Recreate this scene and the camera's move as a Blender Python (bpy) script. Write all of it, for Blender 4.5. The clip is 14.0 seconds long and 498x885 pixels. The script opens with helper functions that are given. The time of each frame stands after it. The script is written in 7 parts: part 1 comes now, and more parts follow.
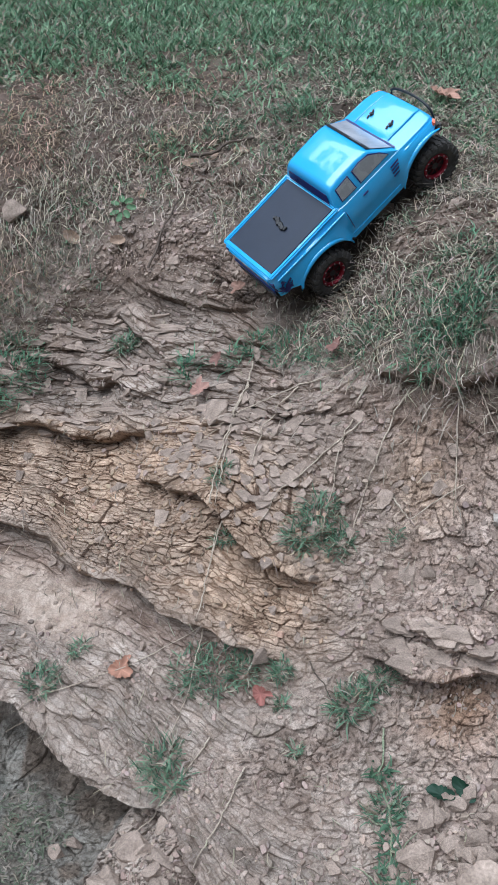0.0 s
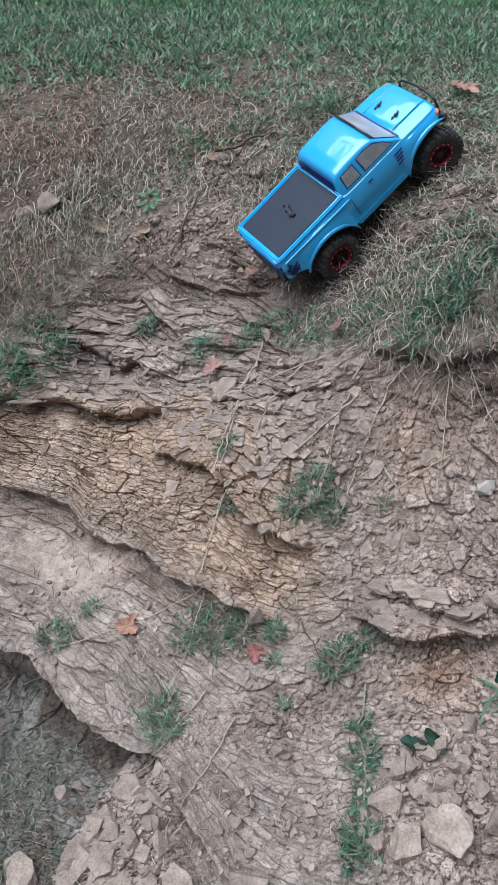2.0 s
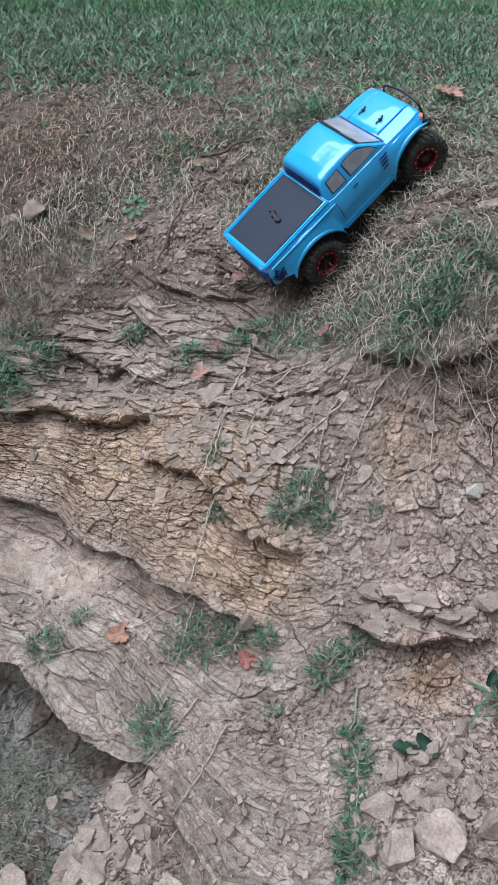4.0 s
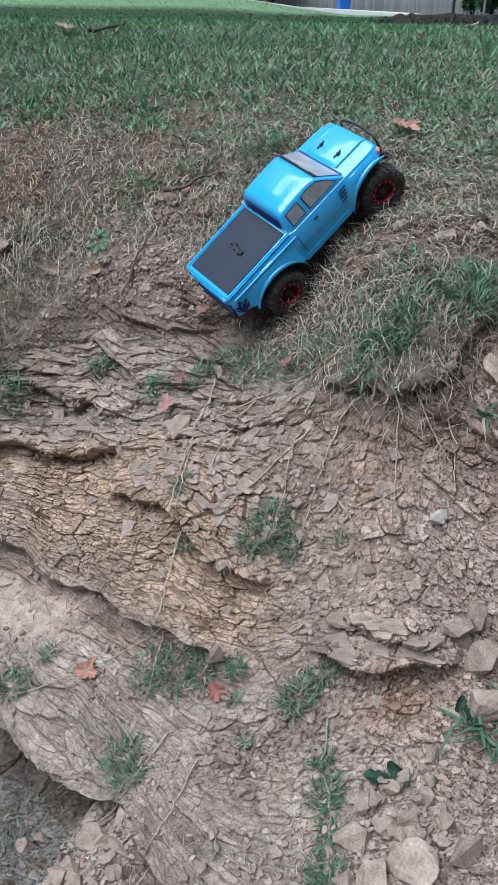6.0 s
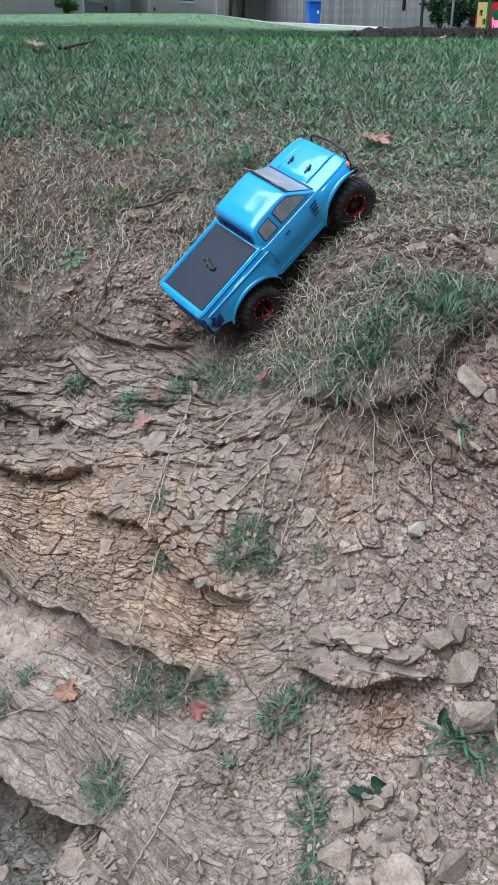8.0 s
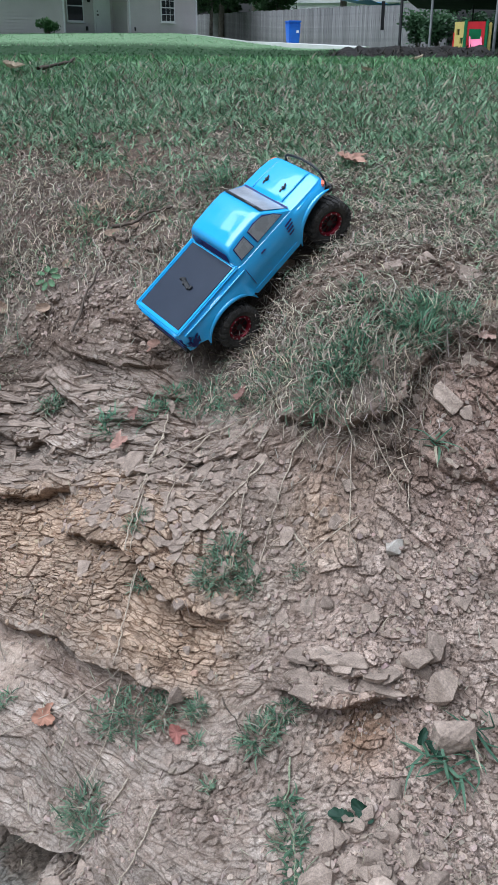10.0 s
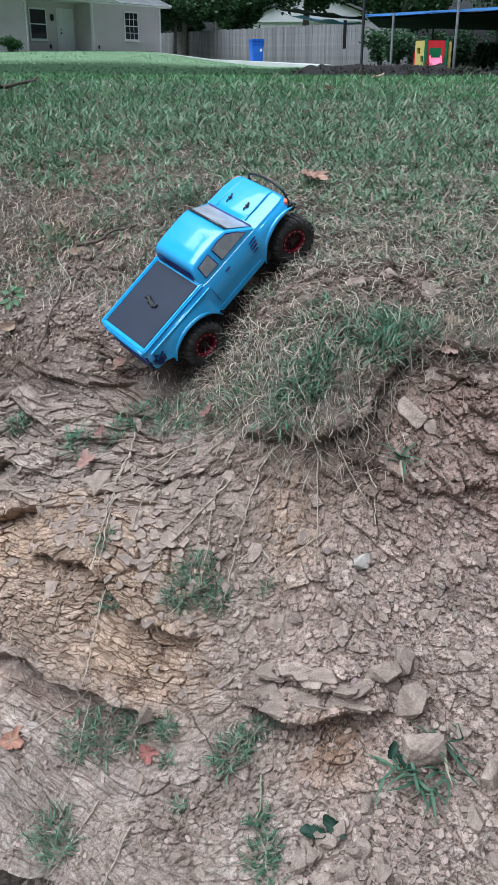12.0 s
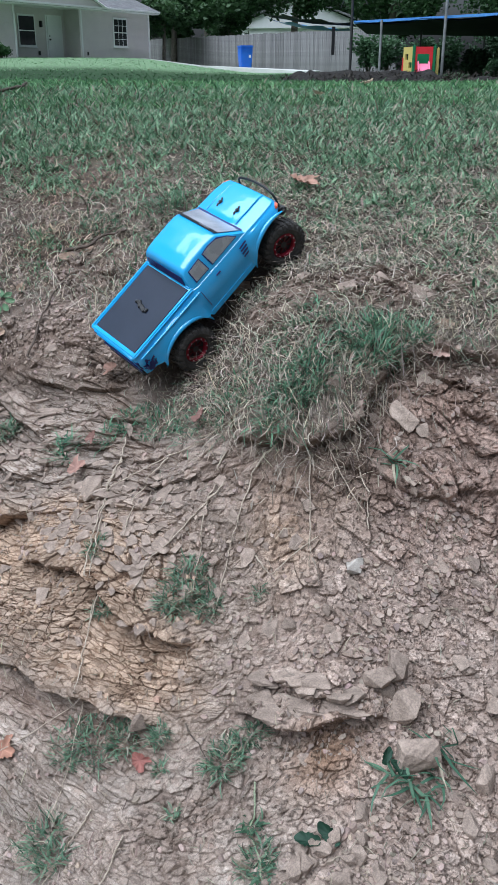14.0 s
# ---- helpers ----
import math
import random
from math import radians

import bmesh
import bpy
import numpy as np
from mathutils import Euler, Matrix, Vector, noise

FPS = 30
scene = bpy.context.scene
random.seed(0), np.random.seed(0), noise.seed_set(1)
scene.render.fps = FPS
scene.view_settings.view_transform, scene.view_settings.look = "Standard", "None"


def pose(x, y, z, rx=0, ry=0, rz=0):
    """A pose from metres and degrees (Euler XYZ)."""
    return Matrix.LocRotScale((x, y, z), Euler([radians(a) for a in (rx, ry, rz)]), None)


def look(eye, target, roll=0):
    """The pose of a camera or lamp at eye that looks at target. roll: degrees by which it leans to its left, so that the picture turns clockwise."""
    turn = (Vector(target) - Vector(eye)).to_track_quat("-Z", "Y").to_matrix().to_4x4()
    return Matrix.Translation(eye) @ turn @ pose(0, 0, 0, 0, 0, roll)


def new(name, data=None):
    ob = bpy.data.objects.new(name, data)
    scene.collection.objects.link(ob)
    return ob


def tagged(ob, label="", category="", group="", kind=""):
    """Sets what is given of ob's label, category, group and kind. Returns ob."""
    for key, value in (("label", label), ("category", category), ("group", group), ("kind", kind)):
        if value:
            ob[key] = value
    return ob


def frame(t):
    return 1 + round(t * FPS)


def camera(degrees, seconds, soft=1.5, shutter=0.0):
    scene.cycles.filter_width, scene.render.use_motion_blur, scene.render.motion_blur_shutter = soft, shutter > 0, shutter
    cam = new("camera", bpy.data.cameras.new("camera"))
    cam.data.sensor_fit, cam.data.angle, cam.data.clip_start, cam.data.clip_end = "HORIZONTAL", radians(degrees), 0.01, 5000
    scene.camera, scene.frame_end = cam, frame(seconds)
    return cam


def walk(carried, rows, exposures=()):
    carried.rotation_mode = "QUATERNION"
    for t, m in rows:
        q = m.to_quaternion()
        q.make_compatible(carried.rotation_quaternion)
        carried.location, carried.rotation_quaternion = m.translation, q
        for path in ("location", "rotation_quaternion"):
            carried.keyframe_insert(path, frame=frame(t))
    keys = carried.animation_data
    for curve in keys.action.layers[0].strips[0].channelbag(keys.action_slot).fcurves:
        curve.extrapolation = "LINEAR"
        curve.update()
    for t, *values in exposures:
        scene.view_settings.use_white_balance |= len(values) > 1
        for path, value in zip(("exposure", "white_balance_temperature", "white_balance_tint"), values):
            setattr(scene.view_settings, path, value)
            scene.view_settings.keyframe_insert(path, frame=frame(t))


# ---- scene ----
cam = camera(32.2, 14.0, 0.75)
METRES, EYE, TILT, LEAN, TURN = 0.275, 1.5, -29.0, -2.5, 0.0
ROWS = [
    (0.0, 0.0, 0.0, 0.0, 0.0, 0.0, -0.0),
    (0.5, 0.2267, -0.2239, -0.154, 2.12, 0.13, -1.07),
    (1.0, 0.4228, -0.3334, -0.2541, 3.35, 0.3, -1.33),
    (1.5, 0.4711, -0.3437, -0.2748, 4.06, 0.48, -1.32),
    (2.0, 0.4685, -0.3302, -0.2601, 4.24, 0.48, -1.0),
    (4.5, 0.5076, -0.3192, -0.2469, 3.37, 1.07, 0.03),
    (5.0, 0.5306, -0.3353, -0.2367, 2.87, 1.75, 0.38),
    (5.5, 0.5253, -0.344, -0.2416, 2.26, 2.3, 0.69),
    (6.0, 0.5436, -0.3374, -0.2368, 1.91, 2.69, 0.96),
    (6.5, 0.5513, -0.3235, -0.2281, 1.48, 2.87, 1.37),
    (7.0, 0.5543, -0.31, -0.2256, 1.12, 3.06, 1.78),
    (7.5, 0.5566, -0.3194, -0.2186, 0.85, 3.25, 2.03),
    (10.0, 0.6227, -0.2949, -0.1874, -0.35, 4.47, 2.93),
    (10.5, 0.6278, -0.3018, -0.1847, -0.71, 4.72, 3.06),
    (11.0, 0.63, -0.3017, -0.1901, -1.31, 4.88, 3.41),
    (11.5, 0.6363, -0.3151, -0.1778, -1.64, 5.09, 3.61),
    (12.0, 0.6448, -0.3137, -0.177, -2.28, 5.35, 3.95),
    (12.5, 0.6406, -0.3036, -0.1767, -2.63, 5.54, 4.21),
    (13.0, 0.636, -0.2992, -0.1756, -2.54, 5.65, 4.18),
    (13.5, 0.6352, -0.28, -0.1769, -2.79, 5.7, 4.3),
    (14.0, 0.6399, -0.2815, -0.1785, -2.85, 5.66, 4.32),
]
walk(cam, [(t, pose(0, 0, EYE, TILT, LEAN, TURN) @ pose(METRES * x, METRES * y, METRES * z, 90 + pitch, roll, yaw)) for t, x, y, z, yaw, pitch, roll in ROWS], ((0.0, 0.38, 5500, 8), (10.0, 0.40, 5500, 8), (12.5, 0.48, 5500, 8), (14.0, 0.47, 5500, 8)))

# ---- light: a bright overcast sky ----
SUN_ELEV, SUN_AZ = 64.0, 240.0
world = bpy.data.worlds.new("sky_world")
scene.world = world
world.use_nodes = True
wn = world.node_tree.nodes
wl = world.node_tree.links
wn.clear()
w_out = wn.new("ShaderNodeOutputWorld")
w_bg = wn.new("ShaderNodeBackground")
w_sky = wn.new("ShaderNodeTexSky")
w_sky.sky_type = "NISHITA"
w_sky.sun_disc = False
w_sky.sun_elevation = radians(SUN_ELEV)
w_sky.sun_rotation = radians(SUN_AZ)
w_sky.dust_density = 6.0
w_hsv = wn.new("ShaderNodeHueSaturation")
w_hsv.inputs["Saturation"].default_value = 0.35
wl.new(w_sky.outputs[0], w_hsv.inputs["Color"])
wl.new(w_hsv.outputs[0], w_bg.inputs["Color"])
w_bg.inputs["Strength"].default_value = 0.056
wl.new(w_bg.outputs[0], w_out.inputs["Surface"])
sun = new("sun", bpy.data.lights.new("sun", "SUN"))
sun.data.energy = 3.15
sun.data.angle = radians(69)
sun.data.color = (0.99, 0.985, 0.972)
_az, _el = radians(SUN_AZ), radians(SUN_ELEV)
sun.matrix_world = look(Vector((math.sin(_az) * math.cos(_el), math.cos(_az) * math.cos(_el), math.sin(_el))) * 60, (0, 0, 0))

# ---- the lie of the land ----
def _hash(ix, iy, seed):
    h = (ix.astype(np.int64) * 374761393 + iy.astype(np.int64) * 668265263 + seed * 1442695041) & 0x7FFFFFFF
    h = ((h ^ (h >> 13)) * 1274126177) & 0x7FFFFFFF
    return ((h ^ (h >> 16)) & 0xFFFF) / 65535.0


def vnoise(x, y, seed=0):
    """Smooth value noise, 0 to 1."""
    x, y = np.asarray(x, float), np.asarray(y, float)
    fx, fy = np.floor(x), np.floor(y)
    tx, ty = x - fx, y - fy
    tx, ty = tx * tx * (3 - 2 * tx), ty * ty * (3 - 2 * ty)
    a, b = _hash(fx, fy, seed), _hash(fx + 1, fy, seed)
    c, d = _hash(fx, fy + 1, seed), _hash(fx + 1, fy + 1, seed)
    return (a + (b - a) * tx) * (1 - ty) + (c + (d - c) * tx) * ty


def fbm(x, y, seed=0, octaves=4):
    """Layered noise round 0, about -0.5 to 0.5."""
    total, amp, f = 0.0, 0.5, 1.0
    for k in range(octaves):
        total = total + amp * (vnoise(x * f + 17.3 * k, y * f - 9.1 * k, seed + k) - 0.5)
        amp, f = amp * 0.5, f * 2.03
    return total


def cells(x, y, seed=0):
    """Irregular cells: the id of the nearest seed (two numbers), the way to it, and how near the border is."""
    fx, fy = np.floor(x), np.floor(y)
    best, second = np.full(np.shape(x), 9.0), np.full(np.shape(x), 9.0)
    ix, iy, dx, dy = fx, fy, x * 0, y * 0
    for a in (-1, 0, 1):
        for b in (-1, 0, 1):
            cx, cy = fx + a, fy + b
            vx, vy = cx + _hash(cx, cy, seed) - x, cy + _hash(cx, cy, seed + 9) - y
            d = np.sqrt(vx * vx + vy * vy)
            near = d < best
            second = np.where(near, best, np.minimum(second, d))
            ix, iy, dx, dy = np.where(near, cx, ix), np.where(near, cy, iy), np.where(near, vx, dx), np.where(near, vy, dy)
            best = np.where(near, d, best)
    return ix, iy, dx, dy, second - best


def smooth(a, b, v):
    t = np.clip((np.asarray(v, float) - a) / (b - a), 0, 1)
    return t * t * (3 - 2 * t)


# cross sections of the bank: (distance ahead, height), in the gully, in the middle and through the nose
BANK_LEFT = ((0.177, 0.027), (1.135, 0.036), (1.242, 0.169), (1.375, 0.240), (1.597, 0.338), (1.774, 0.489), (1.952, 0.666), (2.085, 0.799), (2.218, 0.932), (2.395, 1.039), (2.661, 1.127), (3.105, 1.225), (3.992, 1.310), (5.323, 1.385))
BANK_MIDDLE = ((0.177, 0.063), (0.798, 0.169), (0.976, 0.223), (1.180, 0.311), (1.375, 0.489), (1.517, 0.626), (1.659, 0.684), (1.863, 0.790), (2.040, 0.915), (2.306, 1.039), (2.573, 1.136), (3.105, 1.234), (3.992, 1.315), (5.323, 1.385))
BANK_RIGHT = ((0.177, 0.125), (0.621, 0.285), (0.798, 0.338), (0.887, 0.360), (1.020, 0.435), (1.153, 0.542), (1.269, 0.657), (1.375, 0.790), (1.473, 0.932), (1.597, 1.012), (1.774, 1.074), (2.129, 1.132), (2.546, 1.185), (3.105, 1.252), (3.992, 1.325), (5.323, 1.385))
FAR_LAWN = ((5.323, 1.385), (8.0, 1.375), (14.0, 1.335), (25.0, 1.27), (30.0, 1.30), (36.0, 1.45), (45.0, 1.56), (60.0, 1.62), (120.0, 1.7), (1500.0, 1.7))
_ys = np.arange(-1.0, 5.33, 0.01)


def _section(rows):
    z = np.interp(_ys, [r[0] for r in rows], [r[1] for r in rows])
    k = np.exp(-np.linspace(-2, 2, 15) ** 2)
    return np.convolve(np.pad(z, 7, mode="edge"), k / k.sum(), mode="valid")


_SECTIONS = [_section(r) for r in (BANK_LEFT, BANK_MIDDLE, BANK_RIGHT)]


def base_height(x, y):
    """The smooth lie of the ground."""
    x, y = np.asarray(x, float), np.asarray(y, float)
    zl, zm, zr = (np.interp(y, _ys, s) for s in _SECTIONS)
    a, b = smooth(-0.37, 0.11, x), smooth(0.05, 0.48, x)
    z = zl + (zm - zl) * a
    z = z + (zr - z) * b
    # ruts where the wheels stand
    for wx, wy, deep in ((0.235, 1.850, -0.036), (0.107, 2.020, 0.004), (0.43, 1.94, -0.004), (0.342, 2.086, 0.046)):
        z = z + deep * np.exp(-((x - wx) ** 2 + (y - wy) ** 2) / 0.0042)
    far = np.interp(y, [r[0] for r in FAR_LAWN], [r[1] for r in FAR_LAWN])
    far = far + 0.72 * smooth(4.5, -2.5, x) * smooth(18, 54, y)
    return np.where(y > 5.323, far, z)



# lines of the shale beds in plan: the foot of the slab, the lip of the ochre band, the ledge above it
BED_C = ((-0.9, 1.38), (-0.483, 1.297), (-0.402, 1.273), (-0.288, 1.201), (-0.204, 1.149), (-0.138, 1.081), (-0.05, 0.97), (0.02, 0.85), (0.07, 0.78), (0.3, 0.6), (0.9, 0.5))
BED_B = ((-0.9, 1.74), (-0.578, 1.644), (-0.401, 1.601), (-0.207, 1.451), (-0.115, 1.355), (0.015, 1.265), (0.132, 1.21), (0.288, 1.145), (0.356, 1.107), (0.469, 1.075), (0.9, 1.05))
BED_A = ((-0.9, 1.83), (-0.53, 1.814), (-0.28, 1.806), (-0.17, 1.72), (0.0, 1.60), (0.13, 1.50), (0.3, 1.36), (0.5, 1.26), (0.9, 1.22))
# right edge of the ditch: (distance ahead, x)
DITCH_EDGE = ((0.5, -0.20), (0.831, -0.208), (0.924, -0.237), (0.989, -0.22), (1.039, -0.191), (1.1, -0.16), (1.4, -0.08))
BROW = ((-1.2, 1.95), (-0.63, 1.96), (-0.5, 2.05), (-0.29, 2.20), (-0.1, 2.20), (0.03, 1.98), (0.11, 1.76), (0.22, 1.62), (0.32, 1.50), (0.40, 1.44), (0.50, 1.45), (0.60, 1.55), (0.70, 1.58), (0.81, 1.54), (1.6, 1.5))
# ledges: line, from x, to x, how far it stands out, how far that reaches uphill, how deep the hollow below it is and reaches
LEDGES = (
    (BED_B, -1.2, 0.10, 0.028, 0.07, 0.030, 0.05),
    (((0.24, 1.19), (0.295, 1.147), (0.335, 1.108), (0.383, 1.084), (0.47, 1.072), (0.54, 1.07)), 0.26, 0.51, 0.030, 0.06, 0.046, 0.08),
    (BED_C, -1.2, -0.10, 0.045, 0.10, 0.075, 0.05),
    (((-0.9, 1.81), (-0.53, 1.814), (-0.399, 1.795), (-0.33, 1.788), (-0.25, 1.782), (-0.19, 1.74)), -0.9, -0.20, 0.034, 0.06, 0.036, 0.05),
    (((-0.46, 1.93), (-0.40, 1.91), (-0.33, 1.88), (-0.26, 1.87)), -0.46, -0.27, 0.024, 0.05, 0.030, 0.05),
    (((-0.22, 1.69), (-0.171, 1.642), (-0.107, 1.568), (-0.008, 1.467), (0.037, 1.385), (0.122, 1.328), (0.2, 1.29)), -0.2, 0.18, 0.034, 0.06, 0.032, 0.05),
    (((0.28, 1.215), (0.326, 1.175), (0.386, 1.125), (0.444, 1.100), (0.50, 1.09)), 0.29, 0.47, 0.022, 0.04, 0.018, 0.03),
    (((-0.08, 1.0), (-0.059, 0.975), (-0.03, 0.916), (0.019, 0.851), (0.064, 0.794), (0.1, 0.75)), -0.07, 0.09, 0.034, 0.06, 0.04, 0.05),
    (((0.45, 1.40), (0.60, 1.36), (0.75, 1.35), (0.95, 1.34)), 0.46, 0.95, 0.012, 0.05, 0.012, 0.05),
    (((-0.05, 1.66), (0.0, 1.64), (0.06, 1.60)), -0.05, 0.06, 0.018, 0.04, 0.01, 0.03),
    (((0.25, 1.57), (0.32, 1.485), (0.40, 1.425), (0.50, 1.435), (0.60, 1.53), (0.70, 1.56), (0.85, 1.52)), 0.27, 0.85, 0.012, 0.04, 0.042, 0.07),
)


def in_ditch(x, y):
    """Left of the ditch's rubbly right edge, 0 to 1."""
    edge = np.interp(y, [r[0] for r in DITCH_EDGE], [r[1] for r in DITCH_EDGE]) + 0.05 * fbm(x * 16, y * 16, 45, 3)
    return smooth(0.012, -0.022, x - edge)


def line_at(rows, x):
    return np.interp(x, [r[0] for r in rows], [r[1] for r in rows])


def beds(x, y):
    """How far up the stack of beds a place lies, and how clearly they show there."""
    a, b, c = line_at(BED_A, x), line_at(BED_B, x), line_at(BED_C, x)
    q = np.where(y < b, (y - c) / (b - c) * 15, np.where(y < a, 15 + (y - b) / np.maximum(a - b, 0.05) * 15, 30 + (y - a) / 0.020))
    clear = smooth(0.45, 0.0, x) * 0.72 + 0.25
    clear = clear * (1 - 0.75 * np.exp(-((x - 0.14) / 0.17) ** 2 - ((y - 1.06) / 0.085) ** 2))
    clear = clear * smooth(2.14, 2.0, y) * smooth(0.10, -0.12, y - line_at(BROW, x)) * smooth(-0.05, 0.03, y - c)
    clear = np.maximum(clear, 0.95 * np.exp(-((x - 0.09) / 0.13) ** 4 - ((y - 0.83) / 0.11) ** 4))
    # pale worn top of the slab, where the beds are hidden
    slab = np.exp(-((x + 0.39) / 0.16) ** 4 - ((y - 1.465 + 0.40 * (x + 0.4) + 0.03 * fbm(x * 15, y * 15, 49, 3)) / 0.062) ** 4)
    return q, clear * (1 - 0.85 * slab), slab


def turf(x, y):
    """How much the place is grown over, 0 to 1."""
    n = 0.16 * fbm(x * 4, y * 4, 61, 3)
    return smooth(-0.05, 0.10, y - line_at(BROW, x) + n)


def bench(x, y):
    """The bare, trodden top of the nose and the scraped hollow by the stick, 0 to 1."""
    n = 0.9 * fbm(x * 9, y * 9, 63, 3)
    d = np.minimum(((x - 0.64) / 0.20) ** 2 + ((y - 1.77) / 0.085) ** 2, ((x - 0.42) / 0.10) ** 2 + ((y - 1.77) / 0.06) ** 2)
    d = np.minimum(d, np.minimum(((x + 0.06) / 0.11) ** 2 + ((y - 2.27) / 0.09) ** 2, ((x - 0.04) / 0.10) ** 2 + ((y - 2.02) / 0.12) ** 2))
    return smooth(1.5, 0.5, d + n)


def surface(x, y, full=False):
    """The ground in detail: displaced places, and the colour of the earth there."""
    x, y = np.asarray(x, float), np.asarray(y, float)
    z = base_height(x, y)
    floor = smooth(0.003, -0.010, y - line_at(BED_C, x) + 1.2 * (0.034 * fbm(x * 11, y * 11, 43, 3) + 0.007 * fbm(x * 34, y * 34, 47, 2))) * in_ditch(x, y) * smooth(-1.2, -0.9, x)
    z = z + (np.maximum(np.minimum(z, 0.03), z - 0.10) - z) * floor
    near = smooth(4.2, 2.8, y) * smooth(-1.6, -1.1, x) * smooth(2.0, 1.4, x)
    bank = near * smooth(0.06, -0.10, y - line_at(BROW, x)) * smooth(0.45, 0.65, y)
    e = 0.03
    sx = (base_height(x + e, y) - base_height(x - e, y)) / (2 * e)
    sy = (base_height(x, y + e) - base_height(x, y - e)) / (2 * e)
    nl = np.sqrt(1 + sx * sx + sy * sy)
    nx, ny, nz = -sx / nl, -sy / nl, 1 / nl
    ditch = smooth(-0.9, 0.1, y) * smooth(-2.0, -1.2, x) * smooth(0.0, -0.03, y - line_at(BED_C, x)) * in_ditch(x, y)
    # broad and fine unevenness
    rough = near * smooth(3.6, 2.6, y) * (1 - bank)
    d = near * (0.030 * fbm(x * 5, y * 5, 3, 3) + 0.012 * fbm(x * 22, y * 22, 7, 3))
    d = d + bank * (1 - 0.6 * ditch) * (0.008 * fbm(x * 40, y * 40, 11, 3) + 0.0035 * fbm(x * 120, y * 120, 13, 2))
    d = d + ditch * near * (0.030 * fbm(x * 16, y * 16, 33, 4) + 0.014 * fbm(x * 60, y * 60, 35, 2))
    d = d + smooth(2.5, 6, y) * 0.10 * fbm(x * 0.7, y * 0.7, 19, 3) * smooth(60, 20, y)
    d = d + rough * (0.020 * fbm(x * 26, y * 26, 15, 3) + 0.010 * fbm(x * 70, y * 70, 17, 2))
    out, drop = np.zeros_like(d), np.zeros_like(d)
    # beds of flaky shale, broken into plates: each stands out at its lower edge and dips back under the next
    q, clear, slab = beds(x, y)
    along = 0.88 * x - 0.47 * y
    calm = 1 - 0.65 * smooth(-0.05, 0.06, y - line_at(BED_A, x)) - 0.60 * smooth(0.02, -0.05, y - line_at(BED_B, x))
    bend = calm * (1.3 * fbm(x * 6, y * 6, 23, 3) + 1.1 * fbm(along * 5, q * 0.3, 24, 2)) + 0.5 * fbm(x * 24, y * 24, 29, 2)
    w = q + bend
    sway = along + 0.05 * fbm(x * 9, y * 9, 70, 2)
    over_b, over_a = smooth(-0.02, 0.03, y - line_at(BED_B, x)), smooth(-0.04, 0.05, y - line_at(BED_A, x) + 0.08 * fbm(x * 7, y * 7, 26, 2))
    mound = np.exp(-((x - 0.09) / 0.13) ** 4 - ((y - 0.83) / 0.11) ** 4)
    band, upper, lower = over_b * (1 - over_a), over_a, (1 - over_b)
    joint, tone_p = np.ones_like(d), np.zeros_like(d)
    for share, across, thick, high, seed in ((band, 26.0, 1.9, 0.0046, 81), (band, 9.0, 0.55, 0.0060, 83), (upper, 11.0, 0.95, 0.0090, 85), (upper, 5.0, 0.36, 0.0170, 87), (lower, 13.0, 1.6, 0.0052, 89), (lower, 6.0, 0.62, 0.0080, 93)):
        ix, iy, dx, dy, border = cells(sway * across, w * thick, seed)
        chance, lean = _hash(ix, iy, seed + 200), _hash(ix, iy, seed + 300) - 0.5
        k = share * clear * bank
        out = out + k * high * (0.75 * chance + 0.75 * dy + 0.5 * lean * dx) * smooth(0.0, 0.13, border)
        open_joint = smooth(0.30, 0.62, vnoise(x * 11 + seed, y * 11, seed + 7)) * (0.55 + 0.45 * band)
        joint = np.minimum(joint, 1 - k * open_joint * smooth(0.12, 0.02, border))
        tone_p = tone_p + k * (chance - 0.5) * 0.40
    # crumbly part: chips bedded in soil, of three sizes
    wild = 1 + 0.5 * smooth(0.42, 0.6, x) * smooth(1.2, 1.32, y)
    loose = np.maximum(bank * (1 - 0.85 * clear) * (1 - ditch) * (1 - 0.9 * slab), near * bench(x, y) * smooth(2.6, 2.4, y))
    loose = np.maximum(loose, 0.75 * ditch * near)
    chips_here = np.zeros_like(d)
    for size, high, least, seed in ((17.0, 0.0175, 0.70, 91), (34.0, 0.0115, 0.55, 97), (68.0, 0.0062, 0.42, 101)):
        ju, jv, ex, ey, rim = cells(x * size + 0.9 * fbm(x * 12, y * 12, seed, 2), (y * 1.45 + x * 0.45) * size + 0.9 * fbm(x * 14, y * 14, seed + 1, 2), seed)
        cell = _hash(ju, jv, seed + 3)
        here = np.where(cell > least, 1.0, 0.0) * smooth(0.05, 0.15, rim)
        out = out + loose * high * wild * here * (0.45 + 0.9 * ((_hash(ju, jv, seed + 4) - 0.5) * ex + (_hash(ju, jv, seed + 5) - 0.1) * ey))
        joint = np.minimum(joint, 1 - loose * 0.8 * np.where(cell > least, smooth(0.02, 0.07, rim) * smooth(0.16, 0.07, rim), 0))
        tone_p = tone_p + loose * here * (0.10 + 0.30 * (cell - least) / (1 - least)) * (1 - chips_here)
        chips_here = np.maximum(chips_here, here)
    ragged = 0.034 * fbm(x * 11, y * 11, 43, 3) + 0.007 * fbm(x * 34, y * 34, 47, 2)
    rim_c = y - line_at(BED_C, x) + ragged * 1.2
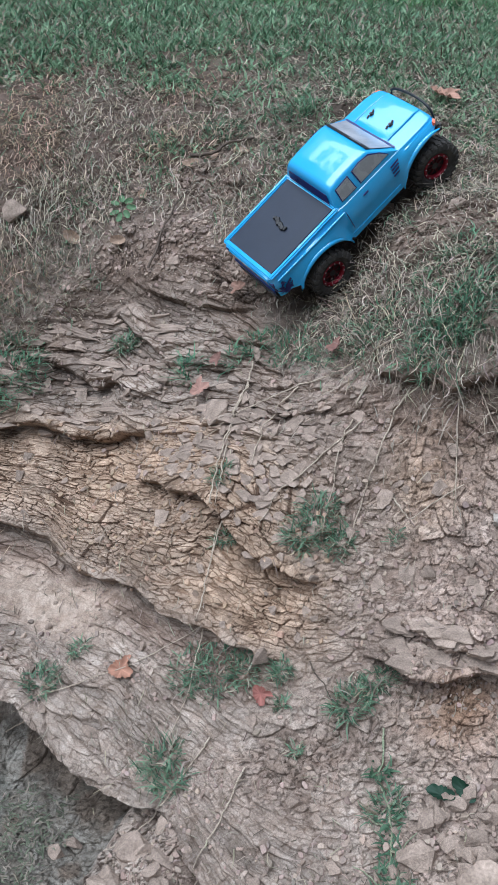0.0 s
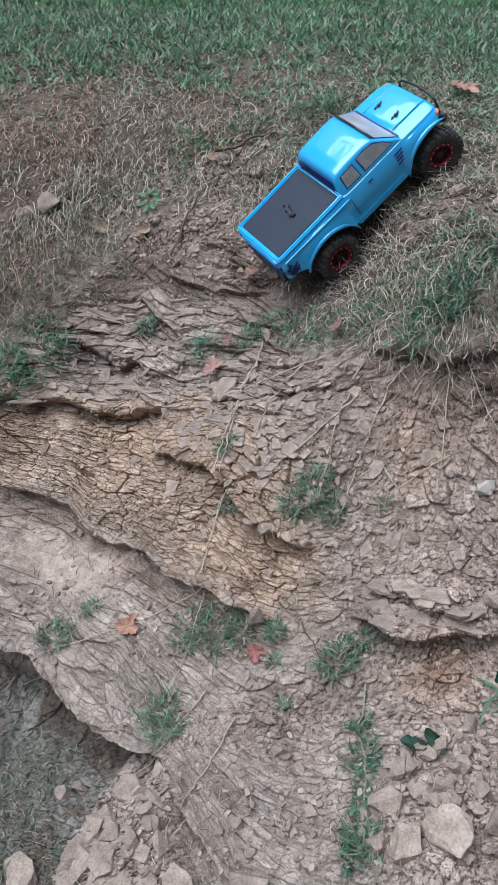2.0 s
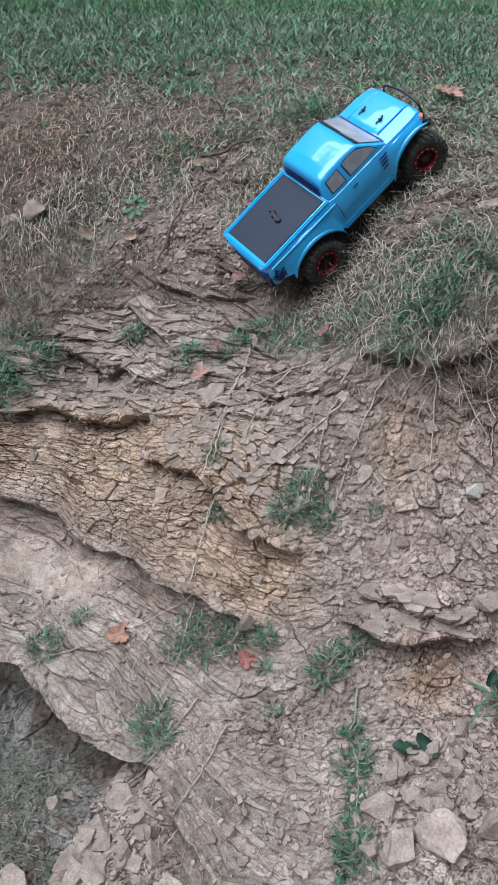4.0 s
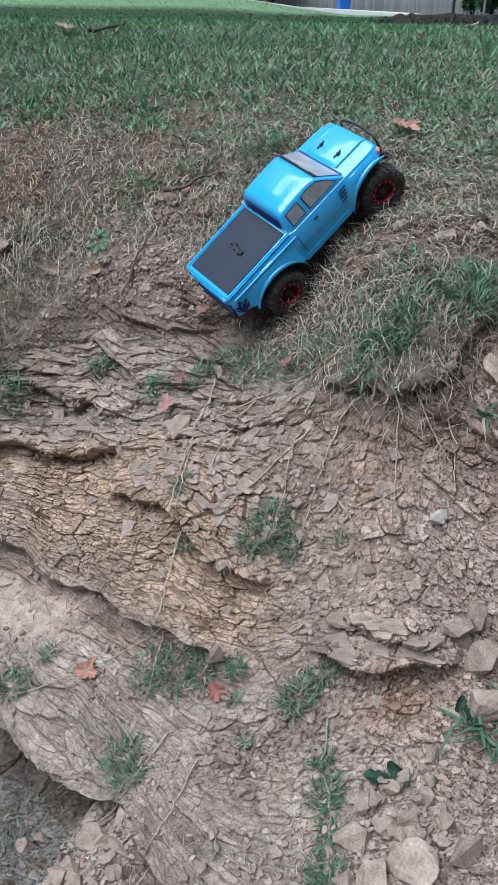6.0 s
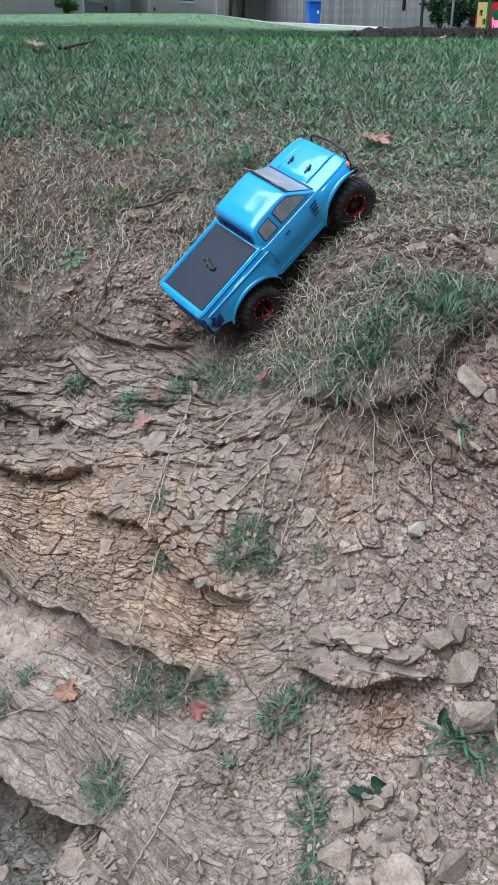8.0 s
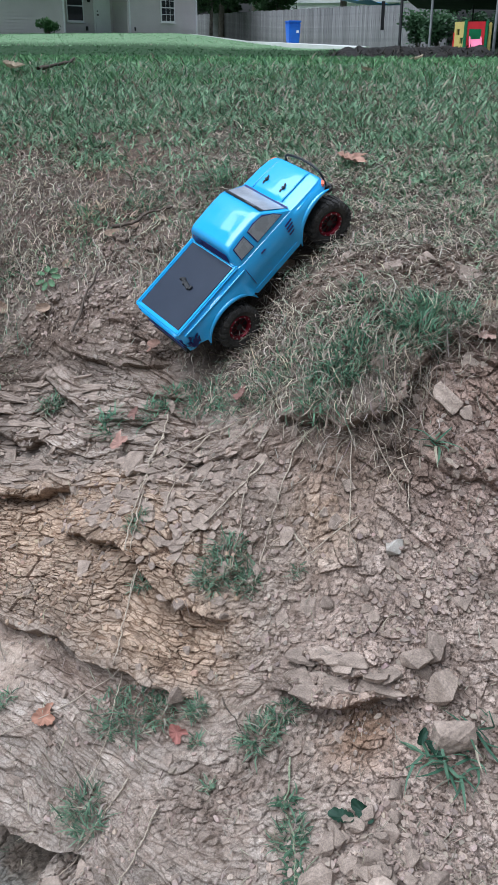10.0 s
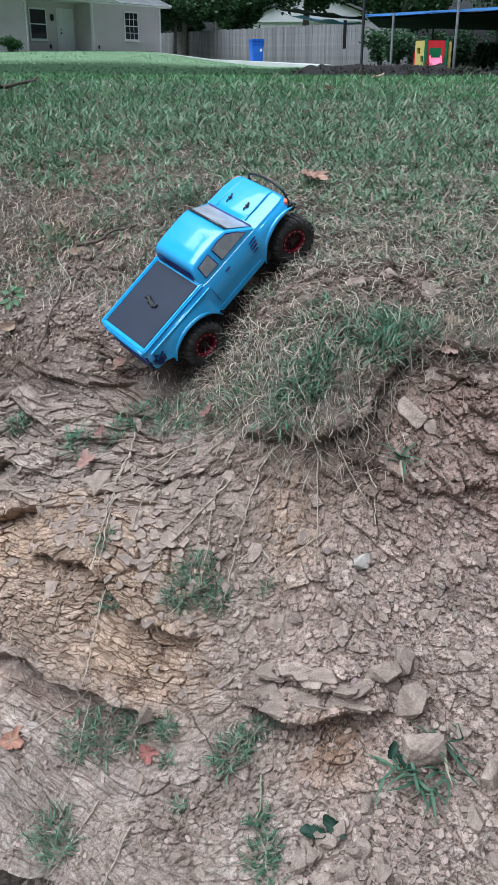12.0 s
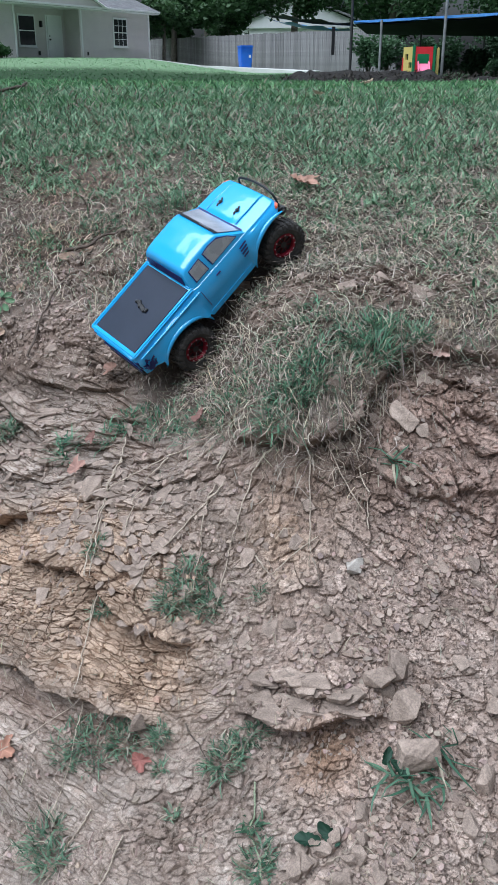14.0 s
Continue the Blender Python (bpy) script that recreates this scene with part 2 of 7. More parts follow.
    for rows, x0, x1, h, reach, hollow, reach2 in LEDGES:
        s = y - line_at(rows, x) + ragged * 1.2
        edge = smooth(-0.006, 0.006, s)
        fade = near * smooth(x0 - 0.02, x0 + 0.04, x) * smooth(x1 + 0.02, x1 - 0.04, x)
        out = out + (edge * h * np.exp(-np.maximum(s, 0) / reach) - (1 - edge) * hollow * np.exp(-np.maximum(-s, 0) / reach2)) * fade
        drop = drop + edge * 0.35 * h * (1 - np.clip(s / 0.012, 0, 1)) * fade
    # the mass standing out leans over what lies below it
    over = smooth(-0.007, 0.007, rim_c)
    under = ((1 - over) * 0.055 * np.exp(np.minimum(rim_c, 0) / 0.045) - over * 0.022 * np.exp(-np.maximum(rim_c, 0) / 0.05)) * near * smooth(-0.07, -0.13, x)
    px = x + (d + out) * nx
    py = y + d * ny - out * (0.25 - 0.85 * ny) + under
    pz = z + d * nz + out * 0.75 * nz - drop
    # colours of the bare earth
    ochre = bank * smooth(-0.03, 0.05, y - line_at(BED_B, x) + 0.05 * fbm(x * 12, y * 12, 51, 3)) * smooth(0.07, -0.03, y - line_at(BED_A, x) + 0.1 * fbm(x * 8, y * 8, 53, 3)) * smooth(0.30, 0.05, x)
    hole = bank * np.exp(-((x - 0.40) / 0.07) ** 2 - ((y - 1.04) / 0.05) ** 2)
    nose = bank * np.exp(-((x - 0.36) / 0.08) ** 2 - ((y - 1.36) / 0.10) ** 2)
    ochre = np.clip(ochre * 0.85 + hole * 0.3 + nose * 0.9, 0, 1) * (0.6 + 0.8 * vnoise(x * 7, y * 7, 55))
    red = bank * smooth(0.42, 0.6, x) * smooth(1.15, 1.3, y)
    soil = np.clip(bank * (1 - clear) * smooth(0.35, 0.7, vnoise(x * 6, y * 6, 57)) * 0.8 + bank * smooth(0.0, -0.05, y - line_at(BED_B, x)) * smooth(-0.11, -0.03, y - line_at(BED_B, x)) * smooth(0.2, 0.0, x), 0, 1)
    grown = turf(x, y)
    damp = smooth(-0.34, -0.10, y - line_at(BROW, x)) * smooth(0.25, 0.0, x) * bank

    def blend(c, k, amount):
        return c + (np.array(k) - c) * np.clip(amount, 0, 1)[..., None]

    col = np.ones(x.shape + (3,)) * np.array((0.448, 0.374, 0.315))
    col = blend(col, (0.55, 0.402, 0.288), ochre)
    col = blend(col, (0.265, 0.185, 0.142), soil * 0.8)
    col = blend(col, (0.42, 0.288, 0.232), red * 0.75)
    topsoil = bank * smooth(-0.20, -0.06, y - line_at(BROW, x) + 0.06 * fbm(x * 9, y * 9, 59, 3)) * smooth(0.12, 0.30, x)
    col = blend(col, (0.31, 0.218, 0.165), topsoil * 0.6)
    # darker brown band close under the turf edge
    lip_band = bank * smooth(-0.11, -0.03, y - line_at(BROW, x) + 0.10 * fbm(x * 14, y * 14, 60, 3)) * smooth(0.22, 0.32, x)
    col = blend(col, (0.125, 0.088, 0.068), lip_band * 0.85)
    col = blend(col, (0.57, 0.455, 0.365), slab * near * 0.8)
    col = blend(col, (0.225, 0.165, 0.128), damp * 0.75)
    col = blend(col, (0.285, 0.265, 0.228), ditch * near * 0.95)
    col = blend(col, (0.19, 0.185, 0.155), ditch * near * smooth(0.5, 0.7, vnoise(x * 11, y * 11, 211)))
    col = blend(col, (0.21, 0.17, 0.135), ditch * near * smooth(0.55, 0.75, vnoise(x * 23, y * 23, 215)))
    col = blend(col, (0.066, 0.049, 0.038), grown * 0.93 * smooth(-0.1, 0.3, x))
    col = blend(col, (0.135, 0.104, 0.082), grown * 0.9 * smooth(0.1, 0.3, x) * smooth(2.35, 2.0, y))
    col = blend(col, (0.160, 0.115, 0.090), grown * 0.93 * smooth(0.3, -0.1, x))
    col = blend(col, np.where(chips_here[..., None] > 0.5, np.array((0.36, 0.28, 0.225)), np.array((0.20, 0.148, 0.115))), bench(x, y) * grown * near * 0.85)
    col = blend(col, (0.04, 0.05, 0.028), smooth(2.7, 3.8, y) * 0.85)
    col = blend(col, (0.035, 0.078, 0.030), smooth(6, 12, y))
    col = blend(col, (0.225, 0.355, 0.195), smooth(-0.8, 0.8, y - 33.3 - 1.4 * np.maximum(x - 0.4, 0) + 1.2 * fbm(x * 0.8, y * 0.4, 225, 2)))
    away = np.maximum(smooth(0.45, -0.6, y), np.maximum(smooth(1.5, 2.6, x), smooth(-1.1, -2.2, x)))
    wild_green = smooth(0.35, 0.65, vnoise(x * 2.1, y * 2.1, 221) * 0.6 + vnoise(x * 9, y * 9, 223) * 0.4)
    col = blend(col, (0.15, 0.12, 0.085), away * 0.9 * smooth(9, 5, y))
    col = blend(col, (0.055, 0.085, 0.035), np.maximum(away, smooth(2.6, 3.4, y)) * wild_green * 0.9 * smooth(12, 6, y))
    col = blend(col, (0.365, 0.272, 0.22), loose * (1 - ditch) * (1 - chips_here) * 0.75)
    col = blend(col, (0.60, 0.465, 0.385), loose * (1 - ditch) * smooth(0.22, 0.45, x) * smooth(1.36, 1.24, y + 0.05 * fbm(x * 9, y * 9, 58, 3)) * (0.55 + 0.25 * chips_here))
    # rusty clay in the hollow, its shade painted into the colour too
    col = blend(col, (0.30, 0.175, 0.10), hole * 0.8)
    tone = (1 + tone_p)[..., None]
    if full:
        return px, py, pz, 0.75 * col * tone, joint, np.stack([sway, w, loose], -1)
    return px, py, pz, 0.75 * col * tone


def on_ground(x, y):
    """Places on the detailed ground."""
    px, py, pz, _ = surface(np.atleast_1d(x), np.atleast_1d(y))
    return np.stack([px, py, pz], -1)


def height(x, y):
    """Height of the smooth ground."""
    return base_height(x, y)

# ---- materials ----
def nodes_of(name):
    m = bpy.data.materials.new(name)
    m.use_nodes = True
    return m, m.node_tree.nodes, m.node_tree.links, m.node_tree.nodes["Principled BSDF"]


def noise_node(n, l, scale, detail=4, rough=0.55, coords=None):
    t = n.new("ShaderNodeTexNoise")
    t.inputs["Scale"].default_value = scale
    t.inputs["Detail"].default_value = detail
    t.inputs["Roughness"].default_value = rough
    if coords is not None:
        l.new(coords, t.inputs["Vector"])
    return t.outputs["Fac"]


def ramp(n, l, fac, stops):
    r = n.new("ShaderNodeValToRGB")
    r.color_ramp.elements[0].position, r.color_ramp.elements[1].position = stops[0][0], stops[-1][0]
    for k, (p, c) in enumerate(stops):
        e = r.color_ramp.elements[0] if k == 0 else r.color_ramp.elements[-1] if k == len(stops) - 1 else r.color_ramp.elements.new(p)
        e.color = (*c, 1) if len(c) == 3 else c
    l.new(fac, r.inputs["Fac"])
    return r.outputs["Color"]


def mix(n, l, kind, fac, a, b):
    m = n.new("ShaderNodeMix")
    m.data_type, m.blend_type = "RGBA", kind
    for sock, v in ((m.inputs[0], fac), (m.inputs[6], a), (m.inputs[7], b)):
        if isinstance(v, (int, float)):
            sock.default_value = v
        elif isinstance(v, tuple):
            sock.default_value = (*v, 1)
        else:
            l.new(v, sock)
    return m.outputs[2]


def surface_mat(name, dark, light, scale=20.0, fine=200.0, rough=0.8, bump=0.3, depth=0.002, metal=0.0, attr="", coat=0.0, vary=0.0, fine_amount=0.35, spec=0.5):
    """Colour between dark and light at one scale, speckled at a finer one, with relief. attr: a colour attribute that takes the place of dark and light."""
    m, n, l, b = nodes_of(name)
    co = n.new("ShaderNodeTexCoord").outputs["Object"]
    big, small = noise_node(n, l, scale, 5, 0.6, co), noise_node(n, l, fine, 3, 0.6, co)
    if attr:
        a = n.new("ShaderNodeAttribute")
        a.attribute_name = attr
        tone = ramp(n, l, big, [(0.3, (0.78, 0.77, 0.76)), (0.7, (1.18, 1.19, 1.2))])
        col = mix(n, l, "MULTIPLY", 1.0, a.outputs["Color"], tone)
    else:
        col = ramp(n, l, big, [(0.3, dark), (0.7, light)])
    speck = ramp(n, l, small, [(0.3, (1 - fine_amount,) * 3), (0.7, (1 + fine_amount,) * 3)])
    col = mix(n, l, "MULTIPLY", 1.0, col, speck)
    if vary:
        info = n.new("ShaderNodeObjectInfo").outputs["Random"]
        tint = ramp(n, l, info, [(0.0, (1 - vary,) * 3), (1.0, (1 + vary,) * 3)])
        col = mix(n, l, "MULTIPLY", 1.0, col, tint)
    l.new(col, b.inputs["Base Color"])
    rr = ramp(n, l, big, [(0.2, (max(0.02, rough - 0.08),) * 3), (0.8, (min(1, rough + 0.08),) * 3)])
    l.new(rr, b.inputs["Roughness"])
    b.inputs["Metallic"].default_value = metal
    b.inputs["Specular IOR Level"].default_value = spec
    b.inputs["Coat Weight"].default_value = coat
    b.inputs["Coat Roughness"].default_value = 0.03
    if bump:
        bp = n.new("ShaderNodeBump")
        bp.inputs["Strength"].default_value = bump
        bp.inputs["Distance"].default_value = depth
        l.new(small, bp.inputs["Height"])
        l.new(bp.outputs["Normal"], b.inputs["Normal"])
    return m


def leaf_mat(name, attr="tint", rough=0.55, through_light=0.25):
    """Blades and leaves: colour from the attribute, some light through them."""
    m, n, l, b = nodes_of(name)
    a = n.new("ShaderNodeAttribute")
    a.attribute_name = attr
    co = n.new("ShaderNodeTexCoord").outputs["Object"]
    tone = ramp(n, l, noise_node(n, l, 60.0, 2, 0.5, co), [(0.3, (0.8, 0.8, 0.8)), (0.7, (1.2, 1.2, 1.2))])
    col = mix(n, l, "MULTIPLY", 1.0, a.outputs["Color"], tone)
    l.new(col, b.inputs["Base Color"])
    b.inputs["Roughness"].default_value = rough
    b.inputs["Specular IOR Level"].default_value = 0.3
    tr = n.new("ShaderNodeBsdfTranslucent")
    l.new(col, tr.inputs["Color"])
    mx = n.new("ShaderNodeMixShader")
    mx.inputs[0].default_value = through_light
    l.new(b.outputs[0], mx.inputs[1])
    l.new(tr.outputs[0], mx.inputs[2])
    l.new(mx.outputs[0], n["Material Output"].inputs["Surface"])
    return m




def earth_mat():
    """Flaky shale and crumbly soil: colour from the attribute, joints along the beds darkened by soil and painted crack
    shade, grit.
    """
    m, n, l, b = nodes_of("earth")
    co = n.new("ShaderNodeTexCoord").outputs["Object"]

    def attribute(name, out="Fac"):
        a = n.new("ShaderNodeAttribute")
        a.attribute_name = name
        return a.outputs[out]

    def math_node(kind, a, c):
        k = n.new("ShaderNodeMath")
        k.operation = kind
        for sock, v in ((k.inputs[0], a), (k.inputs[1], c)):
            if isinstance(v, (int, float)):
                sock.default_value = v
            else:
                l.new(v, sock)
        return k.outputs[0]

    def cracks(vector, width, floor):
        v = n.new("ShaderNodeTexVoronoi")
        v.feature = "DISTANCE_TO_EDGE"
        v.inputs["Scale"].default_value = 1.0
        l.new(vector, v.inputs["Vector"])
        return ramp(n, l, v.outputs["Distance"], [(0.0, (floor,) * 3), (width, (1, 1, 1))])

    shale, joint, loose = attribute("shale"), attribute("joint"), attribute("loose")
    warp = n.new("ShaderNodeTexNoise")
    warp.inputs["Scale"].default_value = 26.0
    warp.inputs["Detail"].default_value = 4.0
    l.new(co, warp.inputs["Vector"])
    sep = n.new("ShaderNodeSeparateColor")
    l.new(warp.outputs["Color"], sep.inputs[0])
    com = n.new("ShaderNodeCombineXYZ")
    l.new(math_node("ADD", math_node("MULTIPLY", attribute("along_bed"), 30.0), math_node("MULTIPLY", sep.outputs[0], 2.2)), com.inputs[0])
    l.new(math_node("ADD", math_node("MULTIPLY", attribute("up_bed"), 2.5), math_node("MULTIPLY", sep.outputs[1], 1.8)), com.inputs[1])
    fine_bed = cracks(com.outputs[0], 0.11, 0.0)
    patchy = ramp(n, l, noise_node(n, l, 13.0, 4, 0.6, co), [(0.30, (0.1, 0.1, 0.1)), (0.50, (1, 1, 1))])
    shale = math_node("MULTIPLY", shale, patchy)
    clods = noise_node(n, l, 95.0, 7, 0.78, co)
    crumbs = ramp(n, l, clods, [(0.34, (0.25, 0.25, 0.25)), (0.47, (1, 1, 1))])
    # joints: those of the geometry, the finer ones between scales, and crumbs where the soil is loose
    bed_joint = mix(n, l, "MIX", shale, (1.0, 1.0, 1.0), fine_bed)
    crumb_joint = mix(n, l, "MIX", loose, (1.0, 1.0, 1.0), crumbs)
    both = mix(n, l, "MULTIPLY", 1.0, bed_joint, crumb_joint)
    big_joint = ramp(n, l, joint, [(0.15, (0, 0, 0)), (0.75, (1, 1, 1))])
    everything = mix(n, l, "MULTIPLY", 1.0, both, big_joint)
    tone = ramp(n, l, noise_node(n, l, 9.0, 5, 0.6, co), [(0.3, (0.74, 0.73, 0.72)), (0.7, (1.20, 1.21, 1.22))])
    stain = ramp(n, l, noise_node(n, l, 34.0, 4, 0.65, co), [(0.35, (0.80, 0.76, 0.73)), (0.65, (1.13, 1.14, 1.15))])
    grit = noise_node(n, l, 330.0, 4, 0.7, co)
    speck = ramp(n, l, grit, [(0.3, (0.66, 0.65, 0.64)), (0.7, (1.34, 1.35, 1.36))])
    col = mix(n, l, "MULTIPLY", 1.0, attribute("earth", "Color"), tone)
    col = mix(n, l, "MULTIPLY", 1.0, col, stain)
    col = mix(n, l, "MULTIPLY", 1.0, col, speck)
    # soil colour plus crack shade painted into joints and gaps between crumbs
    crack_soil_shade = mix(n, l, "MIX", both, (0.42, 0.35, 0.30), (1.0, 1.0, 1.0))
    joint_soil_shade = mix(n, l, "MIX", big_joint, (0.25, 0.21, 0.185), (1.0, 1.0, 1.0))
    col = mix(n, l, "MULTIPLY", 1.0, col, crack_soil_shade)
    col = mix(n, l, "MULTIPLY", 1.0, col, joint_soil_shade)
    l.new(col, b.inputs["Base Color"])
    b.inputs["Roughness"].default_value = 0.93
    b.inputs["Specular IOR Level"].default_value = 0.25
    bump1 = n.new("ShaderNodeBump")
    bump1.inputs["Strength"].default_value = 0.8
    bump1.inputs["Distance"].default_value = 0.0022
    l.new(everything, bump1.inputs["Height"])
    bump2 = n.new("ShaderNodeBump")
    bump2.inputs["Strength"].default_value = 0.55
    bump2.inputs["Distance"].default_value = 0.0022
    l.new(grit, bump2.inputs["Height"])
    l.new(bump1.outputs["Normal"], bump2.inputs["Normal"])
    bump3 = n.new("ShaderNodeBump")
    bump3.inputs["Strength"].default_value = 0.7
    bump3.inputs["Distance"].default_value = 0.007
    l.new(math_node("MULTIPLY", clods, loose), bump3.inputs["Height"])
    l.new(bump2.outputs["Normal"], bump3.inputs["Normal"])
    l.new(bump3.outputs["Normal"], b.inputs["Normal"])
    return m


M_EARTH = earth_mat()
M_CHIP = surface_mat("shale_chip", None, None, 30.0, 300.0, 0.9, 0.4, 0.001, attr="tint", fine_amount=0.2)
M_STONE = surface_mat("shale_stone", (0.215, 0.166, 0.132), (0.385, 0.302, 0.246), 3.2, 20.0, 0.93, 0.8, 0.003, vary=0.18, fine_amount=0.26, spec=0.25)
M_WHITE_STONE = surface_mat("quartz_stone", (0.27, 0.240, 0.205), (0.44, 0.395, 0.345), 3.0, 16.0, 0.8, 0.4, 0.002, fine_amount=0.15)
M_GRASS = leaf_mat("grass_blade")
M_STRAW = leaf_mat("dry_straw", rough=0.75, through_light=0.12)
M_DEAD_LEAF = leaf_mat("dead_leaf", rough=0.7, through_light=0.15)
M_STEM = surface_mat("dry_stem", (0.30, 0.24, 0.18), (0.48, 0.405, 0.32), 40.0, 400.0, 0.8, 0.3, 0.0005)
M_GREEN_STEM = surface_mat("green_stem", (0.16, 0.20, 0.12), (0.30, 0.32, 0.21), 40.0, 400.0, 0.7, 0.3, 0.0005)
M_STICK = surface_mat("stick_bark", (0.06, 0.045, 0.035), (0.14, 0.105, 0.08), 60.0, 400.0, 0.9, 0.5, 0.001)
M_BLUE = surface_mat("blue_body_paint", (0.050, 0.395, 0.78), (0.058, 0.42, 0.81), 6.0, 260.0, 0.22, 0.0, coat=1.0, fine_amount=0.02)
M_BLUE.node_tree.nodes["Principled BSDF"].inputs["Coat IOR"].default_value = 1.5
M_BLUE_LINE = surface_mat("navy_decal", (0.012, 0.02, 0.12), (0.016, 0.026, 0.16), 20.0, 300.0, 0.3, 0.0, fine_amount=0.1)
M_BED = surface_mat("matt_black_cover", (0.012, 0.019, 0.036), (0.017, 0.025, 0.046), 30.0, 900.0, 0.44, 0.12, 0.0004, fine_amount=0.1, spec=0.40)
M_BLACK = surface_mat("black_plastic", (0.014, 0.014, 0.015), (0.024, 0.024, 0.025), 40.0, 500.0, 0.45, 0.2, 0.0005, fine_amount=0.15)
M_RUBBER = surface_mat("dusty_rubber", (0.018, 0.017, 0.016), (0.072, 0.065, 0.058), 35.0, 300.0, 0.85, 0.4, 0.0008, fine_amount=0.25)
M_RIM = surface_mat("dark_red_rim", (0.19, 0.009, 0.022), (0.27, 0.014, 0.03), 60.0, 500.0, 0.35, 0.0, metal=0.4, fine_amount=0.1)
M_WINDOW_FILM = surface_mat("grey_window_film", (0.27, 0.275, 0.285), (0.33, 0.335, 0.345), 25.0, 400.0, 0.28, 0.0, coat=0.6, fine_amount=0.06)
M_SCREEN = surface_mat("grey_windscreen", (0.30, 0.32, 0.36), (0.48, 0.50, 0.54), 18.0, 300.0, 0.20, 0.0, coat=1.0, fine_amount=0.06)
M_ORANGE = surface_mat("orange_marker", (0.75, 0.12, 0.05), (0.85, 0.2, 0.06), 80.0, 400.0, 0.3, 0.0, coat=0.5, fine_amount=0.05)
M_RIM_DARK = surface_mat("shaded_red_spoke", (0.05, 0.006, 0.010), (0.09, 0.009, 0.015), 60.0, 500.0, 0.45, 0.0, metal=0.3, fine_amount=0.1)
M_BOLT = surface_mat("pale_bolt", (0.5, 0.42, 0.42), (0.65, 0.58, 0.58), 60.0, 500.0, 0.4, 0.0, metal=0.2, fine_amount=0.1)
M_STEEL = surface_mat("dull_steel", (0.22, 0.22, 0.22), (0.34, 0.34, 0.34), 60.0, 500.0, 0.4, 0.0, metal=0.8, fine_amount=0.1)


# ---- building helpers ----
def mesh_from(name, verts, faces, material=None, tints=None, attr="tint", flat=True):
    """A mesh out of numpy arrays; faces all of one size. tints: a colour a vertex."""
    me = bpy.data.meshes.new(name)
    verts, faces = np.asarray(verts, np.float32), np.asarray(faces, np.int32)
    k = faces.shape[1]
    me.vertices.add(len(verts))
    me.vertices.foreach_set("co", verts.ravel())
    me.loops.add(faces.size)
    me.loops.foreach_set("vertex_index", faces.ravel())
    me.polygons.add(len(faces))
    me.polygons.foreach_set("loop_start", np.arange(0, faces.size, k, dtype=np.int32))
    me.polygons.foreach_set("use_smooth", np.full(len(faces), not flat))
    if tints is not None:
        a = me.color_attributes.new(attr, "FLOAT_COLOR", "POINT")
        t = np.ones((len(verts), 4), np.float32)
        t[:, :3] = tints
        a.data.foreach_set("color", t.ravel())
    me.update()
    me.validate()
    if material:
        me.materials.append(material)
    return me


def part(name, bm, material, parent=None, label="", smooth_faces=False):
    """Links a bmesh, or a mesh, as one mesh object, under a thing or a part."""
    if isinstance(bm, bmesh.types.BMesh):
        me = bpy.data.meshes.new(name)
        if smooth_faces:
            for f in bm.faces:
                f.smooth = True
            for e in bm.edges:
                e.smooth = e.calc_face_angle(0.0) < radians(32)
        bm.to_mesh(me)
        bm.free()
    else:
        me = bm
    if material and not me.materials:
        me.materials.append(material)
    ob = new(name, me)
    if parent:
        ob.parent = parent
    if label:
        ob["label"] = label
    return ob


def thing(name, m, label, category, group="", kind=""):
    ob = new(name)
    ob.empty_display_size = 0.05
    ob.matrix_basis = m
    return tagged(ob, label, category, group, kind)


def bm_box(cx, cy, cz, sx, sy, sz, bevel=0.0, segs=2, bm=None, rot=None):
    bm = bm or bmesh.new()
    r = bmesh.ops.create_cube(bm, size=1.0)
    m = Matrix.Translation((cx, cy, cz)) @ (rot or Matrix.Identity(4)) @ Matrix.Diagonal((sx, sy, sz, 1))
    bmesh.ops.transform(bm, matrix=m, verts=r["verts"])
    if bevel:
        es = list({e for v in r["verts"] for e in v.link_edges})
        bmesh.ops.bevel(bm, geom=es, offset=bevel, segments=segs, affect="EDGES", clamp_overlap=True)
    return bm


def bm_rod(a, b, r, segs=8, r2=None, bm=None):
    """A round rod from a to b."""
    bm = bm or bmesh.new()
    a, b = Vector(a), Vector(b)
    q = (b - a).to_track_quat("Z", "Y").to_matrix().to_4x4()
    bmesh.ops.create_cone(bm, cap_ends=True, segments=segs, radius1=r, radius2=r if r2 is None else r2, depth=(b - a).length, matrix=Matrix.Translation((a + b) / 2) @ q)
    return bm


def tube(points, radii, segs=6):
    """Verts and quads of a tube along points."""
    p = np.asarray(points, float)
    n = len(p)
    radii = np.broadcast_to(np.asarray(radii, float), (n,))
    d = np.gradient(p, axis=0)
    d /= np.linalg.norm(d, axis=1)[:, None] + 1e-9
    ref = np.where(np.abs(d[:, 2:3]) > 0.9, np.array([[1.0, 0, 0]]), np.array([[0, 0, 1.0]]))
    s = np.cross(d, ref)
    s /= np.linalg.norm(s, axis=1)[:, None] + 1e-9
    u = np.cross(s, d)
    ang = np.arange(segs) * 2 * np.pi / segs
    v = p[:, None] + radii[:, None, None] * (np.cos(ang)[None, :, None] * s[:, None] + np.sin(ang)[None, :, None] * u[:, None])
    i, j = np.meshgrid(np.arange(n - 1), np.arange(segs), indexing="ij")
    f = np.stack([i * segs + j, i * segs + (j + 1) % segs, (i + 1) * segs + (j + 1) % segs, (i + 1) * segs + j], -1).reshape(-1, 4)
    return v.reshape(-1, 3), f

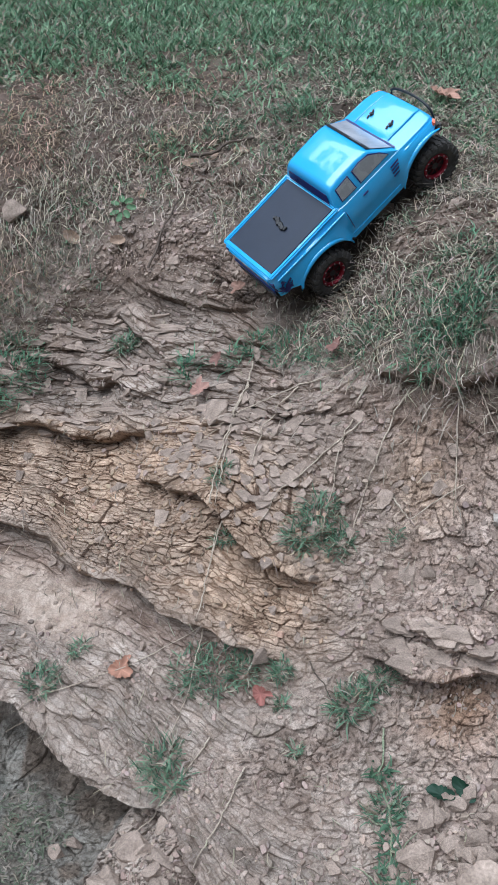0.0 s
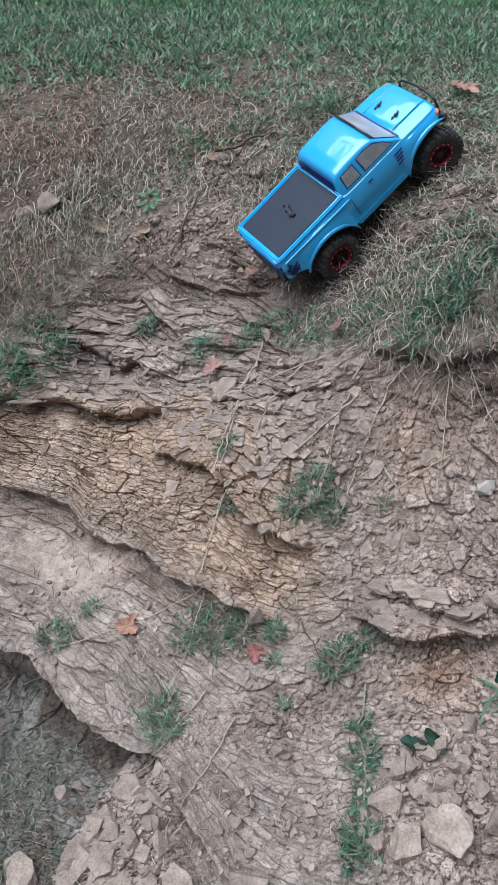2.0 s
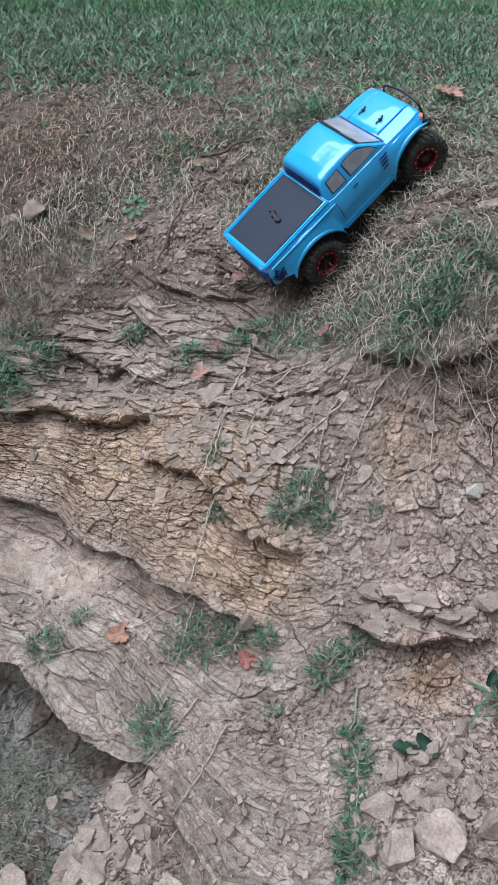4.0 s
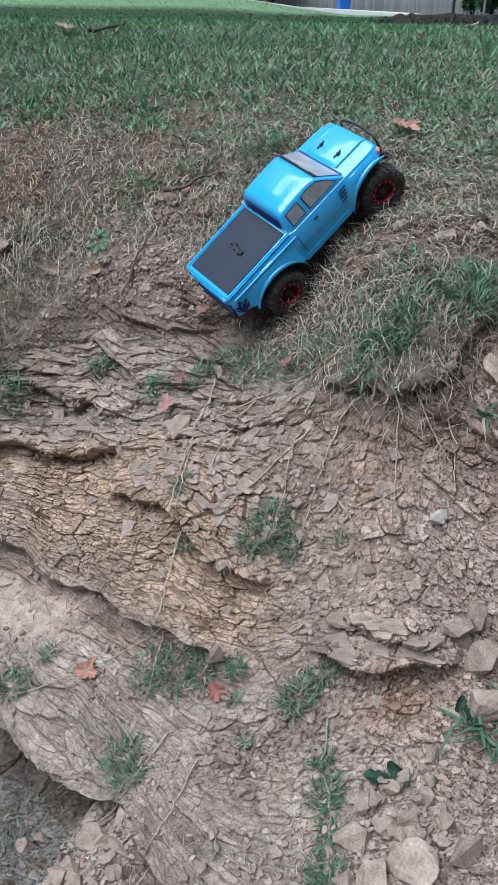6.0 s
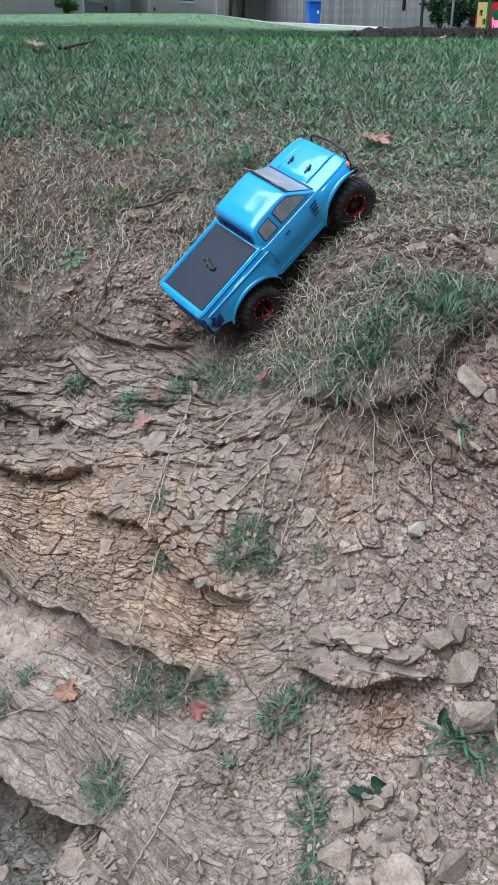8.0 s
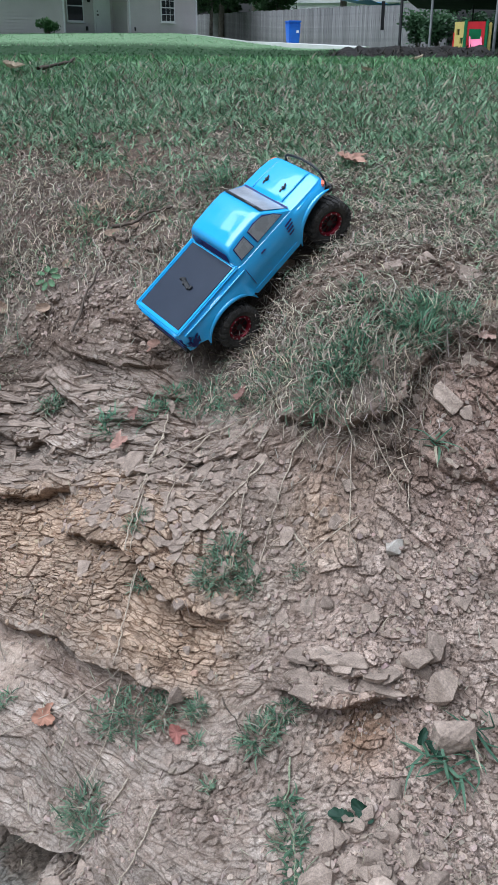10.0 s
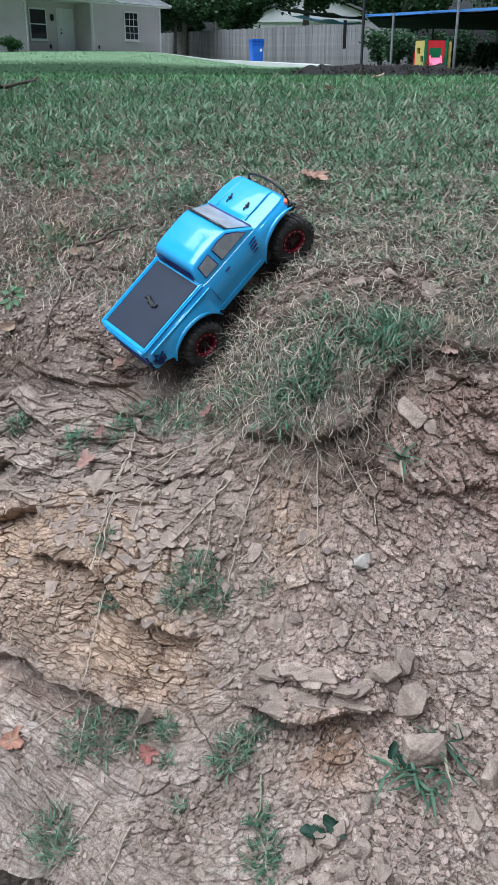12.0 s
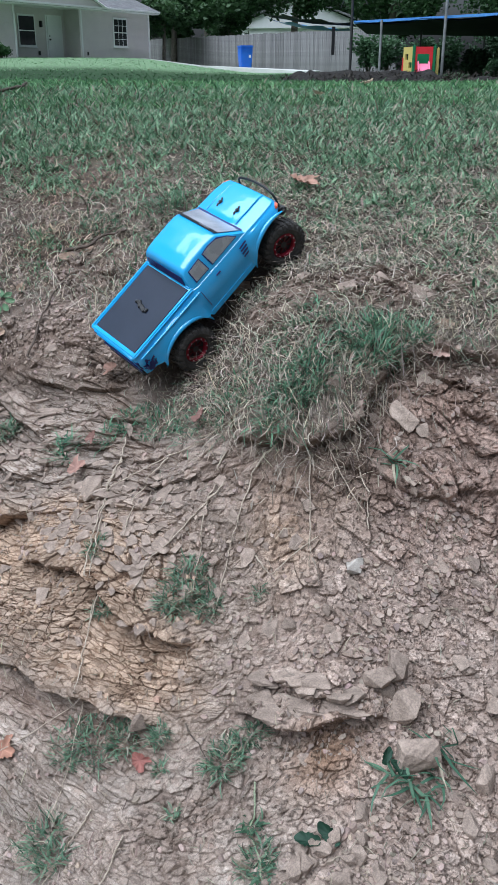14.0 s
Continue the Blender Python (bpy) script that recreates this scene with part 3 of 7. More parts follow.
# ---- the ground: one sheet from the ditch to the horizon ----
def axis(breaks, lo, hi, grow=1.13):
    """Grid lines: breaks are (from, step) in order; beyond the first and last the steps grow."""
    mid = np.concatenate([np.arange(a, b, s) for (a, s), (b, _) in zip(breaks[:-1], breaks[1:])])
    left, v, s = [], breaks[0][0], breaks[0][1]
    while v > lo:
        s *= grow
        v -= s
        left.append(v)
    right, v, s = [], breaks[-1][0], breaks[-1][1]
    while v < hi:
        right.append(v)
        s *= grow
        v += s
    return np.concatenate([left[::-1], mid, right])


gx = axis(((-0.75, 0.006), (-0.60, 0.0020), (0.74, 0.006), (1.0, 0.01)), -700, 700)
gy = axis(((0.62, 0.005), (0.74, 0.0019), (1.95, 0.004), (2.3, 0.008), (3.3, 0.016), (4.4, 0.02)), -500, 1200, 1.10)
gX, gY = np.meshgrid(gx, gy)
sX, sY, sZ, sC, sJ, sB = surface(gX, gY, True)
rows_n, cols_n = gX.shape
ids = np.arange(rows_n * cols_n).reshape(rows_n, cols_n)
g_faces = np.stack([ids[:-1, :-1], ids[:-1, 1:], ids[1:, 1:], ids[1:, :-1]], -1).reshape(-1, 4)
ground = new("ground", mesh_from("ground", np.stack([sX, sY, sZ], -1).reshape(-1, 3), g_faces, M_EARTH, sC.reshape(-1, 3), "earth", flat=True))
_q, g_clear, _s = beds(gX, gY)
g_bank = smooth(0.06, -0.10, gY - line_at(BROW, gX)) * smooth(0.45, 0.65, gY)
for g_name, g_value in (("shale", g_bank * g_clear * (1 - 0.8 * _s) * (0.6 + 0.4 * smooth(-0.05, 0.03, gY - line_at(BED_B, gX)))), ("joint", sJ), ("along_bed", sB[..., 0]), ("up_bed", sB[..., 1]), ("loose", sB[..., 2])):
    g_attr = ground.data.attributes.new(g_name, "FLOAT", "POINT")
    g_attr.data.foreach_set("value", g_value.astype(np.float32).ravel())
tagged(ground, "eroded bank of flaky brown shale below a lawn", "ground", kind="structure")

# ---- the model truck ----
def loft(stations, section, closed=False):
    """A skin over cross sections: section(x) gives points (y, z), as many at every station."""
    rings = [[(x, *p) for p in section(x)] for x in stations]
    bm = bmesh.new()
    vs = [[bm.verts.new(p) for p in r] for r in rings]
    n = len(vs[0])
    for a, b in zip(vs[:-1], vs[1:]):
        for k in range(n if closed else n - 1):
            bm.faces.new((a[k], a[(k + 1) % n], b[(k + 1) % n], b[k]))
    bm.faces.new(vs[0])
    bm.faces.new(vs[-1][::-1])
    bmesh.ops.recalc_face_normals(bm, faces=bm.faces)
    return bm


WB, TYRE_R, TYRE_W, TRACK = 0.16, 0.0605, 0.046, 0.090


def arch(x):
    """Lower edge of the body: sills, with round cut-outs over the wheels."""
    low = 0.022 if -0.08 < x < 0.08 else 0.034
    if x < -0.232:
        low = 0.052
    for c in (-WB, WB):
        r, dx = (0.083, x - c) if c > 0 else (0.078, x - c)
        if abs(dx) < r:
            low = max(low, -0.002 + math.sqrt(r * r - dx * dx) ** 0.9 * r ** 0.1)
        if c > 0 and dx > 0:
            low = max(low, 0.075)
    return low


def body_top(x):
    rows = ((-0.275, 0.113), (-0.07, 0.113), (-0.06, 0.110), (0.09, 0.108), (0.105, 0.108), (0.16, 0.1045), (0.187, 0.1015), (0.2005, 0.0985), (0.2065, 0.0945), (0.2095, 0.088), (0.2105, 0.080))
    return float(np.interp(x, [r[0] for r in rows], [r[1] for r in rows]))


def body_half(x):
    rows = ((-0.277, 0.088), (-0.268, 0.095), (-0.20, 0.098), (0.12, 0.098), (0.165, 0.096), (0.190, 0.0925), (0.203, 0.087), (0.2105, 0.077))
    return float(np.interp(x, [r[0] for r in rows], [r[1] for r in rows]))


def body_section(x):
    h, top, low = body_half(x), body_top(x), arch(x)
    low = min(low, top - 0.012)
    flare = max(0.0, max(1 - abs(abs(x - c) - 0.074) / 0.016 for c in (-WB, WB))) * 0.005
    over = max(0.0, max(1 - max(0.0, abs(x - c) - 0.068) / 0.02 for c in (-WB, WB))) * 0.007 * float(smooth(0.210, 0.184, x))
    flare *= float(smooth(0.210, 0.184, x))
    mid = low + (top - low) * 0.45
    right = [(h + over + flare * 0.5 - 0.004, low), (h + over + flare, low + 0.003), (h + over * 0.6, mid), (h + 0.0015, mid + (top - mid) * 0.25), (h - 0.002, mid + (top - mid) * 0.55),
             (h - 0.005, top - 0.008), (h - 0.008, top - 0.002), (h - 0.013, top), (h - 0.03, top + 0.0006)]
    if x > 0.09:
        k = smooth(0.09, 0.12, x) * smooth(0.2105, 0.201, x)
        right[-1] = (h - 0.03, top + 0.0030 * float(k))
        right[-2] = (h - 0.013, top - 0.002 * float(k))
        c = min(1.0, (h - 0.034) / 0.0525)
        middle = [(0.0525 * c, top + 0.0034 * float(k)), (0.0500 * c, top + 0.0062 * float(k)), (0.03, top + 0.0068 * float(k)), (0.0, top + 0.0070 * float(k)), (-0.03, top + 0.0068 * float(k)), (-0.0500 * c, top + 0.0062 * float(k)), (-0.0525 * c, top + 0.0034 * float(k))]
    else:
        middle = [(y, top + 0.0005) for y in (0.0525, 0.0500, 0.03, 0.0, -0.03, -0.0500, -0.0525)]
    return right + middle + [(-y, z) for y, z in right[::-1]]


ROOF = ((-0.077, 0.112), (-0.074, 0.118), (-0.066, 0.146), (-0.062, 0.153), (-0.054, 0.1575), (-0.03, 0.160), (0.02, 0.160), (0.040, 0.158), (0.050, 0.154), (0.075, 0.131), (0.098, 0.111), (0.104, 0.106))


def cab_section(x):
    top = float(np.interp(x, [r[0] for r in ROOF], [r[1] for r in ROOF]))
    t = (top - 0.104) / 0.056
    half = 0.0895 - 0.0165 * t
    lower = 0.104
    soft = 0.006 * min(1.0, max(t, 0.05))
    right = [(0.0895, lower), (0.0895 - 0.0165 * t * 0.5, lower + (top - lower) * 0.5), (half + 0.0005, top - soft), (half - soft * 0.4, top - soft * 0.35), (half - soft * 1.2, top), (half - 0.022, top + 0.001 * t)]
    return right + [(0.0, top + 0.002 * t)] + [(-y, z) for y, z in right[::-1]]


def side_panel(points, offset, sign, rise=0.0012):
    """A thin pane that lies on the cab's sloping side. points: (x, z)."""
    bm = bmesh.new()
    vs = []
    for x, z in points:
        y = 0.0895 - 0.0165 * (z - 0.104) / 0.056 + offset
        vs.append(bm.verts.new((x, sign * y, z)))
    f = bm.faces.new(vs)
    r = bmesh.ops.extrude_face_region(bm, geom=[f])
    bmesh.ops.translate(bm, verts=[v for v in r["geom"] if isinstance(v, bmesh.types.BMVert)], vec=(0, sign * rise, 0))
    bmesh.ops.recalc_face_normals(bm, faces=bm.faces)
    return bm


def grow(points, by):
    c = np.mean(points, axis=0)
    out = []
    for p in points:
        d = np.array(p) - c
        out.append(tuple(np.array(p) + d / (np.linalg.norm(d) + 1e-9) * by))
    return out


def slope_patch(corners, lift, thick=0.0008):
    """A thin plate between corners, lifted along its normal."""
    bm = bmesh.new()
    n = (Vector(corners[1]) - Vector(corners[0])).cross(Vector(corners[2]) - Vector(corners[0])).normalized()
    if n.z < 0:
        n = -n
    vs = [bm.verts.new(Vector(c) + n * lift) for c in corners]
    f = bm.faces.new(vs)
    r = bmesh.ops.extrude_face_region(bm, geom=[f])
    bmesh.ops.translate(bm, verts=[v for v in r["geom"] if isinstance(v, bmesh.types.BMVert)], vec=n * thick)
    bmesh.ops.recalc_face_normals(bm, faces=bm.faces)
    return bm


def blotch(cx, cy, size, seed, plane, thick=0.0008, stretch=1.0, points=18):
    """A ragged flat mark. plane(u, v) gives the place."""
    rng = random.Random(seed)
    bm = bmesh.new()
    vs = []
    for k in range(points):
        a = 2 * math.pi * k / points
        r = size * (0.35 + 0.95 * rng.random())
        vs.append(bm.verts.new(plane(cx + r * math.cos(a) * stretch, cy + r * math.sin(a))))
    c = bm.verts.new(plane(cx, cy))
    for k in range(points):
        bm.faces.new((vs[k], vs[(k + 1) % points], c))
    bmesh.ops.recalc_face_normals(bm, faces=bm.faces)
    return bm


def tyre_mesh():
    prof = ((0.033, -0.017), (0.037, -0.0215), (0.046, -0.0235), (0.053, -0.022), (0.0565, -0.017), (0.0575, -0.008), (0.0578, 0.0), (0.0575, 0.008), (0.0565, 0.017), (0.053, 0.022), (0.046, 0.0235), (0.037, 0.0215), (0.033, 0.017))
    bm = bmesh.new()
    seg = 48
    rings = []
    for k in range(seg):
        a = 2 * math.pi * k / seg
        rings.append([bm.verts.new((r * math.cos(a), w, r * math.sin(a))) for r, w in prof])
    for k in range(seg):
        a, b = rings[k], rings[(k + 1) % seg]
        for j in range(len(prof)):
            bm.faces.new((a[j], b[j], b[(j + 1) % len(prof)], a[(j + 1) % len(prof)]))
    # chunky lugs, staggered from side to side, wrapping on to the shoulder
    for k in range(22):
        for side in (-1, 1):
            a = 2 * math.pi * (k + (0.5 if side > 0 else 0)) / 22
            rot = Matrix.Rotation(-a, 4, "Y") @ Matrix.Rotation(side * 0.35, 4, "X").to_4x4()
            bm_box(0, 0, 0, 1, 1, 1, 0, 1, bm, Matrix.Rotation(-a, 4, "Y") @ Matrix.Translation((0.0572, side * 0.0105, 0)) @ Matrix.Rotation(side * 0.3, 4, "X") @ Matrix.Diagonal((0.0062, 0.0155, 0.0092, 1)))
            bm_box(0, 0, 0, 1, 1, 1, 0, 1, bm, Matrix.Rotation(-a, 4, "Y") @ Matrix.Translation((0.0520, side * 0.0215, 0)) @ Matrix.Rotation(side * -0.25, 4, "Z") @ Matrix.Diagonal((0.0130, 0.0052, 0.0082, 1)))
        a = 2 * math.pi * (k + 0.25) / 22
        bm_box(0, 0, 0, 1, 1, 1, 0, 1, bm, Matrix.Rotation(-a, 4, "Y") @ Matrix.Translation((0.0570, 0, 0)) @ Matrix.Diagonal((0.0058, 0.0100, 0.0060, 1)))
    bmesh.ops.recalc_face_normals(bm, faces=bm.faces)
    me = bpy.data.meshes.new("tyre")
    bm.to_mesh(me)
    bm.free()
    me.materials.append(M_RUBBER)
    return me


def rim_mesh():
    bm = bmesh.new()
    seg = 36
    prof = ((0.0335, 0.0), (0.0335, 0.0165), (0.0315, 0.0190), (0.0270, 0.0190), (0.0255, 0.0165), (0.0250, 0.010))
    rings = []
    for k in range(seg):
        a = 2 * math.pi * k / seg
        rings.append([bm.verts.new((r * math.cos(a), -w, r * math.sin(a))) for r, w in prof])
    for k in range(seg):
        a, b = rings[k], rings[(k + 1) % seg]
        for j in range(len(prof) - 1):
            bm.faces.new((a[j], b[j], b[j + 1], a[j + 1]))
    bmesh.ops.recalc_face_normals(bm, faces=bm.faces)
    me = bpy.data.meshes.new("rim")
    bm.to_mesh(me)
    bm.free()
    me.materials.append(M_RIM)
    return me


def spoke_mesh():
    bm = bmesh.new()
    for k in range(8):
        rot = Matrix.Rotation(2 * math.pi * k / 8, 4, "Y")
        bm_box(0, 0, 0, 1, 1, 1, 0, 1, bm, rot @ Matrix.Translation((0.0165, -0.0095, 0)) @ Matrix.Rotation(0.2, 4, "Z") @ Matrix.Diagonal((0.020, 0.004, 0.0042, 1)))
    me = bpy.data.meshes.new("spokes")
    bm.to_mesh(me)
    bm.free()
    me.materials.append(M_RIM_DARK)
    return me


def round_plate(y0, y1, r, seg=24, r2=None):
    return bm_rod((0, y0, 0), (0, y1, 0), r, seg, r2)


def build_truck(m):
    truck = thing("model_truck", m, "blue radio-controlled model pickup truck climbing the bank", "model truck")
    xs = sorted(set([round(v, 4) for v in np.concatenate([np.linspace(-0.277, 0.19, 84), np.linspace(0.193, 0.2105, 13)])] + [-WB + s * k for k in (0.0779, 0.0781) for s in (-1, 1)] + [WB - 0.0829, WB - 0.0831] + [-0.2321, -0.2319]))
    body = part("body", loft(xs, body_section), M_BLUE, truck, "glossy sky-blue pickup body shell", True)
    xs = sorted(set([r[0] for r in ROOF] + list(np.linspace(-0.05, 0.04, 8))))
    part("cab", loft(xs, cab_section), M_BLUE, body, "glossy sky-blue cab and roof", True)
    # bed cover inside the blue rails
    bed = part("bed_cover", bm_box(-0.169, 0, 0.1145, 0.188, 0.160, 0.004, 0.0015, 2), M_BED, truck, "flat matt black bed cover")
    for y in (-0.0865, 0.0865):
        part("bed_rail", bm_box(-0.172, y, 0.115, 0.204, 0.0105, 0.009, 0.003, 3), M_BLUE, truck)
    part("bed_rail", bm_box(-0.2685, 0, 0.115, 0.0115, 0.172, 0.009, 0.003, 3), M_BLUE, truck)
    part("bed_rail", bm_box(-0.0735, 0, 0.1155, 0.011, 0.172, 0.010, 0.003, 3), M_BLUE, truck)
    clip = bmesh.new()
    for k, (x, y, w) in enumerate(((-0.164, 0.022, 0.006), (-0.163, 0.014, 0.009), (-0.168, 0.006, 0.012), (-0.169, -0.004, 0.013), (-0.172, -0.013, 0.010), (-0.170, -0.021, 0.006))):
        bm_box(x, y, 0.1195, w, 0.0105, 0.005, 0.0012, 1, clip, Matrix.Rotation(0.5 + 0.2 * k, 4, "Z"))
    part("body_clip", clip, M_BLACK, bed, "black clip and post")
    # tailgate, bumpers, bull bar
    part("tailgate", bm_box(-0.2775, 0, 0.084, 0.004, 0.150, 0.040, 0.0015, 2), M_BLUE, truck)
    part("tailgate_band", bm_box(-0.2805, 0, 0.064, 0.003, 0.155, 0.008, 0.001, 1), M_BLUE_LINE, truck)
    part("rear_bumper", bm_box(-0.276, 0, 0.042, 0.016, 0.150, 0.016, 0.004, 2), M_BLACK, truck)
    part("front_bumper", bm_box(0.213, 0, 0.046, 0.020, 0.162, 0.020, 0.006, 3), M_BLACK, truck)
    pts = [(0.214, -0.064, 0.05), (0.2165, -0.066, 0.078), (0.2185, -0.063, 0.090), (0.2205, -0.052, 0.097), (0.223, -0.028, 0.100), (0.224, 0.0, 0.101), (0.223, 0.028, 0.100), (0.2205, 0.052, 0.097), (0.2185, 0.063, 0.090), (0.2165, 0.066, 0.078), (0.214, 0.064, 0.05)]
    v, f = tube(pts, 0.0029, 8)
    part("bull_bar", mesh_from("bull_bar", v, f, M_BLACK, flat=False), M_BLACK, truck, "black tubular bull bar")
    part("nose", bm_box(0.186, 0, 0.063, 0.034, 0.128, 0.036, 0.006, 3), M_BLUE, truck)
    part("grille", bm_box(0.2055, 0, 0.066, 0.004, 0.090, 0.022, 0.001, 1), M_BLACK, truck)
    for s in (-1, 1):
        part("front_marker", bm_box(0.2000, s * 0.0885, 0.087, 0.017, 0.008, 0.011, 0.003, 2, None, Matrix.Rotation(s * -0.75, 4, 'Z')), M_ORANGE, truck, "orange-red corner marker")
        part("headlight", bm_box(0.2045, s * 0.054, 0.068, 0.004, 0.018, 0.014, 0.002, 2), M_STEEL, truck)
        part("rear_light", bm_box(-0.276, s * 0.084, 0.086, 0.005, 0.012, 0.028, 0.001, 1), M_BLUE_LINE, truck)
        # windows lie on the sloping sides, each in a dark surround
        big = [(0.002, 0.118), (0.000, 0.1500), (0.022, 0.1520), (0.045, 0.1485), (0.066, 0.1340), (0.080, 0.118)]
        small = [(-0.052, 0.119), (-0.050, 0.1465), (-0.016, 0.1490), (-0.014, 0.118)]
        for w in (big, small):
            sur = part("window_surround", side_panel(grow(w, 0.0030), 0.0004, s, 0.0008), M_BLUE_LINE, truck)
            part("side_window", side_panel(w, 0.0012, s, 0.0006), M_WINDOW_FILM, sur, "silver-grey window film")
        part("door_handle", bm_box(-0.004, s * 0.0955, 0.094, 0.014, 0.003, 0.004, 0.001, 1), M_BLUE_LINE, truck)
        # a stack of long slanting vents behind the front wheel
        for k in range(4):
            bm = bm_box(0, 0, 0, 0.0230 - 0.002 * k, 0.0016, 0.0048, 0.0006, 1)
            bmesh.ops.transform(bm, matrix=Matrix.Translation((0.0790 - 0.0015 * k, s * 0.0992, 0.0975 - 0.0092 * k)) @ Matrix.Rotation(-0.12, 4, "Y"), verts=bm.verts)
            part("side_vent", bm, M_BLUE_LINE, truck)
        # dark splash of a decal low on the rear quarter
        for k, (x, z, size) in enumerate(((-0.264, 0.072, 0.011), (-0.252, 0.069, 0.013), (-0.240, 0.066, 0.010), (-0.258, 0.090, 0.007), (-0.243, 0.084, 0.006), (-0.268, 0.083, 0.006))):
            part("decal", blotch(x, z, size, 40 + k, lambda u, w: (u, s * (body_half(u) + 0.0032), w)), M_BLUE_LINE, truck, "dark navy splash decal")
        for c, a0, a1, r0 in ((-WB, 8, 160, 0.0795), (WB, 62, 172, 0.0845)):
            arc = [(c + r0 * math.cos(radians(v)), s * (0.0935 + 0.010 * math.sin(radians(v)) ** 0.5), -0.001 + r0 * math.sin(radians(v)) ** 0.9) for v in np.linspace(a0, a1, 26)]
            v, f = tube(arc, 0.0058 * np.sin(np.linspace(0.06, math.pi - 0.06, 26)) ** 0.5, 10)
            part("fender_flare", mesh_from("fender_flare", v, f, M_BLUE, flat=False), M_BLUE, truck)
        # crease along the flank, and the hood's side line
        v, f = tube([(-0.262, s * 0.0965, 0.1035), (-0.15, s * 0.0985, 0.1030), (-0.066, s * 0.0980, 0.1020)], 0.0024, 8)
        part("flank_crease", mesh_from("flank_crease", v, f, M_BLUE, flat=False), M_BLUE, truck)
        v, f = tube([(0.108, s * 0.0535, 0.1130), (0.15, s * 0.0525, 0.1105), (0.185, s * 0.050, 0.1075), (0.200, s * 0.047, 0.1030)], [0.0016, 0.0024, 0.0024, 0.0012], 8)
        part("hood_crease", mesh_from("hood_crease", v, f, M_BLUE, flat=False), M_BLUE, truck)
        part("rocker_panel", bm_box(0.0, s * 0.0965, 0.030, 0.150, 0.006, 0.018, 0.0025, 2), M_BLUE, truck)
        part("door_seam", bm_box(-0.063, s * 0.0992, 0.075, 0.0014, 0.0008, 0.055, 0, 1), M_BLUE_LINE, truck)
    # windscreen, sun strip, rear window
    part("windscreen", slope_patch([(0.0515, -0.066, 0.1535), (0.0515, 0.066, 0.1535), (0.0985, 0.076, 0.1112), (0.0985, -0.076, 0.1112)], 0.0012), M_SCREEN, truck, "grey windscreen")
    strip = part("sun_strip", slope_patch([(0.0500, -0.067, 0.1552), (0.0500, 0.067, 0.1552), (0.0570, 0.069, 0.1490), (0.0570, -0.069, 0.1490)], 0.0023), M_BLACK, truck, "black sun strip")
    part("strip_lettering", slope_patch([(0.0516, -0.045, 0.1540), (0.0516, -0.010, 0.1540), (0.0552, -0.010, 0.1506), (0.0552, -0.045, 0.1506)], 0.0034, 0.0004), M_STEEL, strip)
    part("rear_window", slope_patch([(-0.0735, -0.070, 0.122), (-0.0735, 0.070, 0.122), (-0.0675, 0.066, 0.143), (-0.0675, -0.066, 0.143)], 0.0014), M_BLUE_LINE, truck, "dark rear window")
    part("cowl_line", slope_patch([(0.1010, -0.080, 0.1095), (0.1010, 0.080, 0.1095), (0.1050, 0.080, 0.1090), (0.1050, -0.080, 0.1090)], 0.0014), M_BLUE_LINE, truck)
    for s in (-1, 1):
        post = part("body_post", bm_rod((0.138, s * 0.031, 0.108), (0.138, s * 0.031, 0.1185), 0.0032, 10), M_BLACK, truck)
        for k in range(3):
            part("body_clip", bm_box(0.130 + 0.008 * k, s * 0.031 + (0.002, -0.002, 0.0025)[k], 0.1145, 0.0095, 0.0045, 0.003, 0.0012, 1, None, Matrix.Rotation((0.4, -0.3, 0.5)[k], 4, "Z")), M_BLACK, post)
    # chassis, axles, links, shocks
    part("chassis", bm_box(0, 0, 0.040, 0.40, 0.062, 0.030, 0.004, 2), M_BLACK, truck)
    part("skid_plate", bm_box(0, 0, 0.018, 0.085, 0.075, 0.012, 0.004, 2), M_BLACK, truck)
    tyre, rim, spokes = tyre_mesh(), rim_mesh(), spoke_mesh()
    for x in (-WB, WB):
        axle = part("axle", bm_rod((x, -0.068, 0), (x, 0.068, 0), 0.0085, 12), M_BLACK, truck)
        bm = bmesh.new()
        bmesh.ops.create_icosphere(bm, subdivisions=2, radius=0.019, matrix=Matrix.Translation((x, 0.012, 0)))
        part("differential", bm, M_BLACK, axle)
        for s in (-1, 1):
            inner = 0.035 * (-1 if x > 0 else 1)
            part("lower_link", bm_rod((x, s * 0.045, -0.006), (x + inner * 3, s * 0.028, 0.020), 0.0034), M_BLACK, truck)
            part("shock", bm_rod((x + inner * 0.5, s * 0.048, 0.004), (x + inner, s * 0.040, 0.066), 0.0058), M_BLACK, truck)
            wheel = thing("wheel", pose(x, s * TRACK, 0.0, 0, 0, (180 if s > 0 else 0) + (-9 if x > 0 else 0)) @ Matrix.Scale(0.93, 4), "black lugged tyre on a dark red rim", "")
            wheel.parent = truck
            del wheel["label"]
            part("tyre", tyre, M_RUBBER, wheel, "dusty black lugged tyre")
            part("rim", rim, M_RIM, wheel, "dark red beadlock rim")
            part("spokes", spokes, M_RIM_DARK, wheel)
            part("hub", round_plate(-0.004, -0.0135, 0.0085, 12), M_BLACK, wheel)
            part("wheel_back", round_plate(0.002, -0.008, 0.027, 20), M_BLACK, wheel)
            for k in range(12):
                a = 2 * math.pi * k / 12
                part("bolt", bm_rod((0.0293 * math.cos(a), -0.0185, 0.0293 * math.sin(a)), (0.0293 * math.cos(a), -0.0202, 0.0293 * math.sin(a)), 0.0016, 6), M_BOLT, wheel)
    return truck


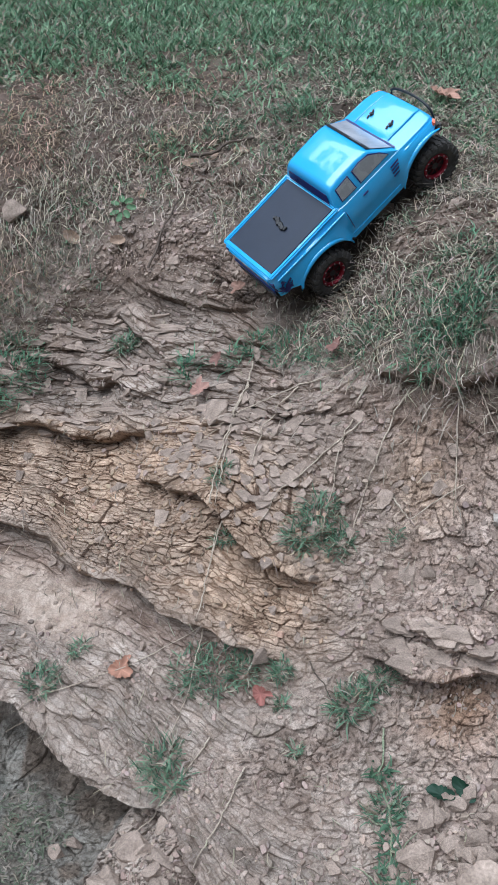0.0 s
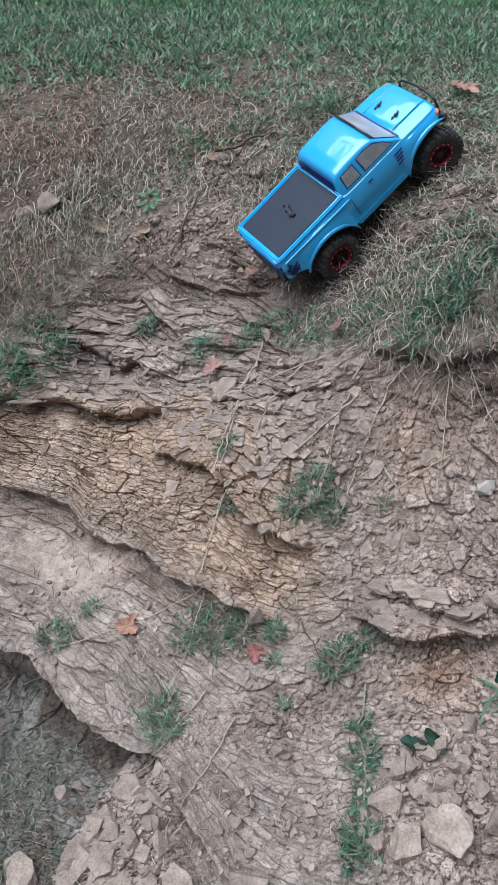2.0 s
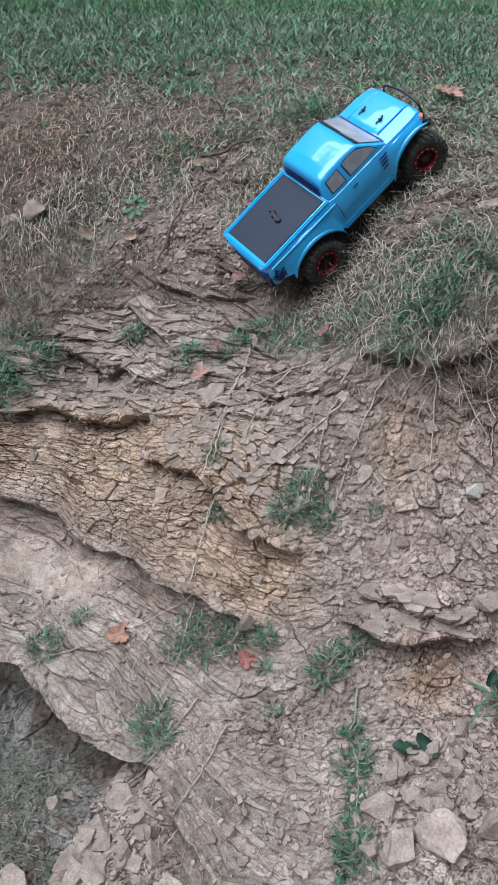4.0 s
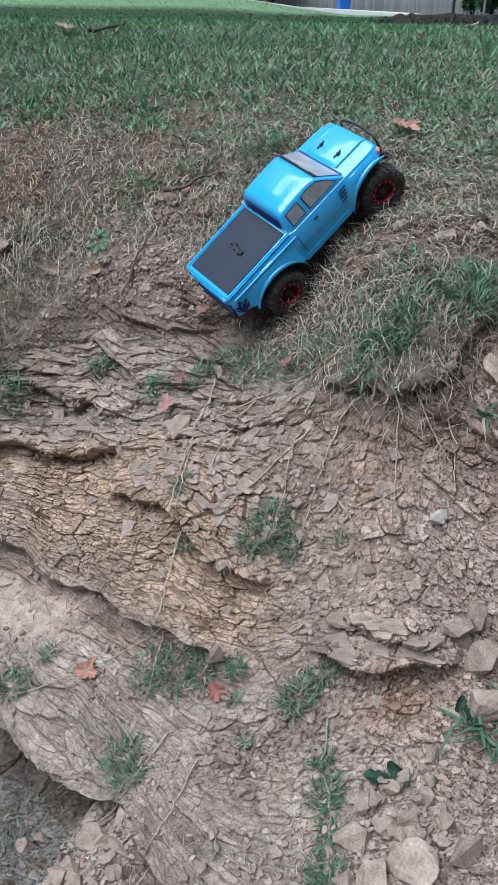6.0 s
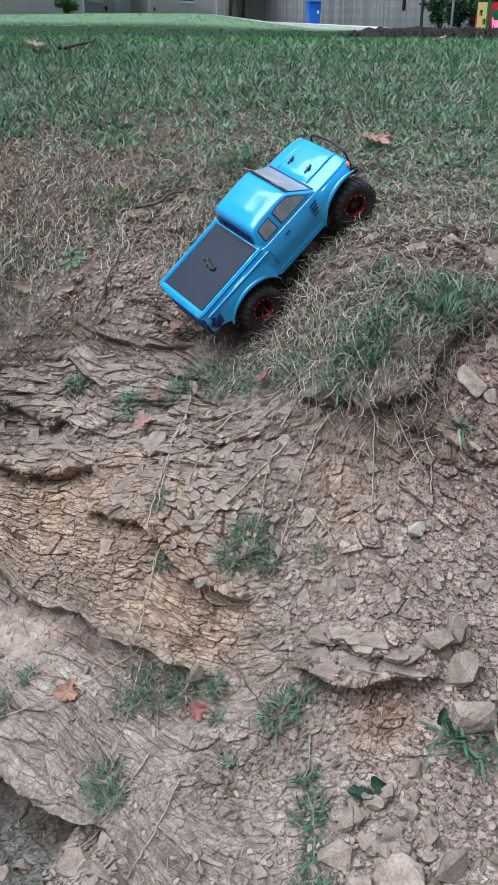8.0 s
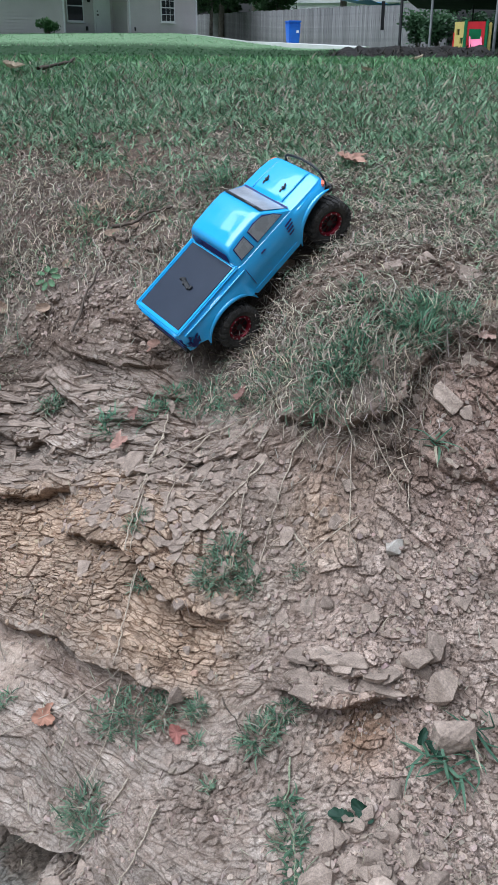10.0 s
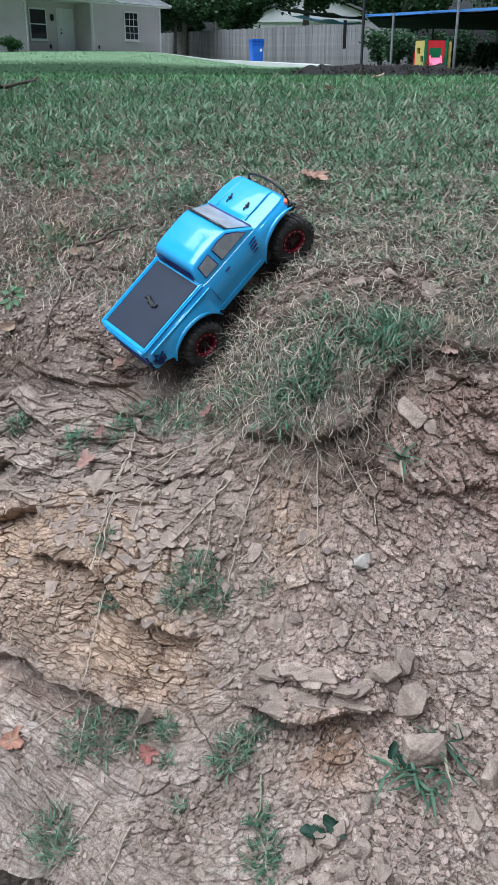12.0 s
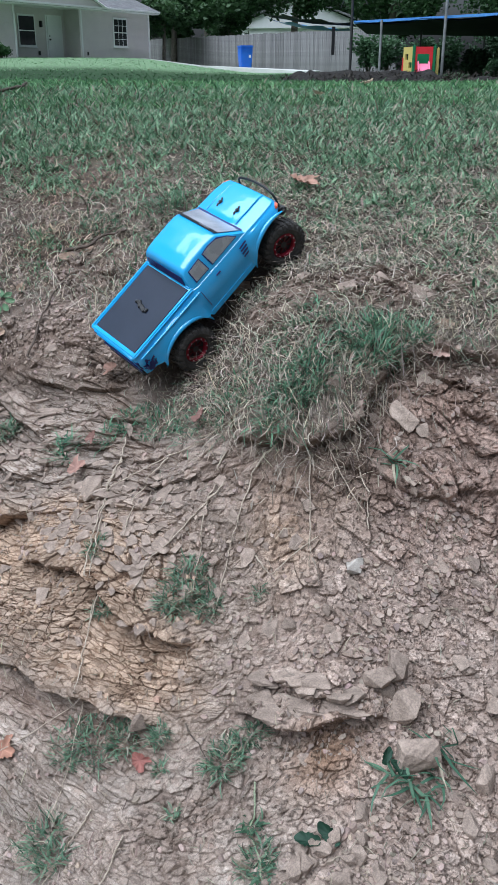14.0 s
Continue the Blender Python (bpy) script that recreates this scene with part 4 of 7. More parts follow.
truck = build_truck(pose(0.256, 1.956, 1.049, 16.0, -43.2, 24.5))

# ---- stones ----
def frame_at(x, y, e=0.02):
    """Place and normal of the ground, by its broad lie."""
    p = on_ground(x, y)[0]
    zx = float(base_height(x + e, y) - base_height(x - e, y)) / (2 * e)
    zy = float(base_height(x, y + e) - base_height(x, y - e)) / (2 * e)
    return Vector(p), Vector((-zx, -zy, 1)).normalized()


def lay(x, y, turn, tilt=0.0, sink=0.0):
    """A pose on the ground, its z along the ground's normal."""
    p, n = frame_at(x, y)
    q = n.to_track_quat("Z", "Y").to_matrix().to_4x4()
    return Matrix.Translation(p - n * sink) @ q @ pose(0, 0, 0, tilt, tilt * 0.6, turn)


def stone_mesh(name, seed, flat, points=16, material=None):
    """An angular broken stone, about 1 across: the hull of points in a flattened ball, its edges worn."""
    rng = random.Random(seed)
    bm = bmesh.new()
    for _ in range(points):
        d = Vector((rng.gauss(0, 1), rng.gauss(0, 1), rng.gauss(0, 1))).normalized()
        r = 0.5 * (0.75 + 0.35 * rng.random())
        bm.verts.new((d.x * r, d.y * r * 0.78, max(-0.5, min(0.5, d.z * 2.2 + 0.1)) * flat * (0.9 + 0.2 * d.x)))
    h = bmesh.ops.convex_hull(bm, input=bm.verts)
    bmesh.ops.delete(bm, geom=list({g for g in h["geom_interior"] + h["geom_unused"] if isinstance(g, bmesh.types.BMVert)}), context="VERTS")
    bmesh.ops.dissolve_limit(bm, angle_limit=radians(14), verts=bm.verts, edges=bm.edges)
    bmesh.ops.bevel(bm, geom=list(bm.edges), offset=0.014, segments=1, affect="EDGES", clamp_overlap=True)
    bmesh.ops.triangulate(bm, faces=bm.faces)
    bmesh.ops.subdivide_edges(bm, edges=[e for e in bm.edges if e.calc_length() > 0.16], cuts=2, use_grid_fill=True)
    bmesh.ops.triangulate(bm, faces=bm.faces)
    for v in bm.verts:
        v.co += v.co.normalized() * (0.035 * noise.noise(v.co * 4 + Vector((seed, 0, 0))) + 0.03 * noise.noise(v.co * 13 + Vector((seed, 0, 0))))
    bmesh.ops.recalc_face_normals(bm, faces=bm.faces)
    me = bpy.data.meshes.new(name)
    bm.to_mesh(me)
    bm.free()
    me.materials.append(material or M_STONE)
    return me


ROCKS = [stone_mesh("rock", 200 + k, 0.55, 14) for k in range(12)]
SLABS = [stone_mesh("shale_slab", 300 + k, 0.24, 13) for k in range(12)]
rng = random.Random(5)


def put_stone(x, y, size, meshes, name, label, group, tilt=12.0, sink=0.02, turn=None, squash=1.0):
    ob = new(name, rng.choice(meshes))
    ob.matrix_basis = lay(x, y, rng.uniform(0, 360) if turn is None else turn, rng.uniform(-tilt, tilt), -size * (0.12 - sink)) @ Matrix.Diagonal((size, size, size * squash, 1))
    return tagged(ob, label, "stone", group)


# flat pale plates on the slope
for x, y, s in ((-0.017, 1.675, 0.085), (0.051, 1.543, 0.065), (0.127, 1.58, 0.075), (0.075, 1.60, 0.055), (0.266, 1.425, 0.05), (0.285, 1.356, 0.06), (0.03, 1.61, 0.05),
                (-0.06, 1.64, 0.05), (0.142, 1.763, 0.06), (-0.14, 1.53, 0.06), (-0.1, 1.60, 0.05), (0.40, 1.36, 0.045), (0.382, 1.322, 0.05), (0.16, 1.53, 0.05), (0.21, 1.47, 0.045), (0.33, 1.24, 0.05),
                (0.28, 1.25, 0.05), (0.24, 1.24, 0.055), (-0.639, 2.191, 0.07), (0.603, 1.445, 0.075), (0.66, 1.50, 0.06), (0.263, 2.193, 0.075), (0.236, 2.082, 0.06), (-0.115, 2.338, 0.05), (0.397, 1.969, 0.07),
                (-0.154, 2.079, 0.05), (0.54, 1.76, 0.07), (0.62, 1.80, 0.06), (0.45, 1.80, 0.05), (0.70, 1.72, 0.08), (-0.30, 1.83, 0.07), (-0.36, 1.86, 0.06), (0.64, 1.27, 0.06), (0.60, 1.20, 0.05)):
    put_stone(x, y, s, SLABS, "shale_slab", "flat pale brown plate of shale on the bank", "plates of shale", 9, 0.14)
# broken blocks on the lower slope and in the rubble by the ditch
for x, y, s in ((0.335, 0.897, 0.05), (0.318, 0.853, 0.07), (-0.144, 0.975, 0.085), (-0.115, 0.875, 0.055), (-0.10, 0.93, 0.045), 
                (0.446, 0.946, 0.045), (0.37, 0.92, 0.035), (0.35, 0.925, 0.03), (0.254, 0.896, 0.03), (0.136, 0.991, 0.035), (-0.08, 0.90, 0.045), (-0.06, 0.86, 0.05), (0.42, 0.80, 0.055), (0.45, 0.85, 0.045), (0.40, 0.86, 0.05),
                (0.48, 0.80, 0.07), (0.30, 0.79, 0.06), (0.43, 0.89, 0.04), (0.36, 0.87, 0.035), (0.41, 0.83, 0.05), (-0.27, 1.06, 0.04), (0.66, 0.98, 0.06), (0.70, 1.08, 0.05), (0.62, 0.92, 0.05)):
    put_stone(x, y, s, ROCKS, "rock", "angular brown block of broken shale", "blocks of shale")
for x, y, s, t in ((0.495, 1.122, 0.066, 10), (0.535, 1.136, 0.074, 130), (0.535, 1.085, 0.084, 240), (0.544, 1.019, 0.104, 70)):
    put_stone(x, y, s, ROCKS, "rock", "pale angular block of shale lying loose", "blocks of shale", 14, -0.03, t)
for x, y, s, t in ((0.39, 0.792, 0.125, 20), (0.34, 0.785, 0.09, 70), (-0.196, 0.945, 0.10, 60), (-0.17, 0.86, 0.10, 10), (-0.22, 0.89, 0.09, 80), (-0.02, 0.78, 0.10, 40), (0.10, 0.76, 0.11, 0)):
    put_stone(x, y, s, SLABS, "rock", "large flat block of brown shale in rubble", "blocks of shale", 6, 0.05, t, 1.4)
for k in range(34):
    x, y = rng.uniform(0.28, 0.50), rng.uniform(0.75, 0.93)
    put_stone(x, y, rng.choice((0.018, 0.022, 0.028, 0.034, 0.042)), ROCKS, "rock", "small angular block of brown shale in rubble", "blocks of shale", 20, 0.0)
for x, y, s, t in ((-0.225, 0.845, 0.14, 25), (-0.13, 0.815, 0.11, 95), (-0.185, 0.795, 0.13, 160), (-0.10, 0.86, 0.06, 200), (-0.15, 0.89, 0.05, 20), (-0.08, 0.80, 0.07, 310), (-0.25, 0.93, 0.045, 50)):
    put_stone(x, y, s, SLABS, "rock", "rough slab of pinkish-brown shale in rubble", "blocks of shale", 8, 0.20, t, 1.3)
put_stone(-0.567, 2.207, 0.085, SLABS, "shale_slab", "pale flat stone lying on dead thatch", "plates of shale", 6, -0.10, 40)
put_stone(0.475, 1.495, 0.042, ROCKS, "rock", "small pale stone at the turf edge", "blocks of shale", 10, -0.10, 20)


def put_plate(x, y, length, depth, thick, way, label):
    """A thin plate of a bed, lying flatter than the slope, its length along the bed."""
    p, n = frame_at(x, y)
    n = (n + Vector((0, -0.10, 0.75)) + Vector((rng.uniform(-0.15, 0.15), rng.uniform(-0.15, 0.15), 0))).normalized()
    ax = Vector((math.cos(way), math.sin(way), 0))
    ax = (ax - n * ax.dot(n)).normalized()
    ay = n.cross(ax)
    m = Matrix(((ax.x, ay.x, n.x, p.x), (ax.y, ay.y, n.y, p.y), (ax.z, ay.z, n.z, p.z), (0, 0, 0, 1)))
    ob = new("shale_plate", rng.choice(SLABS))
    ob.matrix_basis = m @ Matrix.Diagonal((length, depth * 1.25, thick / 0.24, 1))
    return tagged(ob, label, "stone", "plates of shale")


for k in range(78):
    x, y = rng.uniform(-0.56, -0.10), rng.uniform(1.79, 2.0)
    put_plate(x, y, rng.uniform(0.035, 0.115), rng.uniform(0.014, 0.028), rng.uniform(0.006, 0.013), rng.gauss(-0.12, 0.14), "long thin plate of layered brown shale in a ledge")
for k in range(86):
    t = rng.random()
    x, y = -0.15 + 0.28 * t + rng.gauss(0.03, 0.045), 1.70 - 0.34 * t + rng.gauss(0.04, 0.05)
    put_plate(x, y, rng.uniform(0.026, 0.062), rng.uniform(0.022, 0.042), rng.uniform(0.006, 0.012), rng.gauss(-0.5, 0.35), "broken pale plate of shale overlapping its neighbours")
for k in range(26):
    t = rng.random()
    low = k % 2
    x, y = 0.31 + 0.16 * t, (1.132 if low else 1.185) - (0.055 if low else 0.09) * t ** 0.8 + rng.gauss(0.008, 0.006)
    put_plate(x, y, rng.uniform(0.045, 0.085), rng.uniform(0.028, 0.045), rng.uniform(0.009, 0.014), -0.45 + 0.3 * t, "thick pale plate of shale in a jutting ledge")
for k in range(40):
    put_plate(rng.uniform(0.0, 0.30), rng.uniform(1.42, 1.64), rng.uniform(0.022, 0.055), rng.uniform(0.02, 0.036), rng.uniform(0.006, 0.011), rng.gauss(-0.4, 0.5), "broken pale plate of shale overlapping its neighbours")
for x, y, s, t in ((-0.141, 0.977, 0.095, 70), (-0.20, 0.93, 0.075, 20), (-0.165, 0.905, 0.05, 100), (-0.095, 0.905, 0.055, 40), (-0.205, 0.86, 0.09, 150), (-0.12, 0.86, 0.045, 10), (-0.105, 1.0, 0.05, 120), (-0.085, 0.95, 0.06, 200), (-0.30, 1.04, 0.045, 60), (-0.33, 0.86, 0.11, 20), (-0.42, 0.83, 0.09, 80)):
    put_stone(x, y, s, ROCKS, "rock", "rough pinkish-brown block at the ditch's edge", "blocks of shale", 10, 0.15, t, 0.8)
quartz = new("white_stone", stone_mesh("white_stone", 410, 0.5, 16, M_WHITE_STONE))
quartz.matrix_basis = lay(0.482, 1.269, 30, 10, 0) @ Matrix.Diagonal((0.042, 0.042, 0.035, 1))
tagged(quartz, "small whitish angular stone lying on soil", "stone")


# smaller flakes, each lying loose
def on_bank(x, y):
    return y < float(line_at(BROW, x)) + 0.05


made = 0
while made < 290:
    x, y = rng.uniform(-0.5, 0.85), rng.uniform(0.74, 2.0)
    if not on_bank(x, y) or (x < -0.12 and y < float(line_at(BED_C, x)) + 0.02) or (x < 0 and rng.random() < 0.55):
        continue
    put_stone(x, y, rng.choice((0.012, 0.015, 0.018, 0.022, 0.026, 0.032, 0.042)), SLABS if rng.random() < 0.7 else ROCKS, "shale_flake", "small loose flake of brown shale on soil", "loose flakes", 18, 0.12)
    made += 1

# chips too many to count
npr = np.random.RandomState(11)
n_try = 90000
cx, cy = npr.uniform(-0.65, 0.9, n_try), npr.uniform(0.66, 2.35, n_try)
_q, _clear, _slab = beds(cx, cy)
brow_d = cy - line_at(BROW, cx)
keep = (npr.rand(n_try) < np.where(brow_d < 0, (0.75 - 0.55 * _clear) * (1 - 0.8 * _slab), 0.5 * smooth(0.5, 0.0, brow_d) * smooth(0.35, 0.0, cx)) * (0.05 + 0.8 * smooth(0.3, 0.75, vnoise(cx * 8, cy * 8, 77))))
keep &= ~((cx < -0.08) & (cy < line_at(BED_C, cx) + 0.03) & (in_ditch(cx - 0.02, cy) > 0.02))
cx, cy = cx[keep], cy[keep]
nc = len(cx)
pc = on_ground(cx, cy)
sx_ = (base_height(cx + 0.02, cy) - base_height(cx - 0.02, cy)) / 0.04
sy_ = (base_height(cx, cy + 0.02) - base_height(cx, cy - 0.02)) / 0.04
nn = np.stack([-sx_, -sy_, np.ones(nc)], -1) + npr.normal(0, 0.22, (nc, 3))
nn /= np.linalg.norm(nn, axis=1)[:, None]
ta = npr.normal(0, 1, (nc, 3))
ta -= (ta * nn).sum(1)[:, None] * nn
ta /= np.linalg.norm(ta, axis=1)[:, None]
tb = np.cross(nn, ta)
size = 0.0022 + 0.0078 * npr.rand(nc) ** 3.4
SIDES = 7
ring = []
for k in range(SIDES):
    a = 2 * np.pi * (k + npr.uniform(-0.38, 0.38, nc)) / SIDES
    r = size * npr.uniform(0.62, 1.15, nc)
    ring.append(pc + (r * np.cos(a))[:, None] * ta + (r * 0.66 * np.sin(a))[:, None] * tb - (0.2 * size)[:, None] * nn)
thick = (size * npr.uniform(0.4, 0.8, nc))[:, None] * nn
centre = sum(ring) / SIDES
vv = np.stack(ring + [p + (centre - p) * 0.14 + thick for p in ring], 1).reshape(-1, 3)
pat = [(SIDES, SIDES + k, SIDES + k + 1) for k in range(1, SIDES - 1)] + [t for k in range(SIDES) for t in ((k, (k + 1) % SIDES, SIDES + (k + 1) % SIDES), (k, SIDES + (k + 1) % SIDES, SIDES + k))]
ff = (np.arange(nc)[:, None, None] * 2 * SIDES + np.array(pat)[None]).reshape(-1, 3)
tone = np.array((0.335, 0.257, 0.21))[None] * npr.uniform(0.6, 1.2, (nc, 1)) * (1 + npr.normal(0, 0.025, (nc, 3)))
warm = (np.abs(cy - line_at(BED_B, cx) - 0.1) < 0.12) & (cx < 0.2)
tone[warm] *= np.array((1.08, 1.0, 0.86))
chips = new("shale_chips", mesh_from("shale_chips", vv, ff, M_CHIP, np.repeat(tone, 2 * SIDES, 0)))
tagged(chips, "scattered small chips of brown shale", "stone chips", kind="stuff")

# ---- grass, straw, leaves ----
def blades(name, p, heading, rise, curl, length, width, tint, material):
    """Bent blades: p bases; heading, rise and curl in radians; five triangles each."""
    n = len(p)
    fwd = np.stack([np.cos(heading), np.sin(heading), np.zeros(n)], -1)
    side = np.stack([-np.sin(heading), np.cos(heading), np.zeros(n)], -1)
    pts, cur = [p], p
    twist = np.random.RandomState(n % 9973).normal(0, 0.75, n)
    for k in range(3):
        a = rise - curl * (k + 0.5) / 3
        fwd = np.stack([np.cos(heading + twist * k), np.sin(heading + twist * k), np.zeros(n)], -1)
        cur = cur + (length / 3)[:, None] * (np.cos(a)[:, None] * fwd + np.sin(a)[:, None] * np.array([0, 0, 1.0]))
        pts.append(cur)
    h = (width / 2)[:, None] * side
    v = np.stack([pts[0] - h, pts[0] + h, pts[1] - h * 1.05, pts[1] + h * 1.05, pts[2] - h * 0.75, pts[2] + h * 0.75, pts[3]], 1).reshape(-1, 3)
    pat = np.array([(0, 1, 3), (0, 3, 2), (2, 3, 5), (2, 5, 4), (4, 5, 6)])
    f = (np.arange(n)[:, None, None] * 7 + pat[None]).reshape(-1, 3)
    return mesh_from(name, v, f, material, np.repeat(tint, 7, 0), flat=False)


def green_tint(r, n, dark=(0.050, 0.140, 0.072), light=(0.185, 0.34, 0.197), dry=0.12):
    t = r.rand(n, 1)
    c = np.array(dark) * (1 - t) + np.array(light) * t
    d = r.rand(n) < dry
    c[d] = straw_tint(r, int(d.sum()))
    return c


def straw_tint(r, n):
    t = r.rand(n, 1)
    c = np.array((0.10, 0.074, 0.055)) * (1 - t) + np.array((0.44, 0.375, 0.295)) * t
    return c * (1 + r.normal(0, 0.05, (n, 3)))


GREEN_EDGE = ((-1.5, 2.72), (-0.3, 2.70), (0.1, 2.58), (0.35, 2.3), (0.5, 2.02), (0.8, 1.94), (1.8, 1.85))


def green_share(x, y):
    n = fbm(x * 3.2, y * 3.2, 131, 3) * 0.9
    g = smooth(-0.15, 0.55, y - line_at(GREEN_EDGE, x) + n)
    patch = smooth(0.56, 0.72, vnoise(x * 5, y * 5, 133)) * smooth(0.0, 0.15, y - line_at(BROW, x))
    nose = np.exp(-((x - 0.38) / 0.14) ** 2 - ((y - 1.56) / 0.09) ** 2) * 0.2 + np.exp(-((x - 0.58) / 0.10) ** 2 - ((y - 1.62) / 0.06) ** 2) * 0.4
    return np.clip(np.maximum(g * (0.22 + 1.1 * smooth(0.30, 0.68, 0.55 * vnoise(x * 7, y * 7, 135) + 0.45 * vnoise(x * 19, y * 19, 137))), np.maximum(0.35 * patch, nose)), 0, 1)


def under_truck(x, y):
    """Where the truck stands: its wheels press the grass down."""
    dx, dy = x - 0.27, y - 1.98
    a = radians(24.5)
    return (np.abs(dx * math.cos(a) + dy * math.sin(a)) < 0.22) & (np.abs(-dx * math.sin(a) + dy * math.cos(a)) < 0.10)


def strands(name, p, slope, heading, lift, length, width, tint, material, seed, segs=6, wander=0.5):
    """Long thin stems that lie on the slope, wander and bow up: ribbons of a few quads each."""
    r = np.random.RandomState(seed)
    n = len(p)
    cur, hd, turn = p, heading.copy(), r.normal(0, wander, n)
    rows = []
    for k in range(segs + 1):
        side = np.stack([-np.sin(hd), np.cos(hd), r.normal(0, 0.3, n)], -1)
        half = (width * 0.5 * (1 - 0.65 * (k / segs) ** 2))[:, None] * side
        rows += [cur - half, cur + half]
        turn = turn + r.normal(0, wander * 0.5, n)
        hd = hd + turn
        el = np.sin(hd) * slope + lift * (1 - 1.9 * k / segs)
        cur = cur + (length / segs)[:, None] * np.stack([np.cos(el) * np.cos(hd), np.cos(el) * np.sin(hd), np.sin(el)], -1)
    m = 2 * (segs + 1)
    v = np.stack(rows, 1).reshape(-1, 3)
    pat = np.array([(2 * k, 2 * k + 1, 2 * k + 3, 2 * k + 2) for k in range(segs)])
    f = (np.arange(n)[:, None, None] * m + pat[None]).reshape(-1, 4)
    return mesh_from(name, v, f, material, np.repeat(tint, m, 0), flat=False)


def slope_at(x, y):
    return np.arctan2(base_height(x, y + 0.02) - base_height(x, y - 0.02), 0.04)


def thatch_tint(r, n, x, y):
    """Dead grass: grey-tan on the nose, browner and redder on the trodden brow."""
    t = r.rand(n, 1) ** 1.15
    c = np.array((0.085, 0.064, 0.048)) * (1 - t) + np.array((0.53, 0.46, 0.36)) * t
    rusty = smooth(0.12, -0.15, x) * smooth(0.35, 0.65, vnoise(x * 5, y * 5, 143))
    c = c * (1 - rusty[:, None] * np.array((0.04, 0.17, 0.23)))
    return 1.14 * c * (1 + r.normal(0, 0.05, (n, 3)))


r1 = np.random.RandomState(21)
n = 330000
x, y = r1.uniform(-1.5, 2.1, n), 1.40 + 4.2 * r1.rand(n) ** 1.2
clump = smooth(0.34, 0.62, 0.6 * vnoise(x * 22, y * 22, 145) + 0.4 * vnoise(x * 55, y * 55, 147))
share = green_share(x, y) * smooth(5.9, 5.0, y) * (y > line_at(BROW, x)) * (0.18 + 0.95 * clump) * (1 - 0.9 * bench(x, y))
ok = (r1.rand(n) < share) & (np.abs(x - 0.02) < 0.40 + 0.31 * y) & ~under_truck(x, y)
x, y = x[ok], y[ok]
n = len(x)
far_size = 1 + 0.20 * (y - 2)
lawn = new("lawn_grass", blades("lawn_grass", on_ground(x, y), r1.uniform(0, 2 * np.pi, n), r1.uniform(0.25, 1.25, n), r1.uniform(0.2, 2.0, n), r1.uniform(0.020, 0.054, n) * far_size, r1.uniform(0.0030, 0.0062, n) * far_size, green_tint(r1, n, (0.050, 0.130, 0.068), (0.30, 0.44, 0.265), 0.22), M_GRASS))
tagged(lawn, "short sprawling green lawn grass above the bank", "grass", kind="stuff")

# short broken thatch next to the soil
n = 200000
x, y = r1.uniform(-1.4, 1.9, n), 1.38 + 3.6 * r1.rand(n) ** 1.35
b = y - line_at(BROW, x)
share = smooth(-0.04, 0.06, b) * (1 - 0.72 * green_share(x, y)) * smooth(4.6, 2.6, y) * (0.15 + 1.0 * smooth(0.2, 0.7, vnoise(x * 6, y * 6, 141))) * (1 - 0.7 * bench(x, y))
ok = (r1.rand(n) < share * 0.85) & (np.abs(x - 0.02) < 0.40 + 0.31 * y)
x, y = x[ok], y[ok]
n = len(x)
p = on_ground(x, y)
p[:, 2] += r1.uniform(0, 0.010, n)
hd = r1.uniform(0, 2 * np.pi, n)
rise = np.sin(hd) * slope_at(x, y) + r1.uniform(-0.05, 0.55, n)
thatch = new("dry_thatch", blades("dry_thatch", p, hd, rise, r1.uniform(-1.2, 2.4, n), r1.uniform(0.010, 0.030, n), r1.uniform(0.0014, 0.0034, n) * (1 + 0.2 * (y - 2)), thatch_tint(r1, n, x, y) * 0.8, M_STRAW))
tagged(thatch, "dead brown thatch matted over soil", "straw", kind="stuff")

# long dead stems lying over it in a loose tangle
n = 170000
x, y = r1.uniform(-1.3, 1.8, n), 1.40 + 3.0 * r1.rand(n) ** 1.25
b = y - line_at(BROW, x)
share = smooth(-0.05, 0.03, b) * (1 - 0.55 * green_share(x, y)) * (0.12 + 0.88 * smooth(3.0, 2.45, y)) * smooth(4.2, 3.4, y) * (0.22 + 0.85 * smooth(0.25, 0.7, 0.6 * vnoise(x * 8, y * 8, 149) + 0.4 * vnoise(x * 21, y * 21, 153))) * (1 - 0.55 * bench(x, y))
share = share * (0.75 + 0.6 * smooth(0.15, 0.3, x) * smooth(2.1, 1.8, y) * (1 - bench(x, y)))
ok = (r1.rand(n) < share) & (np.abs(x - 0.02) < 0.40 + 0.31 * y) & ~under_truck(x, y)
x, y = x[ok], y[ok]
n = len(x)
p = on_ground(x, y)
p[:, 2] += 0.002 + 0.012 * r1.rand(n) ** 2
straw_green = r1.rand(n) < 0.12
straw_tone = thatch_tint(r1, n, x, y)
straw_tone[straw_green] = np.array((0.11, 0.175, 0.105)) * r1.uniform(0.6, 1.4, (int(straw_green.sum()), 1))
straw = new("dry_straw", strands("dry_straw", p, slope_at(x, y), r1.uniform(0, 2 * np.pi, n), r1.uniform(0.05, 0.75, n), 0.018 + 0.065 * r1.rand(n) ** 1.6, r1.uniform(0.0012, 0.0027, n) * (1 + 0.22 * (y - 2)), straw_tone, M_STRAW, 31, wander=0.23))
tagged(straw, "long pale dead grass stems tangled over soil", "straw", kind="stuff")

